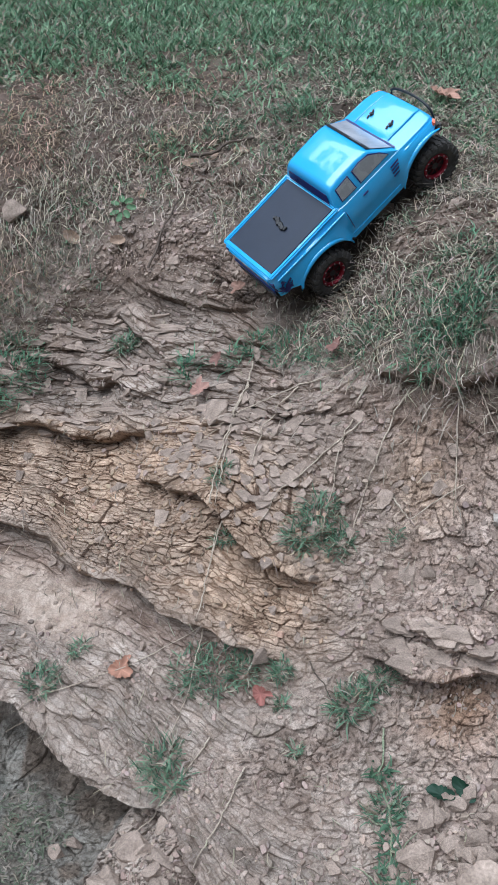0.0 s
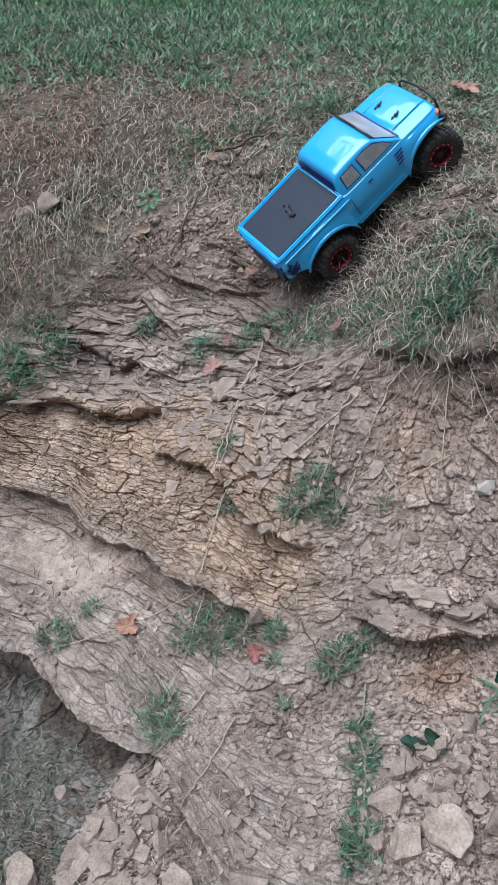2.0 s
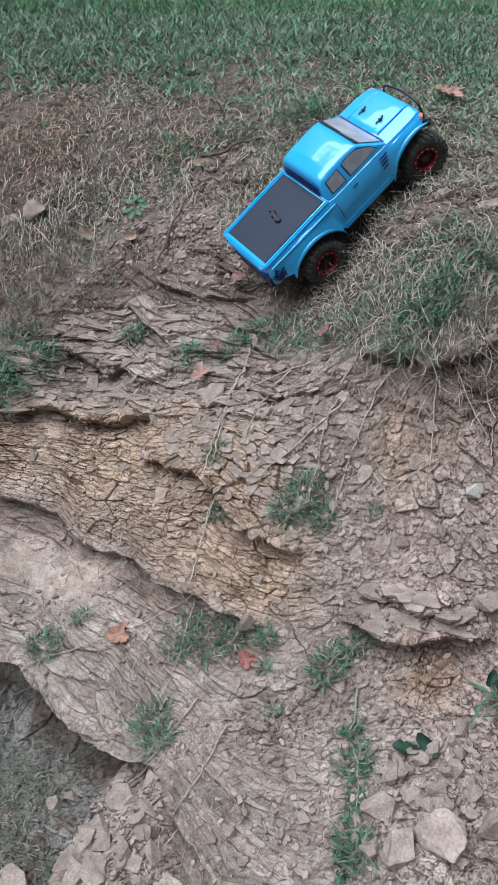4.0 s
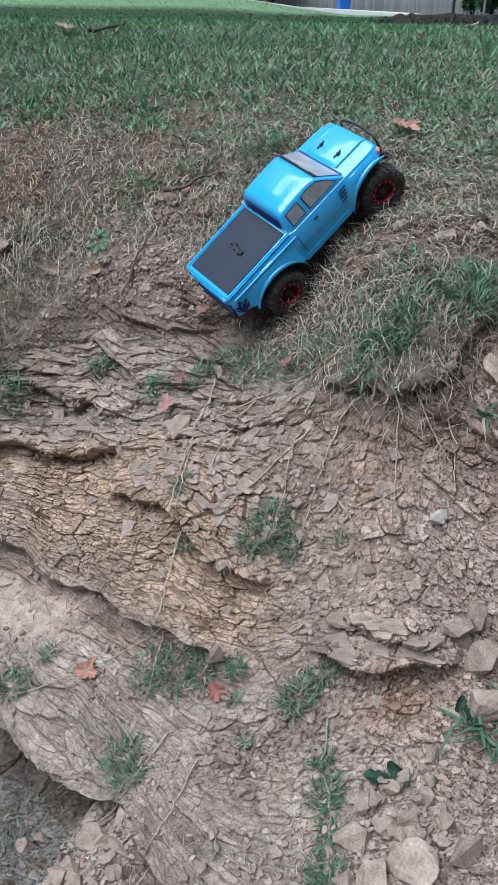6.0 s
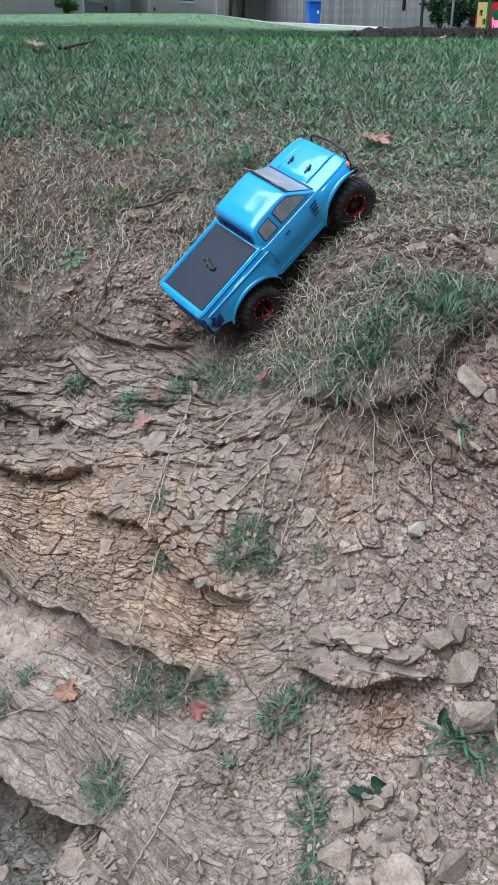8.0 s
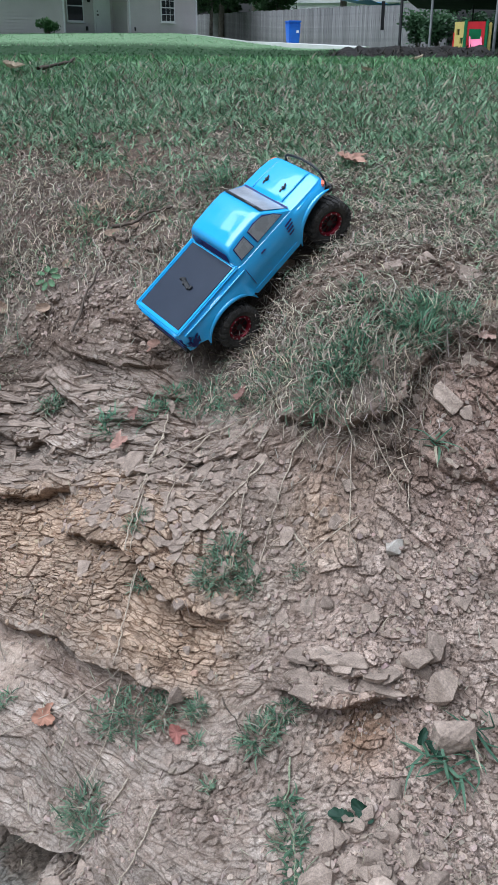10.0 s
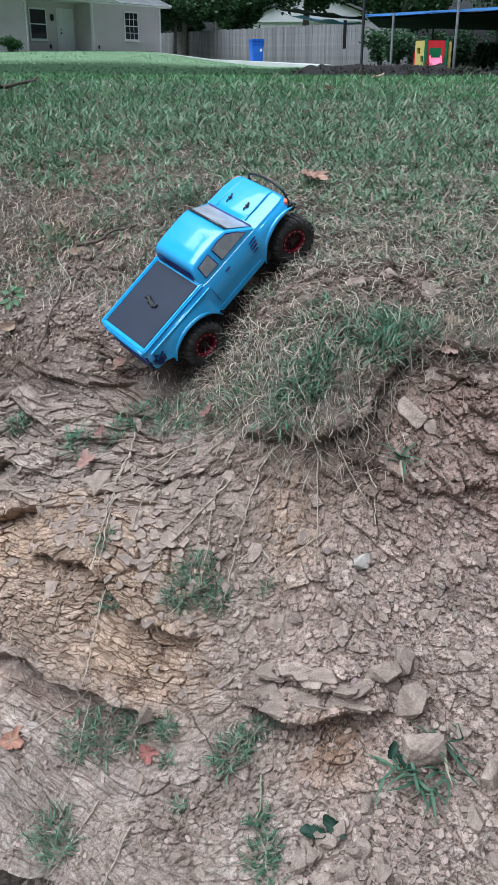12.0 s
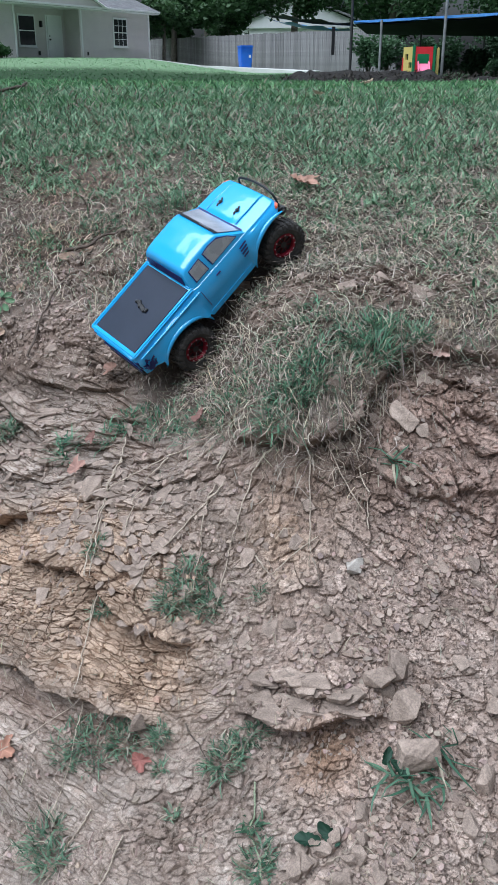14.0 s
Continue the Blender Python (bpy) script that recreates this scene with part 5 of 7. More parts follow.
# straw, roots and stems strewn over the bare slope
n = 15000
x, y = r1.uniform(-0.62, 0.9, n), r1.uniform(0.66, 2.1, n)
b = y - line_at(BROW, x)
ok = (b < 0.03) & (r1.rand(n) < 0.22 + 0.5 * smooth(-0.16, 0.0, b) * smooth(0.25, 0.45, x) + 0.35 * smooth(1.0, 0.8, y) - 0.15 * smooth(-0.12, -0.2, x) * (y < line_at(BED_C, x)))
x, y = x[ok], y[ok]
n = len(x)
p = on_ground(x, y)
p[:, 2] += 0.004
slope = np.arctan2(base_height(x, y + 0.02) - base_height(x, y - 0.02), 0.04)
hd = r1.uniform(0, 2 * np.pi, n)
litter = new("straw_litter", blades("straw_litter", p, hd, np.sin(hd) * slope + r1.uniform(-0.05, 0.25, n), r1.uniform(-0.3, 0.5, n), r1.uniform(0.012, 0.05, n), r1.uniform(0.0009, 0.0018, n), straw_tint(r1, n) * 0.9, M_STRAW))
tagged(litter, "thin dry stems and rootlets strewn over shale", "straw", kind="stuff")

# roots hanging from the lip of the turf
n = 650
x = r1.uniform(0.20, 0.80, n)
y = line_at(BROW, x) + r1.uniform(-0.06, 0.04, n)
p = on_ground(x, y)
p[:, 2] += r1.uniform(0.0, 0.02, n)
roots = new("hanging_roots", blades("hanging_roots", p, -np.pi / 2 + r1.normal(0, 1.3, n), r1.uniform(-0.8, 0.9, n), r1.uniform(-0.6, 1.9, n), r1.uniform(0.025, 0.085, n), r1.uniform(0.001, 0.002, n), straw_tint(r1, n) * 1.0, M_STRAW))
tagged(roots, "dry roots and stems hanging from the turf edge", "roots", kind="stuff")

# a tangle of bare roots where the turf has slipped
n = 340
x = r1.normal(0.54, 0.075, n)
y = line_at(BROW, x) - 0.05 + r1.normal(0, 0.035, n)
p = on_ground(x, y)
p[:, 2] += r1.uniform(0.0, 0.03, n)
tangle = new("root_tangle", blades("root_tangle", p, r1.uniform(0, 2 * np.pi, n), r1.uniform(-0.9, 1.2, n), r1.uniform(-1.5, 2.2, n), r1.uniform(0.03, 0.09, n), r1.uniform(0.0012, 0.0024, n), straw_tint(r1, n) * 1.05, M_STRAW))
tagged(tangle, "tangle of bare pale roots below the turf edge", "roots", kind="stuff")

# moss, algae and rotting stems on the grey mud of the ditch
n = 26000
x, y = r1.uniform(-0.62, -0.1, n), r1.uniform(0.6, 1.35, n)
ok = (y < line_at(BED_C, x) - 0.02) & (in_ditch(x, y) > 0.5) & (r1.rand(n) < 0.38 * smooth(0.50, 0.70, vnoise(x * 9, y * 9, 211) * 0.7 + vnoise(x * 30, y * 30, 213) * 0.3))
x, y = x[ok], y[ok]
n = len(x)
p = on_ground(x, y)
p[:, 2] += 0.002
ditch_tint = np.where(r1.rand(n, 1) < 0.6, np.array([[0.115, 0.130, 0.088]]), np.array([[0.20, 0.172, 0.138]])) * r1.uniform(0.6, 1.4, (n, 1))
moss = new("ditch_litter", blades("ditch_litter", p, r1.uniform(0, 2 * np.pi, n), r1.uniform(0.0, 0.6, n), r1.uniform(0, 1.2, n), r1.uniform(0.010, 0.034, n), r1.uniform(0.0014, 0.0034, n), ditch_tint, M_STRAW))
tagged(moss, "dull green moss and rotting bits on grey mud", "moss", kind="stuff")

# the lawn further off, coarser with distance
n = 80000
y = 4.4 + 11.0 * r1.rand(n) ** 1.7
x = r1.uniform(-1, 1, n) * (0.7 + 0.36 * y) + 0.04 * y
ok = r1.rand(n) < 0.15 + 0.85 * smooth(0.35, 0.62, vnoise(x * 4, y * 4, 201) * 0.6 + vnoise(x * 1.3, y * 1.3, 203) * 0.4)
x, y = x[ok], y[ok]
n = len(x)
s = 1 + 0.25 * (y - 4)
far_grass = new("far_lawn_grass", blades("far_lawn_grass", on_ground(x, y), r1.uniform(0, 2 * np.pi, n), r1.uniform(0.25, 1.2, n), r1.uniform(0.3, 1.4, n), r1.uniform(0.035, 0.085, n) * s ** 0.45, r1.uniform(0.004, 0.008, n) * s ** 0.9, green_tint(r1, n, (0.036, 0.115, 0.047), (0.195, 0.375, 0.16), 0.06), M_GRASS))
tagged(far_grass, "mown green lawn rising towards the house", "grass", kind="stuff")
n = 20000
y = 15 + 33 * r1.rand(n)
x = r1.uniform(-1, 1, n) * (1.0 + 0.34 * y) + 0.04 * y
ok = ~((x > 3.0) & (y > 40)) & ~((x > -2.0) & (y > 46))
x, y = x[ok], y[ok]
n = len(x)
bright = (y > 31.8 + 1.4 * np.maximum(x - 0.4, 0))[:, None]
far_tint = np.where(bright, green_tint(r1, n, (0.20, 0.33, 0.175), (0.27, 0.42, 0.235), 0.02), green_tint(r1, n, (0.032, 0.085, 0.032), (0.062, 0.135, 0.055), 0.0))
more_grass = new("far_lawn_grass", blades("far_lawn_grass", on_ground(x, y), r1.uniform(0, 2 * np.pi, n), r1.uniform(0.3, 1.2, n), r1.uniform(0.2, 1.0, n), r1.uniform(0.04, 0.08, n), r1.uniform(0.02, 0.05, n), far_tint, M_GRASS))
tagged(more_grass, "mown green lawn, paler near the house", "grass", kind="stuff")


def tuft(px, py, radius, count, length, label, width=0.0019, up=0.7, dry=0.28, dark=(0.06, 0.118, 0.075), light=(0.205, 0.31, 0.195)):
    r = np.random.RandomState(int(1000 * (px + 3)) + int(997 * py))
    a, d = r.uniform(0, 2 * np.pi, count), radius * np.sqrt(r.rand(count))
    x, y = px + d * np.cos(a), py + d * np.sin(a) * 0.75
    base = on_ground(x, y)
    o = on_ground(px, py)[0]
    base[:, 2] += r.uniform(0, 0.35, count) * length
    head = a + r.normal(0, 0.9, count)
    me = blades("grass_tuft", base - o, head, r.normal(up, 0.35, count), r.uniform(0.2, 1.6, count), length * r.uniform(0.5, 1.15, count), width * r.uniform(0.7, 1.3, count), green_tint(r, count, dark, light, dry), M_GRASS)
    ob = new("grass_tuft", me)
    ob.location = o
    return tagged(ob, label, "grass tuft", "tufts on the bank")


for px, py, rad, count, ln in ((0.166, 1.384, 0.045, 210, 0.036), (0.212, 1.335, 0.022, 80, 0.032), (0.232, 1.108, 0.036, 130, 0.034), (0.27, 1.12, 0.02, 60, 0.03), (0.108, 1.2, 0.018, 60, 0.032), (-0.018, 1.221, 0.05, 120, 0.030),
                               (-0.06, 1.24, 0.04, 80, 0.03), (0.04, 1.215, 0.03, 70, 0.03), (0.11, 1.149, 0.012, 26, 0.024), (0.135, 1.071, 0.012, 24, 0.022), (0.307, 1.297, 0.012, 26, 0.02), (-0.007, 1.518, 0.020, 44, 0.026),
                               (-0.005, 1.418, 0.018, 44, 0.026), (-0.1, 1.124, 0.03, 70, 0.05), (-0.08, 1.07, 0.025, 50, 0.05), (-0.36, 1.305, 0.04, 80, 0.03), (-0.29, 1.35, 0.02, 40, 0.024), (-0.26, 1.937, 0.024, 90, 0.034), (0.28, 0.80, 0.03, 70, 0.04), (0.275, 0.94, 0.03, 60, 0.03)):
    tuft(px, py, rad, int(count * 2.0), ln, "small tuft of green grass rooted in shale", 0.0024)
for px, py, rad, count, ln in ((-0.10, 1.815, 0.03, 60, 0.06), (-0.538, 1.90, 0.09, 420, 0.055), (-0.62, 1.84, 0.07, 300, 0.055), (0.06, 1.80, 0.04, 130, 0.04), (0.13, 1.74, 0.05, 150, 0.04), (0.0, 1.79, 0.03, 70, 0.04),
                               (0.371, 1.49, 0.05, 330, 0.044), (0.421, 1.51, 0.05, 330, 0.044), (0.38, 1.54, 0.04, 140, 0.04), (0.45, 1.56, 0.04, 150, 0.04), (0.564, 1.545, 0.05, 380, 0.045), (0.547, 1.59, 0.06, 340, 0.042), (0.656, 1.59, 0.03, 160, 0.042), (0.60, 1.62, 0.04, 160, 0.04), (0.277, 1.63, 0.05, 200, 0.038), (0.20, 1.68, 0.05, 160, 0.035), (0.453, 1.67, 0.05, 110, 0.035), (0.14, 2.56, 0.07, 260, 0.035), (0.25, 2.28, 0.05, 200, 0.04), (-0.05, 2.47, 0.06, 240, 0.03), (0.33, 2.2, 0.03, 160, 0.05)):
    tuft(px, py, rad, int(count * 1.0), ln, "thick clump of green and dry grass on the turf edge", 0.0027, dry=0.20, dark=(0.045, 0.12, 0.07), light=(0.19, 0.34, 0.205))
for px, py, rad, count, ln in ((-0.60, 1.99, 0.07, 300, 0.05), (-0.52, 1.99, 0.06, 240, 0.05), (-0.68, 2.02, 0.07, 260, 0.05), (-0.42, 2.06, 0.09, 320, 0.05), (-0.54, 2.12, 0.12, 380, 0.05), (0.50, 1.50, 0.06, 170, 0.05), (0.27, 1.62, 0.07, 200, 0.05), (-0.45, 2.30, 0.10, 250, 0.045)):
    tuft(px, py, rad, count, ln, "clump of grey-brown dead grass on the brow", dry=0.85)
# broad-bladed crabgrass
for px, py, count, ln in ((0.50, 0.985, 11, 0.075), (0.53, 0.975, 11, 0.075), (0.59, 1.02, 12, 0.085), (0.575, 0.985, 9, 0.08), (0.572, 1.386, 10, 0.075), (0.555, 0.96, 7, 0.065), (-0.10, 1.83, 8, 0.07)):
    tuft(px, py, 0.006, count, ln, "broad-bladed green crabgrass plant on bare soil", 0.0048, 0.42, 0.1, (0.055, 0.125, 0.078), (0.13, 0.23, 0.145))


def broad_leaf(outline, name, x, y, size, turn, tint, label, category, tilt=8.0, cup=0.25, seed=0, material=None, lift=0.004):
    """A leaf cut to its outline, cupped and crumpled, lying on the ground."""
    m = 40
    ang = np.linspace(0, 2 * np.pi, m, endpoint=False)
    rad = np.array([outline(a) for a in ang])
    rings = []
    for k in (0.0, 0.35, 0.7, 1.0):
        px_, py_ = k * rad * np.cos(ang), k * rad * np.sin(ang)
        pz_ = cup * k * k * 0.5 + 0.16 * k * fbm(px_ * 3 + seed, py_ * 3, 151, 2) - 0.05 * np.abs(np.sin(5 * ang)) * k
        rings.append(np.stack([px_, py_, pz_], -1) * size)
    v = np.concatenate(rings)
    i, j = np.meshgrid(np.arange(3), np.arange(m), indexing="ij")
    f = np.stack([i * m + j, i * m + (j + 1) % m, (i + 1) * m + (j + 1) % m, (i + 1) * m + j], -1).reshape(-1, 4)
    vein = 1 + 0.25 * (np.abs(np.sin(2.5 * np.tile(ang, 4)))[:, None] < 0.12)
    ob = new(name, mesh_from(name, v, f, material or M_DEAD_LEAF, np.array(tint)[None] * vein, flat=False))
    ob.matrix_basis = lay(x, y, turn, tilt, -lift)
    return tagged(ob, label, category)


def lobed(a):
    return 0.30 + 0.26 * max(0.0, math.cos(2.5 * a)) ** 0.7 * (0.65 + 0.35 * math.cos(a)) + 0.03 * math.sin(17 * a)


def pointed(a):
    c = abs(math.cos(a))
    return 0.27 + 0.30 * c ** 5 + 0.02 * math.sin(9 * a)


def oval(a):
    return 0.5 / math.sqrt((math.cos(a)) ** 2 + (math.sin(a) / 0.6) ** 2) * (1 + 0.02 * math.sin(9 * a))


for x, y, s, t, tint in ((0.548, 2.534, 0.105, 30, (0.40, 0.235, 0.175)), (-0.19, 1.285, 0.06, 80, (0.36, 0.19, 0.13)), (0.072, 1.18, 0.045, 10, (0.27, 0.11, 0.09)), (-0.06, 1.745, 0.055, 120, (0.34, 0.20, 0.16)), (0.69, 1.555, 0.068, 50, (0.50, 0.34, 0.28)),
                         (0.222, 1.656, 0.05, 200, (0.22, 0.12, 0.10)), (-0.02, 1.79, 0.04, 300, (0.20, 0.11, 0.09)), (0.035, 1.97, 0.05, 140, (0.30, 0.18, 0.13)), (0.02, 1.93, 0.045, 240, (0.27, 0.16, 0.12))):
    broad_leaf(lobed, "dead_leaf", x, y, s, t, tint, "curled brown dead leaf with pointed lobes", "leaf", 10, 0.26, seed=x * 10, lift=0.026 if y > 1.5 else 0.008)
for x, y, s, t in ((-0.13, 2.33, 0.045, 20), (-0.08, 2.36, 0.05, 75), (-0.30, 2.15, 0.04, 10), (0.0, 2.37, 0.05, 150), (0.33, 1.93, 0.05, 60), (-0.25, 2.25, 0.04, 100), (0.72, 1.62, 0.05, 10), (-0.42, 2.16, 0.05, 330)):
    broad_leaf(oval, "dead_leaf", x, y, s, t, (0.33, 0.235, 0.17), "pale brown oval dead leaf on bare soil", "leaf", 12, 0.4, seed=y * 10)
for x, y, s, t in ((0.360, 0.932, 0.044, 195), (0.392, 0.930, 0.042, 340), (0.515, 1.0, 0.035, 120), (0.50, 1.02, 0.03, 60)):
    broad_leaf(pointed, "green_leaf", x, y, s, t, (0.016, 0.046, 0.027), "broad dark green weed leaf on bare soil", "leaf", 14, 0.3, seed=x * 7, material=M_GRASS, lift=0.01)
for k in range(7):
    a = 2 * math.pi * k / 7
    broad_leaf(oval, "clover_leaf", -0.295 + 0.022 * math.cos(a), 2.216 + 0.022 * math.sin(a), 0.026, math.degrees(a), (0.13, 0.23, 0.12), "pale green leaf of a small rosette weed", "leaf", 10, 0.3, seed=k, material=M_GRASS, lift=0.012)


# ---- runners and sticks ----
def strand(name, plan, radius, material, label, category, lift=0.006, wobble=0.006, seed=0, taper=0.5):
    """A thin stem that follows the ground from point to point."""
    pl = np.array(plan)
    t = np.linspace(0, len(pl) - 1, 14 * (len(pl) - 1))
    x, y = np.interp(t, np.arange(len(pl)), pl[:, 0]), np.interp(t, np.arange(len(pl)), pl[:, 1])
    x = x + wobble * fbm(t * 1.7 + seed, t * 0 + seed, 161, 3) * 2
    y = y + wobble * fbm(t * 1.3 - seed, t * 0 + 3 + seed, 163, 3) * 2
    p = on_ground(x, y)
    k = np.array([1, 2, 3, 2, 1.0]) / 9
    zz = np.convolve(np.pad(p[:, 2], 2, mode="edge"), k, mode="valid")
    p[:, 2] = np.maximum(p[:, 2], zz) + lift + 0.006 * np.abs(fbm(t * 0.9 + seed, t * 0, 165, 2))
    v, f = tube(p, radius * np.linspace(1, taper, len(p)) * (1 + 0.35 * (np.sin(t * 5) > 0.92)), 5)
    o = v[0].copy()
    ob = new(name, mesh_from(name, v - o, f, material, flat=False))
    ob.location = o
    return tagged(ob, label, category, "grass runners" if name == "grass_runner" else "")


RUNNERS = (
    ((0.047, 1.749), (-0.006, 1.583), (-0.016, 1.479), (-0.023, 1.416), (-0.034, 1.337), (-0.051, 1.262), (-0.063, 1.209), (-0.102, 1.145)),
    ((0.040, 1.70), (0.004, 1.590), (-0.010, 1.479), (-0.030, 1.40)),
    ((0.315, 1.467), (0.290, 1.432), (0.264, 1.388), (0.233, 1.338), (0.213, 1.310)),
    ((0.257, 1.519), (0.230, 1.492), (0.209, 1.454), (0.193, 1.408), (0.184, 1.365)),
    ((0.252, 1.471), (0.186, 1.468), (0.106, 1.457), (0.067, 1.415)),
    ((0.413, 1.440), (0.405, 1.375), (0.404, 1.293)),
    ((0.432, 1.438), (0.470, 1.378), (0.506, 1.331)),
    ((0.327, 1.549), (0.230, 1.604), (0.134, 1.652), (0.035, 1.633), (-0.055, 1.621)),
    ((0.134, 1.652), (0.075, 1.584), (0.043, 1.507)),
    ((0.470, 1.46), (0.50, 1.41), (0.52, 1.35), (0.51, 1.31)),
    ((0.30, 1.34), (0.33, 1.30), (0.42, 1.31)),
)
for k, plan in enumerate(RUNNERS):
    strand("grass_runner", plan, 0.0019, M_STEM, "pale dry grass runner trailing down the bank", "stem", lift=0.011, seed=k * 3.1)
strand("weed_stem", ((0.276, 1.054), (0.270, 0.988), (0.282, 0.906), (0.271, 0.841), (0.260, 0.785)), 0.0018, M_GREEN_STEM, "pale green-grey weed stem trailing down the bank", "stem", seed=40)
for k, (x, y) in enumerate(((0.272, 0.99), (0.280, 0.92), (0.276, 0.885), (0.268, 0.845), (0.258, 0.81), (0.262, 0.775))):
    tuft(x, y, 0.016, 34, 0.026, "small leafy shoot of green weed on soil", 0.0040, 0.6, 0.05, (0.045, 0.10, 0.06), (0.12, 0.20, 0.12))
for k, plan in enumerate((((0.278, 0.905), (0.248, 0.935), (0.235, 0.965)), ((0.262, 0.825), (0.235, 0.86), (0.222, 0.875)), ((0.272, 0.93), (0.305, 0.955)), ((0.272, 0.85), (0.30, 0.875), (0.32, 0.885)))):
    strand("weed_stem", plan, 0.0014, M_GREEN_STEM, "pale green-grey weed stem trailing down the bank", "stem", seed=80 + k)
strand("twig", ((0.051, 1.059), (0.006, 0.972), (-0.019, 0.919), (-0.05, 0.87)), 0.0018, M_STEM, "thin pale dry twig on broken shale", "twig", seed=50)
strand("twig", ((-0.45, 1.25), (-0.355, 1.284), (-0.231, 1.289), (-0.131, 1.282), (-0.05, 1.30)), 0.0016, M_STEM, "thin grey-brown twig lying across the ledge", "twig", seed=53)
strand("twig", ((-0.02, 1.13), (-0.07, 1.07), (-0.13, 1.02), (-0.2, 1.0)), 0.0018, M_STEM, "thin pale dry twig on broken shale", "twig", seed=57)
strand("stick", ((-0.134, 2.345), (-0.08, 2.35), (-0.04, 2.375), (0.03, 2.41)), 0.0055, M_STICK, "dark dead stick on the bare brow", "stick", 0.018, 0.01, 60)
strand("stick", ((-0.22, 2.06), (-0.16, 2.20), (-0.12, 2.25)), 0.0032, M_STICK, "thin dark stick on the bare brow", "stick", 0.014, 0.01, 63)
strand("stick", ((-0.80, 5.0), (-0.75, 5.1), (-0.70, 5.35), (-0.72, 5.6)), 0.011, M_STICK, "dead stick lying in the lawn grass", "stick", 0.045, 0.03, 66)
strand("stick", ((0.16, 1.20), (0.19, 1.16), (0.20, 1.11)), 0.0016, M_STICK, "thin dark twig on bare soil", "twig", 0.004, 0.006, 69)
for x, y, s, t in ((-0.95, 5.0, 0.13, 20), (1.81, 7.7, 0.14, 70), (0.9, 4.6, 0.08, 100)):
    broad_leaf(lobed, "dead_leaf", x, y, s, t, (0.42, 0.33, 0.24), "pale dead leaf lying in the lawn grass", "leaf", 10, 0.4, seed=x, lift=0.05)

# ---- the house, the fence and what stands before them ----
M_SIDING = surface_mat("beige_siding", (0.56, 0.515, 0.515), (0.63, 0.585, 0.58), 1.2, 40.0, 0.6, 0.1, 0.004, fine_amount=0.06)
M_TRIM = surface_mat("white_trim", (0.72, 0.72, 0.72), (0.80, 0.80, 0.80), 2.0, 60.0, 0.5, 0.0, fine_amount=0.04)
M_ROOF = surface_mat("grey_shingle", (0.115, 0.115, 0.12), (0.20, 0.20, 0.205), 3.0, 30.0, 0.9, 0.5, 0.02, fine_amount=0.3)
M_GLASS = surface_mat("dark_window_glass", (0.02, 0.022, 0.025), (0.035, 0.037, 0.04), 2.0, 30.0, 0.08, 0.0, fine_amount=0.05)
M_DOOR = surface_mat("white_door_paint", (0.70, 0.70, 0.71), (0.78, 0.78, 0.79), 2.0, 50.0, 0.45, 0.0, fine_amount=0.04)
M_FENCE = surface_mat("weathered_fence_board", (0.125, 0.121, 0.124), (0.235, 0.227, 0.226), 3.0, 40.0, 0.9, 0.4, 0.006, vary=0.20, fine_amount=0.25)
M_CONCRETE = surface_mat("pale_concrete", (0.52, 0.51, 0.49), (0.64, 0.63, 0.61), 1.5, 30.0, 0.85, 0.2, 0.003, fine_amount=0.08)
M_BIN = surface_mat("blue_bin_plastic", (0.012, 0.10, 0.46), (0.016, 0.125, 0.54), 3.0, 60.0, 0.45, 0.0, fine_amount=0.08)
M_TARP_BLUE = surface_mat("blue_tarp", (0.03, 0.15, 0.42), (0.06, 0.22, 0.52), 3.0, 50.0, 0.5, 0.2, 0.004, fine_amount=0.1)
M_TARP_BLACK = surface_mat("black_tarp", (0.003, 0.003, 0.004), (0.006, 0.006, 0.007), 3.0, 50.0, 0.7, 0.2, 0.004, fine_amount=0.1)
M_POLE = surface_mat("galvanised_pole", (0.24, 0.245, 0.25), (0.38, 0.385, 0.39), 6.0, 90.0, 0.5, 0.0, metal=0.5, fine_amount=0.1)
M_DARK_POLE = surface_mat("dark_pole", (0.02, 0.02, 0.022), (0.04, 0.04, 0.042), 6.0, 90.0, 0.6, 0.0, fine_amount=0.1)
M_RED = surface_mat("red_toy_plastic", (0.55, 0.02, 0.03), (0.62, 0.03, 0.04), 5.0, 80.0, 0.4, 0.0, fine_amount=0.05)
M_PINK = surface_mat("pink_toy_plastic", (0.72, 0.16, 0.28), (0.80, 0.21, 0.33), 5.0, 80.0, 0.4, 0.0, fine_amount=0.05)
M_YELLOW = surface_mat("tan_yellow_toy_plastic", (0.52, 0.42, 0.12), (0.60, 0.49, 0.16), 5.0, 80.0, 0.45, 0.0, fine_amount=0.05)
M_GREEN_TOY = surface_mat("green_toy_plastic", (0.015, 0.16, 0.06), (0.02, 0.20, 0.08), 5.0, 80.0, 0.45, 0.0, fine_amount=0.05)
M_BARK = surface_mat("tree_bark", (0.08, 0.07, 0.06), (0.19, 0.165, 0.14), 6.0, 60.0, 0.95, 0.6, 0.02, fine_amount=0.3)
M_FOLIAGE = leaf_mat("tree_foliage", rough=0.5, through_light=0.3)
M_DARK_EARTH = surface_mat("dark_earth", (0.008, 0.007, 0.006), (0.024, 0.020, 0.017), 4.0, 40.0, 0.95, 0.8, 0.03, fine_amount=0.4)

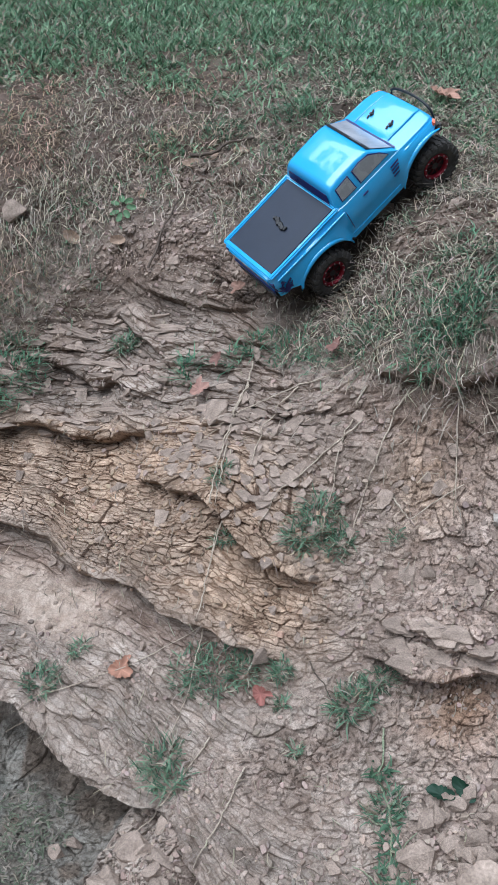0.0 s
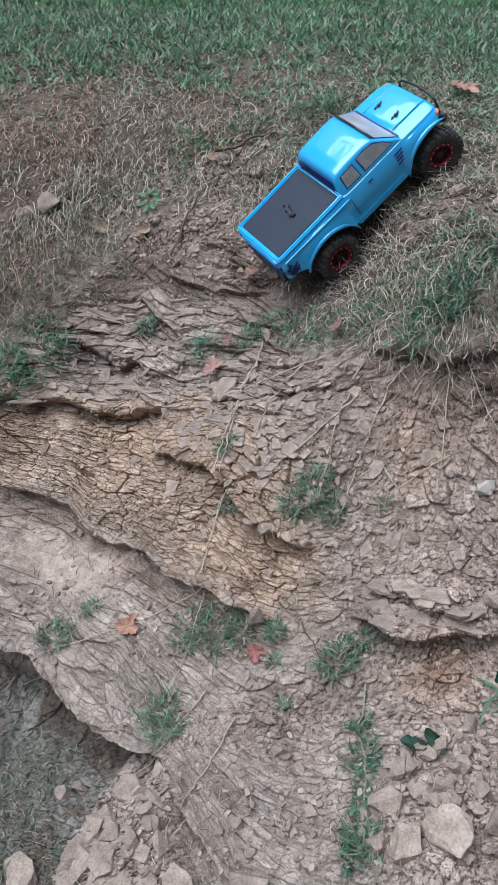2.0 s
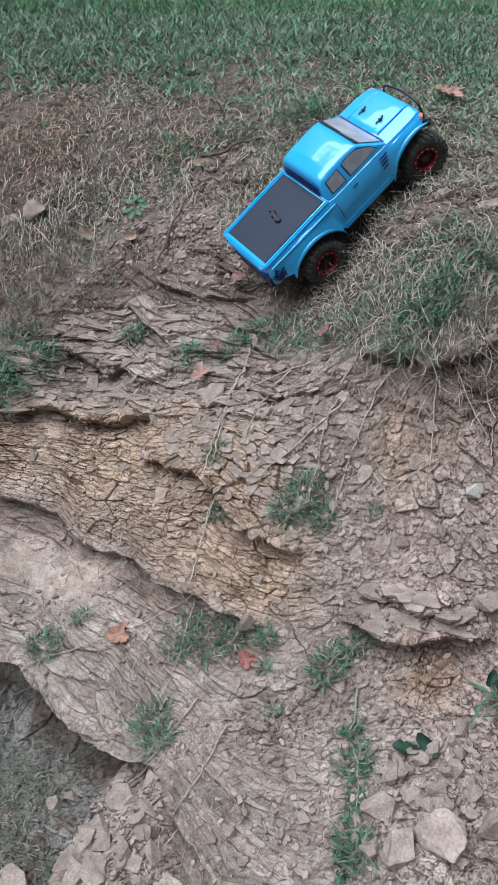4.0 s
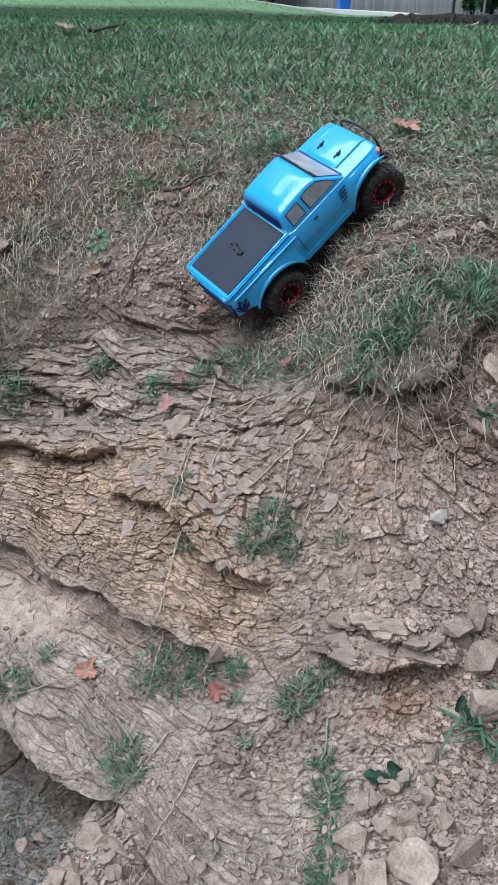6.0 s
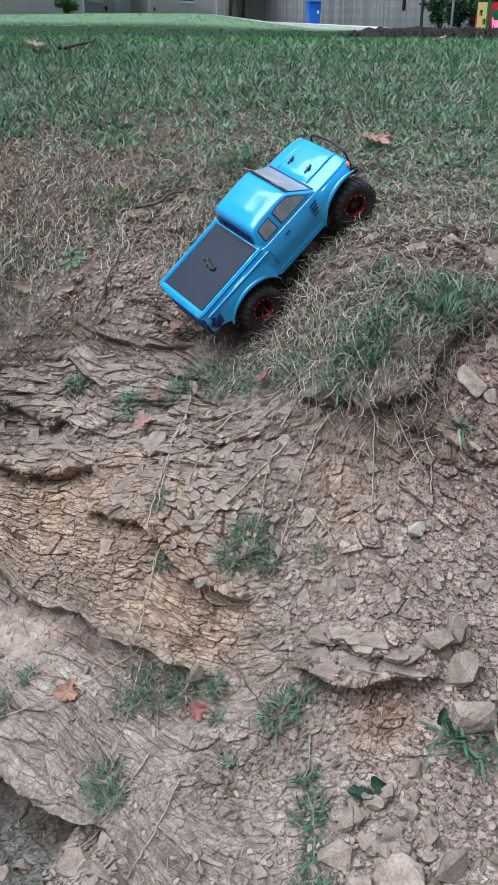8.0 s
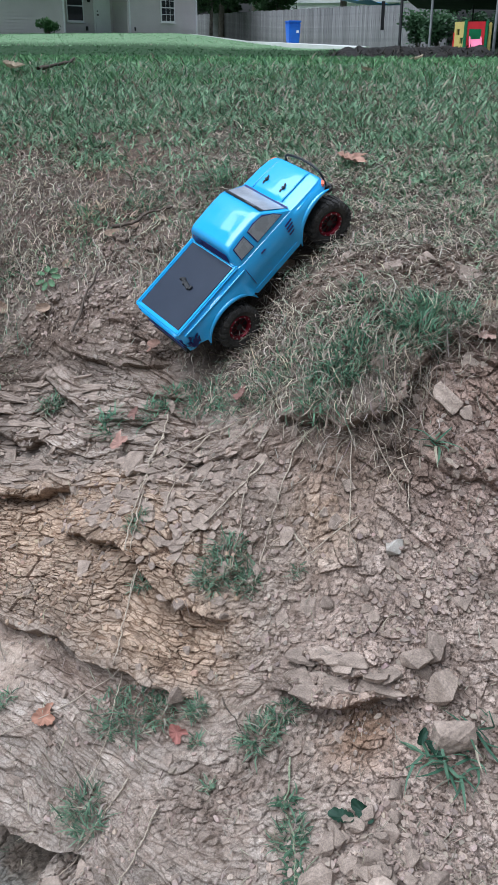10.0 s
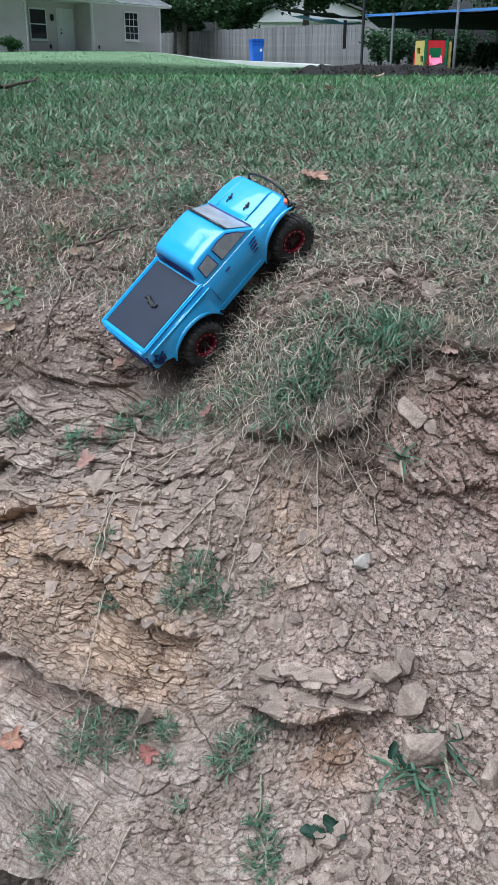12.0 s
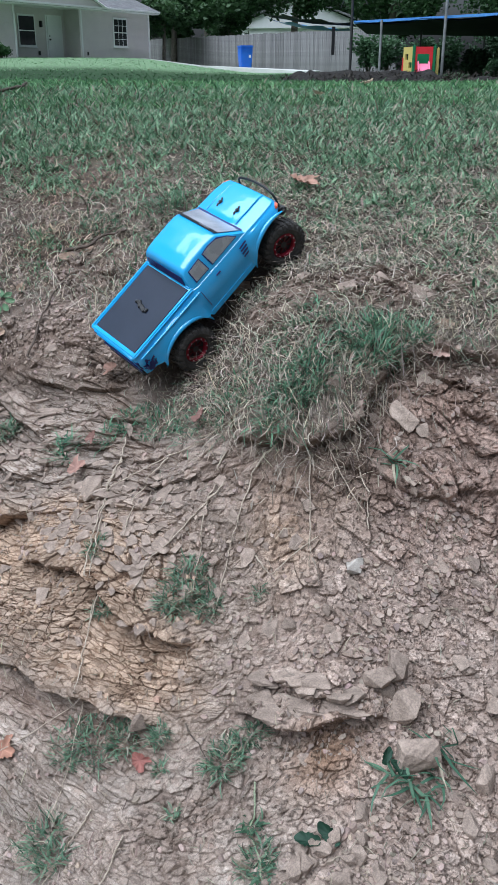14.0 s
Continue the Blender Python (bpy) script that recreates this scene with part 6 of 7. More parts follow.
HOUSE_U, HOUSE_N = Vector((-0.64, -0.77, 0)).normalized(), Vector((0.77, -0.64, 0)).normalized()
HOUSE_O = Vector((-1.2, 55.3, 2.08))
house_m = Matrix(((HOUSE_U.x, HOUSE_N.x, 0, HOUSE_O.x), (HOUSE_U.y, HOUSE_N.y, 0, HOUSE_O.y), (0, 0, 1, HOUSE_O.z), (0, 0, 0, 1)))
# in the house's own frame x runs along the front away from the fence, y out towards the lawn, z up
house = thing("house", house_m, "single-storey house with beige siding and grey roof", "house")
WALL_H, PORCH0, PORCH1, BACK, LONG = 2.56, 5.45, 9.9, -1.2, 18.0


def siding(x0, x1, y, top, along_y=False, y1=0.0):
    """Lapped boards: a stepped skin, solid behind."""
    bm = bmesh.new()
    rows = int(round(top / 0.145))
    for k in range(rows):
        z0, z1 = k * top / rows, (k + 1) * top / rows
        if along_y:
            q = [(x0 + 0.02, y, z0), (x0 + 0.02, y1, z0), (x0, y1, z1), (x0, y, z1)]
        else:
            q = [(x0, y + 0.02, z0), (x1, y + 0.02, z0), (x1, y, z1), (x0, y, z1)]
        bm.faces.new([bm.verts.new(p) for p in q])
        low = [(p[0], p[1], z0) for p in (q[0], q[1])] + [((p[0] - 0.02) if along_y else p[0], p[1] if along_y else p[1] - 0.02, z0) for p in (q[1], q[0])]
        bm.faces.new([bm.verts.new(p) for p in low])
    if along_y:
        bm_box(x0 - 0.09, (y + y1) / 2, top / 2, 0.16, abs(y1 - y), top, bm=bm)
    else:
        bm_box((x0 + x1) / 2, y - 0.09, top / 2, x1 - x0, 0.16, top, bm=bm)
    return bm


part("wall", siding(0.0, PORCH0, 0.0, WALL_H), M_SIDING, house)
part("wall", siding(PORCH0, PORCH1, BACK, WALL_H), M_SIDING, house)
part("wall", siding(PORCH1, LONG, 0.0, WALL_H), M_SIDING, house)
part("wall", siding(PORCH0, 0, BACK, WALL_H, True, 0.0), M_SIDING, house)
part("wall", bm_box(0.0 - 0.04, -4.5, WALL_H / 2, 0.12, 9.0, WALL_H), M_SIDING, house)
part("wall", bm_box(PORCH1 + 0.08, BACK / 2, WALL_H / 2, 0.12, -BACK, WALL_H), M_SIDING, house)
for x in (0.02, PORCH0 - 0.05, PORCH1 + 0.05):
    part("corner_board", bm_box(x, 0.03, WALL_H / 2, 0.11, 0.05, WALL_H, 0.01), M_TRIM, house)
part("porch_floor", bm_box((PORCH0 + PORCH1) / 2, BACK / 2 + 0.25, 0.05, PORCH1 - PORCH0, -BACK + 0.6, 0.12, 0.02), M_CONCRETE, house)
part("foundation", bm_box(LONG / 2, -4.4, -0.28, LONG, 8.9, 0.55), M_CONCRETE, house)
part("fascia", bm_box(LONG / 2 - 0.2, 0.47, WALL_H + 0.05, LONG + 0.5, 0.04, 0.17, 0.01), M_TRIM, house)
part("gutter", bm_box(LONG / 2 - 0.2, 0.53, WALL_H + 0.08, LONG + 0.5, 0.09, 0.10, 0.02), M_TRIM, house)
part("soffit", bm_box(LONG / 2 - 0.2, 0.22, WALL_H - 0.02, LONG + 0.5, 0.46, 0.03), M_TRIM, house)
part("porch_ceiling", bm_box((PORCH0 + PORCH1) / 2, BACK / 2, WALL_H + 0.01, PORCH1 - PORCH0, -BACK, 0.04), M_TRIM, house)
bm = bmesh.new()
prof = [(0.55, WALL_H + 0.10), (-4.5, WALL_H + 2.0), (-9.6, WALL_H + 0.10), (-9.6, WALL_H + 0.02), (-4.5, WALL_H + 1.9), (0.55, WALL_H + 0.02)]
ends = [[bm.verts.new((x, y, z)) for y, z in prof] for x in (-0.45, LONG + 0.4)]
for k in range(6):
    bm.faces.new((ends[0][k], ends[0][(k + 1) % 6], ends[1][(k + 1) % 6], ends[1][k]))
bm.faces.new(ends[0])
bm.faces.new(ends[1][::-1])
bmesh.ops.recalc_face_normals(bm, faces=bm.faces)
part("roof", bm, M_ROOF, house, "grey shingle roof")
# the gable over the porch and the wing
gx0, gx1, gz = 4.2, 13.0, 1.9
gm = (gx0 + gx1) / 2
bm = bmesh.new()
tri = [(gx0, WALL_H + 0.12), (gx1, WALL_H + 0.12), (gm, WALL_H + gz)]
a = [bm.verts.new((x, 0.50, z)) for x, z in tri]
b = [bm.verts.new((x, -3.6, z)) for x, z in tri]
bm.faces.new(a)
bm.faces.new(b[::-1])
for k in range(3):
    bm.faces.new((a[k], a[(k + 1) % 3], b[(k + 1) % 3], b[k]))
bmesh.ops.recalc_face_normals(bm, faces=bm.faces)
part("gable", bm, M_SIDING, house)
for s, x in ((1, gx0), (-1, gx1)):
    bm = bmesh.new()
    q = [Vector((x - s * 0.15, 0.62, WALL_H + 0.06)), Vector((gm, 0.62, WALL_H + gz + 0.07)), Vector((gm, -3.7, WALL_H + gz + 0.07)), Vector((x - s * 0.15, -3.7, WALL_H + 0.06))]
    lo = [bm.verts.new(p) for p in q]
    hi = [bm.verts.new(p + Vector((0, 0, 0.09))) for p in q]
    for k in range(4):
        bm.faces.new((lo[k], lo[(k + 1) % 4], hi[(k + 1) % 4], hi[k]))
    bm.faces.new(lo[::-1])
    bm.faces.new(hi)
    bmesh.ops.recalc_face_normals(bm, faces=bm.faces)
    part("gable_roof", bm, M_ROOF, house)
    part("bargeboard", bm_rod((x - s * 0.15, 0.64, WALL_H + 0.08), (gm, 0.64, WALL_H + gz + 0.09), 0.075, 4), M_TRIM, house)


def window_unit(cx, y, cz, w, h, rows, cols):
    win = part("window", bm_box(cx, y + 0.025, cz, w + 0.14, 0.05, h + 0.14, 0.012), M_TRIM, house, "white double-hung window with dark panes")
    part("window_sill", bm_box(cx, y + 0.05, cz - h / 2 - 0.07, w + 0.2, 0.10, 0.05, 0.01), M_TRIM, win)
    for half in (-1, 1):
        zc = cz + half * h / 4
        part("pane", bm_box(cx, y + 0.05, zc, w, 0.012, h / 2 - 0.05), M_GLASS, win)
        for k in range(1, cols):
            part("glazing_bar", bm_box(cx - w / 2 + w * k / cols, y + 0.06, zc, 0.022, 0.014, h / 2 - 0.05), M_TRIM, win)
        for k in range(1, rows):
            part("glazing_bar", bm_box(cx, y + 0.0605, zc - h / 4 + h / 2 * k / rows, w, 0.014, 0.022), M_TRIM, win)


window_unit(2.45, 0.02, 1.52, 0.98, 1.36, 2, 3)
window_unit(8.15, BACK + 0.02, 1.46, 1.02, 1.40, 1, 1)
door = part("door", bm_box(6.25, BACK + 0.05, 1.16, 0.98, 0.05, 2.02, 0.01), M_DOOR, house, "white front door")
part("door_frame", bm_box(6.25, BACK + 0.028, 1.18, 1.20, 0.03, 2.16, 0.01), M_TRIM, house)
part("door_knob", bm_rod((6.62, BACK + 0.07, 1.08), (6.62, BACK + 0.14, 1.08), 0.04, 10), M_BLACK, door)
part("door_lock", bm_rod((6.62, BACK + 0.07, 1.25), (6.62, BACK + 0.10, 1.25), 0.035, 10), M_BLACK, door)
part("porch_lamp", bm_box(7.2, BACK + 0.10, 1.80, 0.13, 0.14, 0.30, 0.02), M_BLACK, house, "black porch lantern")
part("electric_box", bm_box(7.4, BACK + 0.06, 0.42, 0.14, 0.06, 0.20, 0.01), M_BLACK, house)
part("electric_box", bm_box(5.02, 0.03, 0.42, 0.10, 0.05, 0.18, 0.01), M_BLACK, house)
part("downpipe", bm_box(PORCH0 + 0.10, 0.05, WALL_H / 2, 0.08, 0.07, WALL_H, 0.01), M_SIDING, house)


def tilted_slab(name, corners, thick, material, label):
    bm = bmesh.new()
    hi = [bm.verts.new(c) for c in corners]
    lo = [bm.verts.new(Vector(c) - Vector((0, 0, thick))) for c in corners]
    for k in range(4):
        bm.faces.new((lo[k], lo[(k + 1) % 4], hi[(k + 1) % 4], hi[k]))
    bm.faces.new(hi)
    bm.faces.new(lo[::-1])
    bmesh.ops.recalc_face_normals(bm, faces=bm.faces)
    return tagged(part(name, bm, material), label, "driveway", kind="structure")


def gz_at(x, y, up=0.0):
    return (x, y, float(base_height(x, y)) + up)


tilted_slab("driveway", [gz_at(-1.6, 53.0, 0.05), gz_at(1.5, 47.2, 0.07), gz_at(3.3, 51.0, 0.10), gz_at(0.2, 57.5, 0.08)], 0.3, M_CONCRETE, "pale concrete driveway by the fence")
tilted_slab("driveway", [gz_at(1.5, 47.2, 0.07), gz_at(6.4, 43.6, 0.08), gz_at(7.4, 46.0, 0.10), gz_at(3.3, 51.0, 0.10)], 0.3, M_CONCRETE, "pale concrete driveway by the fence")

# fence of upright boards
fa, fb = Vector((-1.6, 64.0, 0)), Vector((10.6, 43.0, 0))
fence_dir = (fb - fa).normalized()
fence = thing("fence", Matrix.Translation(fa), "weathered grey wooden privacy fence of upright boards", "fence")
n_boards = int((fb - fa).length / 0.15)
frng = random.Random(8)
for k in range(n_boards):
    p = fa + fence_dir * (0.15 * k)
    z0 = float(base_height(p.x, p.y))
    top = 3.50 + 0.12 * (1 - k / n_boards) + frng.uniform(-0.03, 0.03)
    bm = bm_box(0, 0, (top - z0 + 0.1) / 2, 0.138, 0.02, top - z0 + 0.1)
    ob = part("board", bm, M_FENCE, fence)
    ob.matrix_basis = Matrix.Translation((p.x - fa.x, p.y - fa.y, z0 - 0.1)) @ pose(0, 0, 0, 0, frng.uniform(-0.5, 0.5), math.degrees(math.atan2(fence_dir.y, fence_dir.x)))
for k in range(0, n_boards, 16):
    p = fa + fence_dir * (0.15 * k) + Vector((0.05, 0.08, 0))
    z0 = float(base_height(p.x, p.y))
    part("post", bm_box(p.x - fa.x, p.y - fa.y, (z0 + 3.52) / 2, 0.09, 0.09, 3.60 - z0), M_FENCE, fence)

# wheeled bin
bin_z = gz_at(4.0, 50.2)[2]
wheelie = thing("wheeled_bin", pose(4.0, 50.2, bin_z + 0.08, 0, 0, 12) @ Matrix.Diagonal((1, 1, 1.12, 1)), "blue plastic wheeled bin beside the fence", "bin")
bm = bm_box(0, 0, 0.52, 0.66, 0.72, 0.94, 0.03)
for v in bm.verts:
    k = 0.80 + 0.20 * v.co.z
    v.co.x *= k
    v.co.y *= k
part("body", bm, M_BIN, wheelie)
part("lid", bm_box(0, 0, 1.04, 0.70, 0.78, 0.10, 0.035), M_BIN, wheelie)
part("handle", bm_rod((-0.25, 0.42, 0.98), (0.25, 0.42, 0.98), 0.02), M_BIN, wheelie)
part("grip_rim", bm_box(0, -0.36, 0.90, 0.60, 0.05, 0.08, 0.02), M_BIN, wheelie)
part("label_sticker", bm_box(0.16, -0.335, 0.62, 0.12, 0.01, 0.12), M_TRIM, wheelie)
for x in (-0.27, 0.27):
    part("wheel", bm_rod((x - 0.03, 0.3, 0.11), (x + 0.03, 0.3, 0.11), 0.11, 14), M_BLACK, wheelie)

# tarp shelter on poles
shelter = thing("tarp_shelter", pose(6.75, 34.7, 1.52), "black and blue tarp stretched over metal poles", "canopy")


def tarp(corners, sag, material, name, label, lift=0.0, n=14):
    c = [np.array(p) for p in corners]
    u, v = np.meshgrid(np.linspace(0, 1, n), np.linspace(0, 1, n))
    p = ((1 - u) * (1 - v))[..., None] * c[0] + (u * (1 - v))[..., None] * c[1] + (u * v)[..., None] * c[2] + ((1 - u) * v)[..., None] * c[3]
    p[..., 2] += lift - sag * 16 * u * (1 - u) * v * (1 - v) + 0.05 * fbm(u * 7, v * 7, 171, 3) - 0.10 * (np.abs(np.sin(u * 9.5)) * (1 - v) ** 6)
    i = np.arange(n * n).reshape(n, n)
    f = np.stack([i[:-1, :-1], i[:-1, 1:], i[1:, 1:], i[1:, :-1]], -1).reshape(-1, 4)
    part(name, mesh_from(name, p.reshape(-1, 3) - np.array((6.75, 34.7, 1.52)), f, material, flat=False), material, shelter, label)


tarp([(6.8, 34.6, 3.22), (13.5, 28.2, 3.36), (15.5, 34.0, 2.75), (7.8, 37.0, 2.95)], 0.10, M_TARP_BLACK, "tarp", "black tarp underside")
tarp([(6.76, 34.5, 3.27), (13.5, 28.1, 3.42), (15.5, 34.0, 2.84), (7.8, 37.1, 3.04)], 0.08, M_TARP_BLUE, "tarp_cover", "blue tarp upper side")
tarp([(3.5, 37.4, 3.78), (6.75, 34.7, 3.26), (7.2, 36.0, 3.18), (4.2, 38.6, 3.60)], 0.12, M_TARP_BLACK, "side_tarp", "black scalloped netting")
tarp([(3.9, 37.9, 3.56), (6.75, 35.3, 3.08), (7.2, 36.6, 3.05), (4.6, 39.0, 3.45)], 0.16, M_TARP_BLUE, "side_tarp", "pale blue sagging tarp")
for x, y, top, mt, r in ((6.75, 34.7, 5.0, M_DARK_POLE, 0.05), (7.6, 33.5, 3.28, M_POLE, 0.045), (9.42, 31.8, 5.0, M_POLE, 0.05), (6.95, 35.6, 3.2, M_DARK_POLE, 0.03), (9.35, 34.6, 3.0, M_DARK_POLE, 0.03), (12.0, 35.3, 3.0, M_POLE, 0.04), (13.5, 28.2, 3.5, M_POLE, 0.045), (11.4, 30.1, 3.4, M_POLE, 0.04)):
    z0 = float(base_height(x, y)) - 0.1
    part("pole", bm_rod((x - 6.75, y - 34.7, z0 - 1.52), (x - 6.75, y - 34.7, top - 1.52), r, 10), mt, shelter)
for k in range(8):
    q0, q1 = Vector((0.05, -0.1, 1.74)).lerp(Vector((6.75, -6.5, 1.86)), k / 8), Vector((0.05, -0.1, 1.74)).lerp(Vector((6.75, -6.5, 1.86)), (k + 1) / 8)
    part("tarp_edge", slope_patch([q0 + Vector((0, -0.06, 0.03)), q1 + Vector((0, -0.06, 0.03)), q1 + Vector((0, -0.08, -0.05)), q0 + Vector((0, -0.08, -0.06))], 0.01, 0.01), M_TARP_BLUE, shelter)
part("strap", bm_box(-0.65, 0.1, 1.12, 0.12, 0.03, 0.95), M_TARP_BLACK, shelter, "black strap hanging down")
for a, b in (((0, 0, 3.2), (-0.4, 0.2, 2.2)), ((0, 0, 3.2), (0.5, -0.3, 2.3))):
    part("guy_rope", bm_rod(a, b, 0.015, 5), M_DARK_POLE, shelter)

# toy climbing cube with a slide
toy = thing("toy_climber", pose(8.45, 31.5, gz_at(8.45, 31.5)[2], 0, 0, -10) @ Matrix.Scale(1.0, 4), "red, yellow and green plastic climbing cube with pink slide", "toy")


def holed_panel(w, h, t, holes):
    """A slab with square holes: strips round them."""
    bm = bmesh.new()
    xs = sorted({-w / 2, w / 2, *[v for a in holes for v in (a[0], a[1])]})
    zs = sorted({0.0, h, *[v for a in holes for v in (a[2], a[3])]})
    for x0, x1 in zip(xs[:-1], xs[1:]):
        for z0, z1 in zip(zs[:-1], zs[1:]):
            mx_, mz = (x0 + x1) / 2, (z0 + z1) / 2
            if not any(a[0] < mx_ < a[1] and a[2] < mz < a[3] for a in holes):
                bm_box(mx_, 0, mz, x1 - x0, t, z1 - z0, bm=bm)
    return bm


part("front_panel", holed_panel(0.62, 1.02, 0.07, [(-0.2, 0.2, 0.45, 0.8)]), M_RED, toy, "red panel with opening").location = (0.18, -0.28, 0.0)
part("side_panel", holed_panel(0.55, 1.02, 0.07, [(-0.16, 0.0, 0.1, 0.28), (0.04, 0.2, 0.36, 0.54), (-0.16, 0.0, 0.62, 0.8)]), M_YELLOW, toy, "tan-yellow panel with square holes").matrix_basis = pose(-0.28, -0.08, 0, 0, 0, -56)
part("side_panel", holed_panel(0.6, 1.0, 0.07, [(-0.1, 0.12, 0.3, 0.55)]), M_GREEN_TOY, toy).matrix_basis = pose(0.55, 0.0, 0, 0, 0, 80)
part("corner_post", bm_box(-0.14, -0.33, 0.54, 0.10, 0.10, 1.08, 0.03), M_GREEN_TOY, toy)
part("corner_post", bm_box(0.55, -0.33, 0.54, 0.08, 0.08, 1.08, 0.03), M_GREEN_TOY, toy)
part("corner_post", bm_box(0.67, -0.2, 0.50, 0.10, 0.08, 1.0, 0.03), M_YELLOW, toy)
part("back_panel", bm_box(0.1, 0.35, 0.5, 0.7, 0.06, 1.0, 0.02), M_GREEN_TOY, toy)
part("red_post", bm_box(-0.46, 0.16, 0.35, 0.06, 0.10, 0.7, 0.02), M_RED, toy)
slide = part("slide", bm_box(0.20, -0.62, 0.26, 0.34, 0.85, 0.05, 0.015, 2, None, Matrix.Rotation(radians(32), 4, "X")), M_PINK, toy, "pink slide")
for x in (0.02, 0.38):
    part("slide_rim", bm_box(x, -0.62, 0.31, 0.05, 0.87, 0.12, 0.015, 2, None, Matrix.Rotation(radians(32), 4, "X")), M_PINK, slide)


# heap of earth and brush
def heap(name, x0, y0, x1, y1, high, wide, seed, label):
    n_u, n_v = 70, 26
    u, v = np.meshgrid(np.linspace(-0.06, 1.06, n_u), np.linspace(-1, 1, n_v))
    d = np.array([x1 - x0, y1 - y0])
    nrm = np.array([-d[1], d[0]]) / np.linalg.norm(d)
    x = x0 + u * d[0] + v * wide * nrm[0]
    y = y0 + u * d[1] + v * wide * nrm[1]
    shape = smooth(1.0, 0.2, np.abs(v)) * smooth(-0.06, 0.12, u) * smooth(1.06, 0.85, u)
    z = base_height(x, y) - 0.08 + high * shape * (0.7 + 1.2 * fbm(u * 6 + seed, v * 2, 181, 4)) + 0.16 * shape * fbm(x * 5, y * 5, 183, 3)
    i = np.arange(n_u * n_v).reshape(n_v, n_u)
    f = np.stack([i[:-1, :-1], i[:-1, 1:], i[1:, 1:], i[1:, :-1]], -1).reshape(-1, 4)
    ob = new(name, mesh_from(name, np.stack([x, y, z], -1).reshape(-1, 3), f, M_DARK_EARTH, flat=True))
    return tagged(ob, label, "earth heap", kind="structure")


heap("earth_heap", 3.9, 30.6, 8.4, 27.4, 0.46, 0.9, 1.0, "low heap of dark earth on the lawn")
heap("earth_heap", 8.6, 28.2, 15.0, 23.5, 0.26, 1.3, 4.0, "low heap of dark earth on the lawn")


# brushwood on the heap
rb = np.random.RandomState(91)
n = 3200
u = rb.rand(n)
bx, by = 3.8 + 4.9 * u + rb.normal(0, 0.35, n), 30.7 - 3.4 * u + rb.normal(0, 0.35, n)
far_end = rb.rand(n) < 0.45
bx[far_end] += 4.6 * rb.rand(int(far_end.sum()))
by[far_end] -= 2.6 * rb.rand(int(far_end.sum()))
bp = np.stack([bx, by, base_height(bx, by) + rb.uniform(0.0, 0.28, n) * np.sin(np.pi * np.clip(u, 0.1, 0.9))], -1)
brush = new("brushwood", blades("brushwood", bp, rb.uniform(0, 2 * np.pi, n), rb.uniform(-0.2, 0.9, n), rb.uniform(-0.5, 1.2, n), rb.uniform(0.08, 0.24, n), rb.uniform(0.02, 0.05, n), np.array((0.022, 0.018, 0.014)) * rb.uniform(0.4, 2.6, (n, 1)), M_STRAW))
tagged(brush, "dark cut brush and twigs heaped on earth", "brushwood", kind="stuff")


# ---- trees and shrubs ----
def leaf_cloud(name, centres, radii, count, size, dark, light, seed, squash=0.8):
    """Many small leaves in clumps, thinner inside, with gaps."""
    r = np.random.RandomState(seed)
    k = r.randint(0, len(centres), count)
    d = r.normal(0, 1, (count, 3))
    d /= np.linalg.norm(d, axis=1)[:, None]
    rad = np.array(radii)[k] * (0.55 + 0.5 * r.rand(count)) * (1 + 0.25 * r.normal(0, 1, count) * 0.5)
    p = np.array(centres)[k] + d * rad[:, None] * np.array((1, 1, squash))
    a = r.normal(0, 1, (count, 3))
    a[:, 2] *= 0.5
    a /= np.linalg.norm(a, axis=1)[:, None]
    b = np.cross(a, r.normal(0, 1, (count, 3)))
    b /= np.linalg.norm(b, axis=1)[:, None] + 1e-9
    s = size * r.uniform(0.6, 1.4, count)
    a, b = a * s[:, None], b * (s * 0.55)[:, None]
    v = np.stack([p - a, p + b, p + a, p - b], 1).reshape(-1, 3)
    f = np.arange(count * 4).reshape(-1, 4)
    # random tint, with light from above painted in: clump tops lighter, undersides darker
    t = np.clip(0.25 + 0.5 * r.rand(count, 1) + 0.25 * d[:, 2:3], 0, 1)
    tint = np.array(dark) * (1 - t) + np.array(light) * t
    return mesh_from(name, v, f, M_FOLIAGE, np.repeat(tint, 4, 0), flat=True)


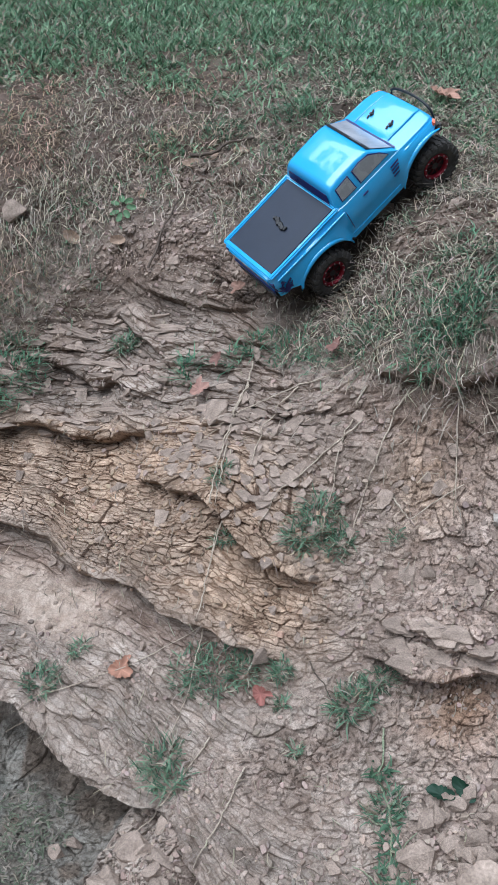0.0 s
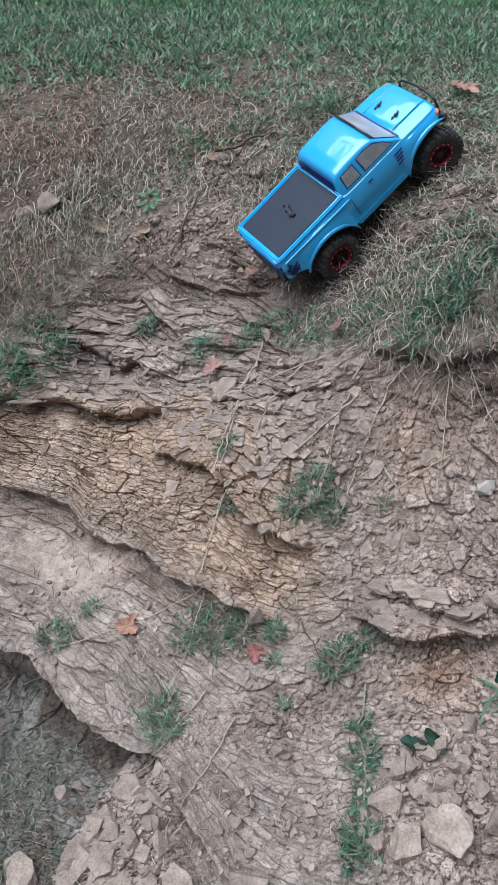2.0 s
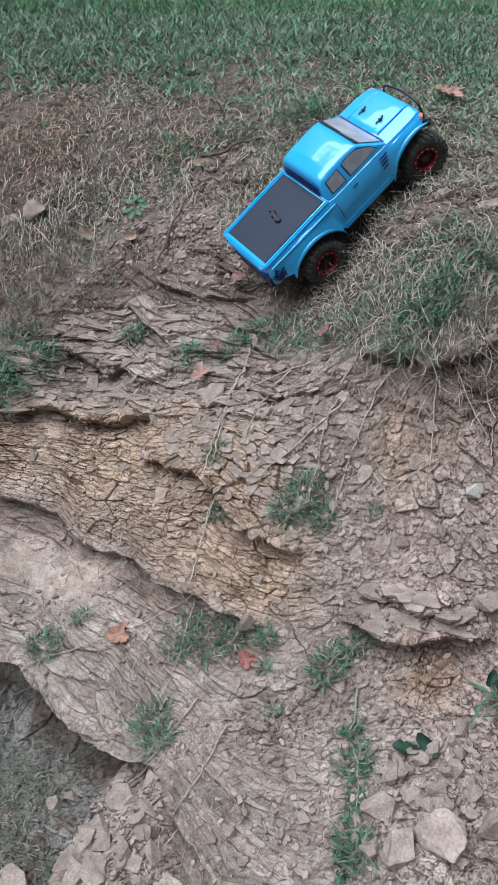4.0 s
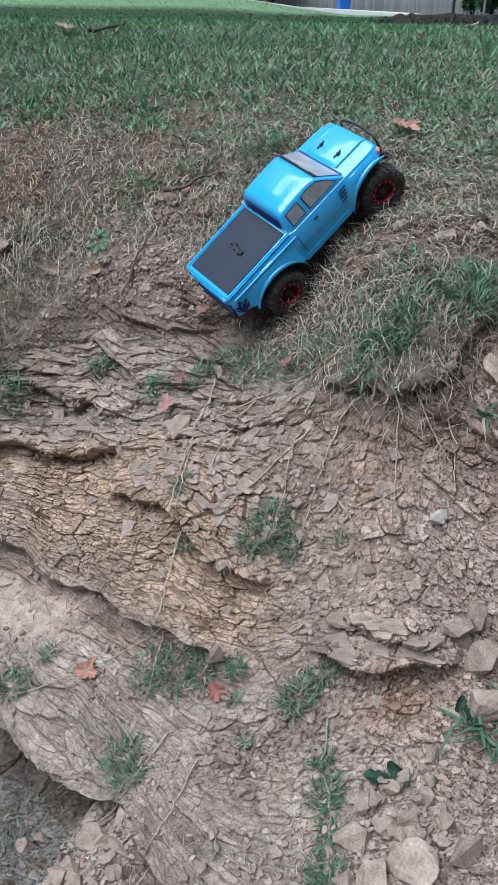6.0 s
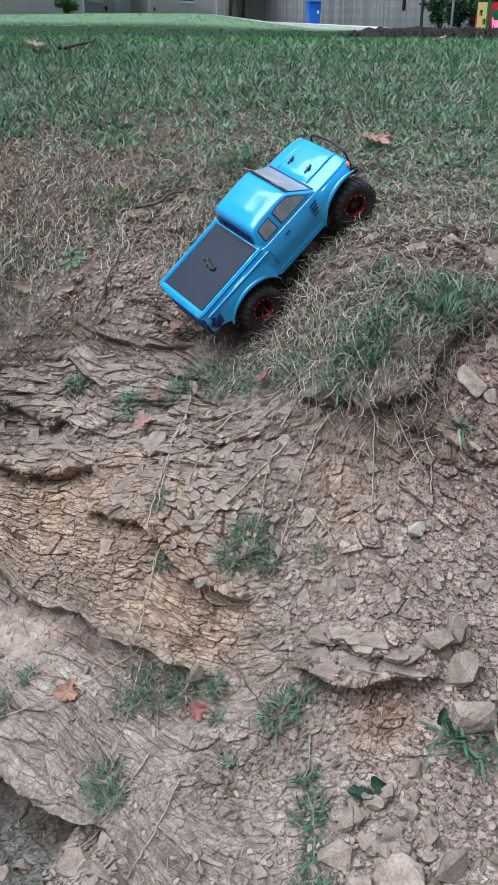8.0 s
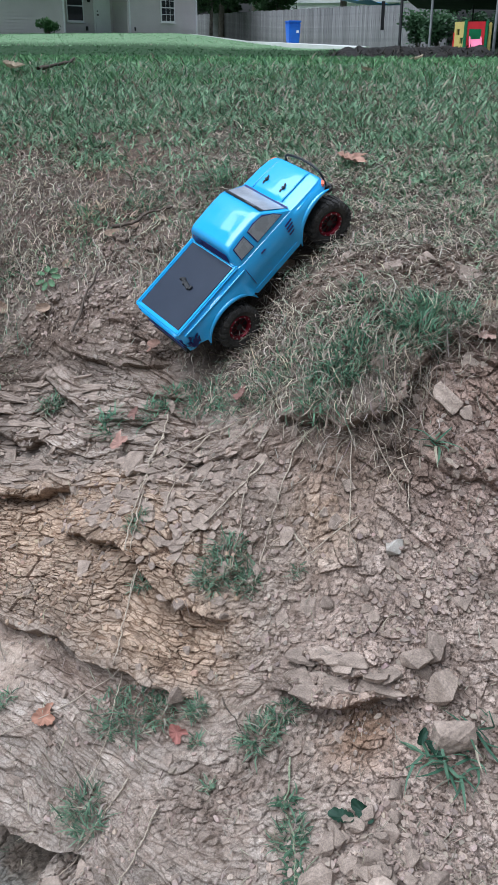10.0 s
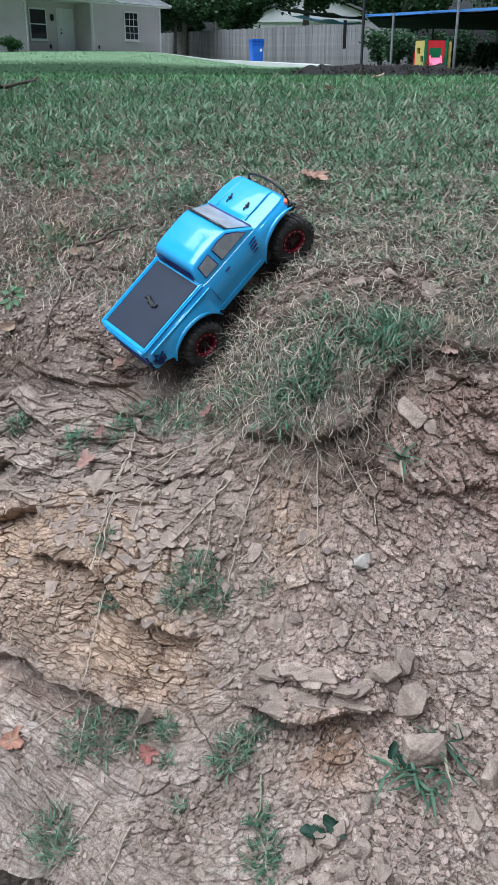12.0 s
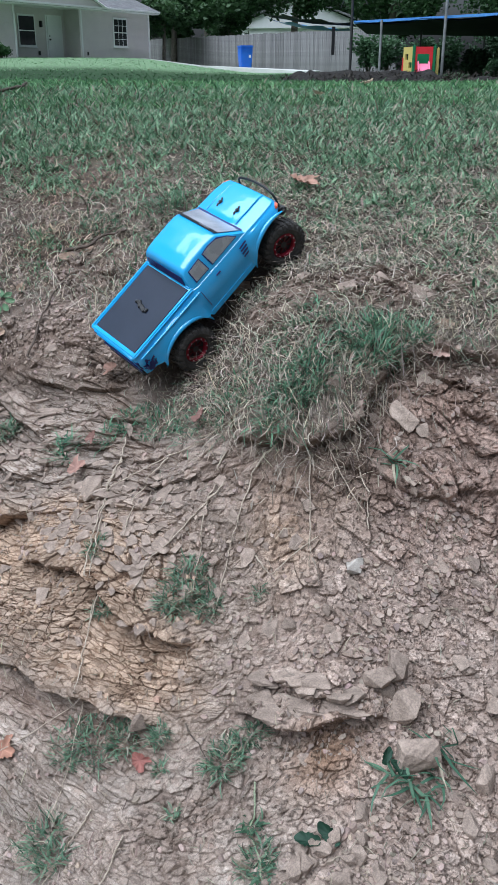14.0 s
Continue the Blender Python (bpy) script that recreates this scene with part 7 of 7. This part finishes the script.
def tree(x, y, height_m, crown_low, spread, seed, lean=(0, 0), leaves=9000, trunk_r=0.2, label="leafy dark green tree behind the fence", leaf=0.16, dark=(0.012, 0.035, 0.012), light=(0.075, 0.145, 0.055)):
    r = np.random.RandomState(seed)
    z0 = float(base_height(x, y))
    t = thing("tree", pose(x, y, z0), label, "tree")
    hh = np.linspace(0, 1, 10)
    px = lean[0] * hh + 0.15 * fbm(hh * 3 + seed, hh * 0, 191, 2)
    py = lean[1] * hh + 0.15 * fbm(hh * 3 - seed, hh * 0 + 5, 193, 2)
    pz = hh * height_m * 0.85 - 0.1
    v, f = tube(np.stack([px, py, pz], -1), trunk_r * (1 - 0.75 * hh), 9)
    part("trunk", mesh_from("trunk", v, f, M_BARK, flat=False), M_BARK, t)
    centres, radii = [], []
    for k in range(11):
        h = r.uniform(crown_low / height_m, 0.8)
        a = r.uniform(0, 2 * np.pi)
        reach = spread * r.uniform(0.45, 1.0) * (1.1 - 0.6 * h)
        s = np.array([np.interp(h * 0.85, hh, px), np.interp(h * 0.85, hh, py), h * height_m * 0.8])
        e = s + np.array([np.cos(a) * reach, np.sin(a) * reach, r.uniform(-0.05, 0.3) * reach])
        m = (s + e) / 2 + np.array([0, 0, 0.1 * reach])
        v, f = tube([s, (s + m) / 2, m, (m + e) / 2, e], trunk_r * 0.35 * np.linspace(1, 0.3, 5), 6)
        part("limb", mesh_from("limb", v, f, M_BARK, flat=False), M_BARK, t)
        for q in (0.55, 0.85, 1.05):
            centres.append(s + (e - s) * q + r.normal(0, 0.25, 3) * spread * 0.3)
            radii.append(spread * r.uniform(0.20, 0.36))
    centres.append(np.array([px[-1], py[-1], height_m * 0.9]))
    radii.append(spread * 0.35)
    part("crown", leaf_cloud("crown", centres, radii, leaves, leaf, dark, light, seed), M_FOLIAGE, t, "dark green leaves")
    return t


tree(0.2, 60.5, 9.0, 1.9, 3.0, 3, (0.3, 0), 12000, 0.22, "leafy tree with low branches beside the house")
tree(-0.4, 57.6, 5.5, 2.4, 1.9, 5, (0.2, 0), 7000, 0.12, "young leafy tree beside the house corner", 0.13)
tree(4.6, 62.5, 12.0, 3.2, 3.6, 7, (-2.2, 0.5), 11000, 0.26)
tree(8.2, 64.0, 13.0, 4.4, 3.6, 11, (0.6, 0), 9000, 0.28)
tree(-4.0, 70.0, 15.0, 4.0, 5.5, 13, (0, 0), 12000, 0.35)
tree(14.0, 60.0, 13.0, 2.6, 4.6, 17, (0.5, 0), 12000, 0.3)
tree(20.0, 56.0, 14.0, 2.0, 5.0, 19, (0, 0), 12000, 0.3)
tree(3.0, 76.0, 17.0, 3.0, 6.0, 23, (0, 0), 12000, 0.4)
tree(11.0, 78.0, 17.0, 2.5, 6.0, 29, (0, 0), 12000, 0.4)
tree(-14.0, 74.0, 16.0, 4.0, 6.0, 31, (0, 0), 10000, 0.4)
tree(-24.0, 66.0, 16.0, 3.0, 6.0, 37, (0, 0), 10000, 0.4)
tree(27.0, 66.0, 16.0, 2.0, 6.5, 41, (0, 0), 10000, 0.4)

# a tree at the edge of the lawn, outside the view, that the truck's paint mirrors
tree(-6.6, 4.6, 9.0, 3.6, 2.9, 71, (0.9, -0.6), 9000, 0.2, "leafy tree on the lawn beside the bank", 0.11)


def shrub(x, y, w, h, seed, count=3500, leaf=0.07, label="dense green shrub under the tarp shelter", dark=(0.008, 0.024, 0.010), light=(0.042, 0.088, 0.037)):
    r = np.random.RandomState(seed)
    s = thing("shrub", pose(x, y, float(base_height(x, y))), label, "shrub")
    centres, radii = [], []
    for k in range(9):
        a, d = r.uniform(0, 2 * np.pi), w * 0.42 * r.rand()
        z = h * r.uniform(0.2, 0.75)
        c = np.array([d * np.cos(a), d * np.sin(a), z])
        v, f = tube([(0.1 * c[0], 0.1 * c[1], -0.05), (0.5 * c[0], 0.5 * c[1], z * 0.6), tuple(c)], [0.03, 0.02, 0.008], 5)
        part("stem", mesh_from("stem", v, f, M_BARK, flat=False), M_BARK, s)
        centres.append(c)
        radii.append(min(w, h) * r.uniform(0.22, 0.38))
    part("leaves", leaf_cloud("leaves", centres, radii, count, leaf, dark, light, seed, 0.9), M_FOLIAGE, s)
    return s


shrub(9.5, 40.5, 1.7, 2.0, 51, 2600, 0.08, light=(0.10, 0.19, 0.09))
shrub(9.0, 42.0, 1.3, 1.9, 53, 2000, 0.08, light=(0.10, 0.19, 0.09))
shrub(11.0, 38.5, 2.4, 1.6, 55)
shrub(13.0, 36.5, 3.0, 1.7, 57)
shrub(11.2, 33.5, 1.9, 1.1, 59, 3000, 0.06, "dark leafy shrub beside the toy climber")
shrub(12.4, 31.5, 2.2, 1.1, 61, 3000, 0.06, "dark leafy shrub beside the toy climber")
shrub(10.9, 30.6, 1.4, 0.7, 63, 1800, 0.05, "dark leafy shrub beside the toy climber")
shrub(16.0, 36.0, 4.0, 2.6, 65, 4500, 0.09)
shrub(-7.9, 44.8, 0.9, 0.75, 67, 1800, 0.05, "small rounded green shrub before the house", (0.02, 0.06, 0.02), (0.07, 0.15, 0.05))

# the white house beyond the fence
other = thing("house", pose(10.5, 74.0, 1.65, 0, 0, -14), "pale neighbouring house behind the fence", "house")
part("wall", bm_box(0, 0, 1.5, 10.0, 7.0, 3.0), M_TRIM, other)
bm = bmesh.new()
prof = [(-5.3, 3.0), (5.3, 3.0), (0.0, 5.0)]
a = [bm.verts.new((x, -3.7, z)) for x, z in prof]
b = [bm.verts.new((x, 3.7, z)) for x, z in prof]
bm.faces.new(a)
bm.faces.new(b[::-1])
for k in range(3):
    bm.faces.new((a[k], a[(k + 1) % 3], b[(k + 1) % 3], b[k]))
bmesh.ops.recalc_face_normals(bm, faces=bm.faces)
part("gable", bm, M_TRIM, other)
for s in (-1, 1):
    part("roof", bm_box(s * 2.75, 0, 4.12, 5.9, 8.0, 0.14, 0.02, 1, None, Matrix.Rotation(s * math.atan2(2.0, 5.3), 4, "Y")), M_ROOF, other)
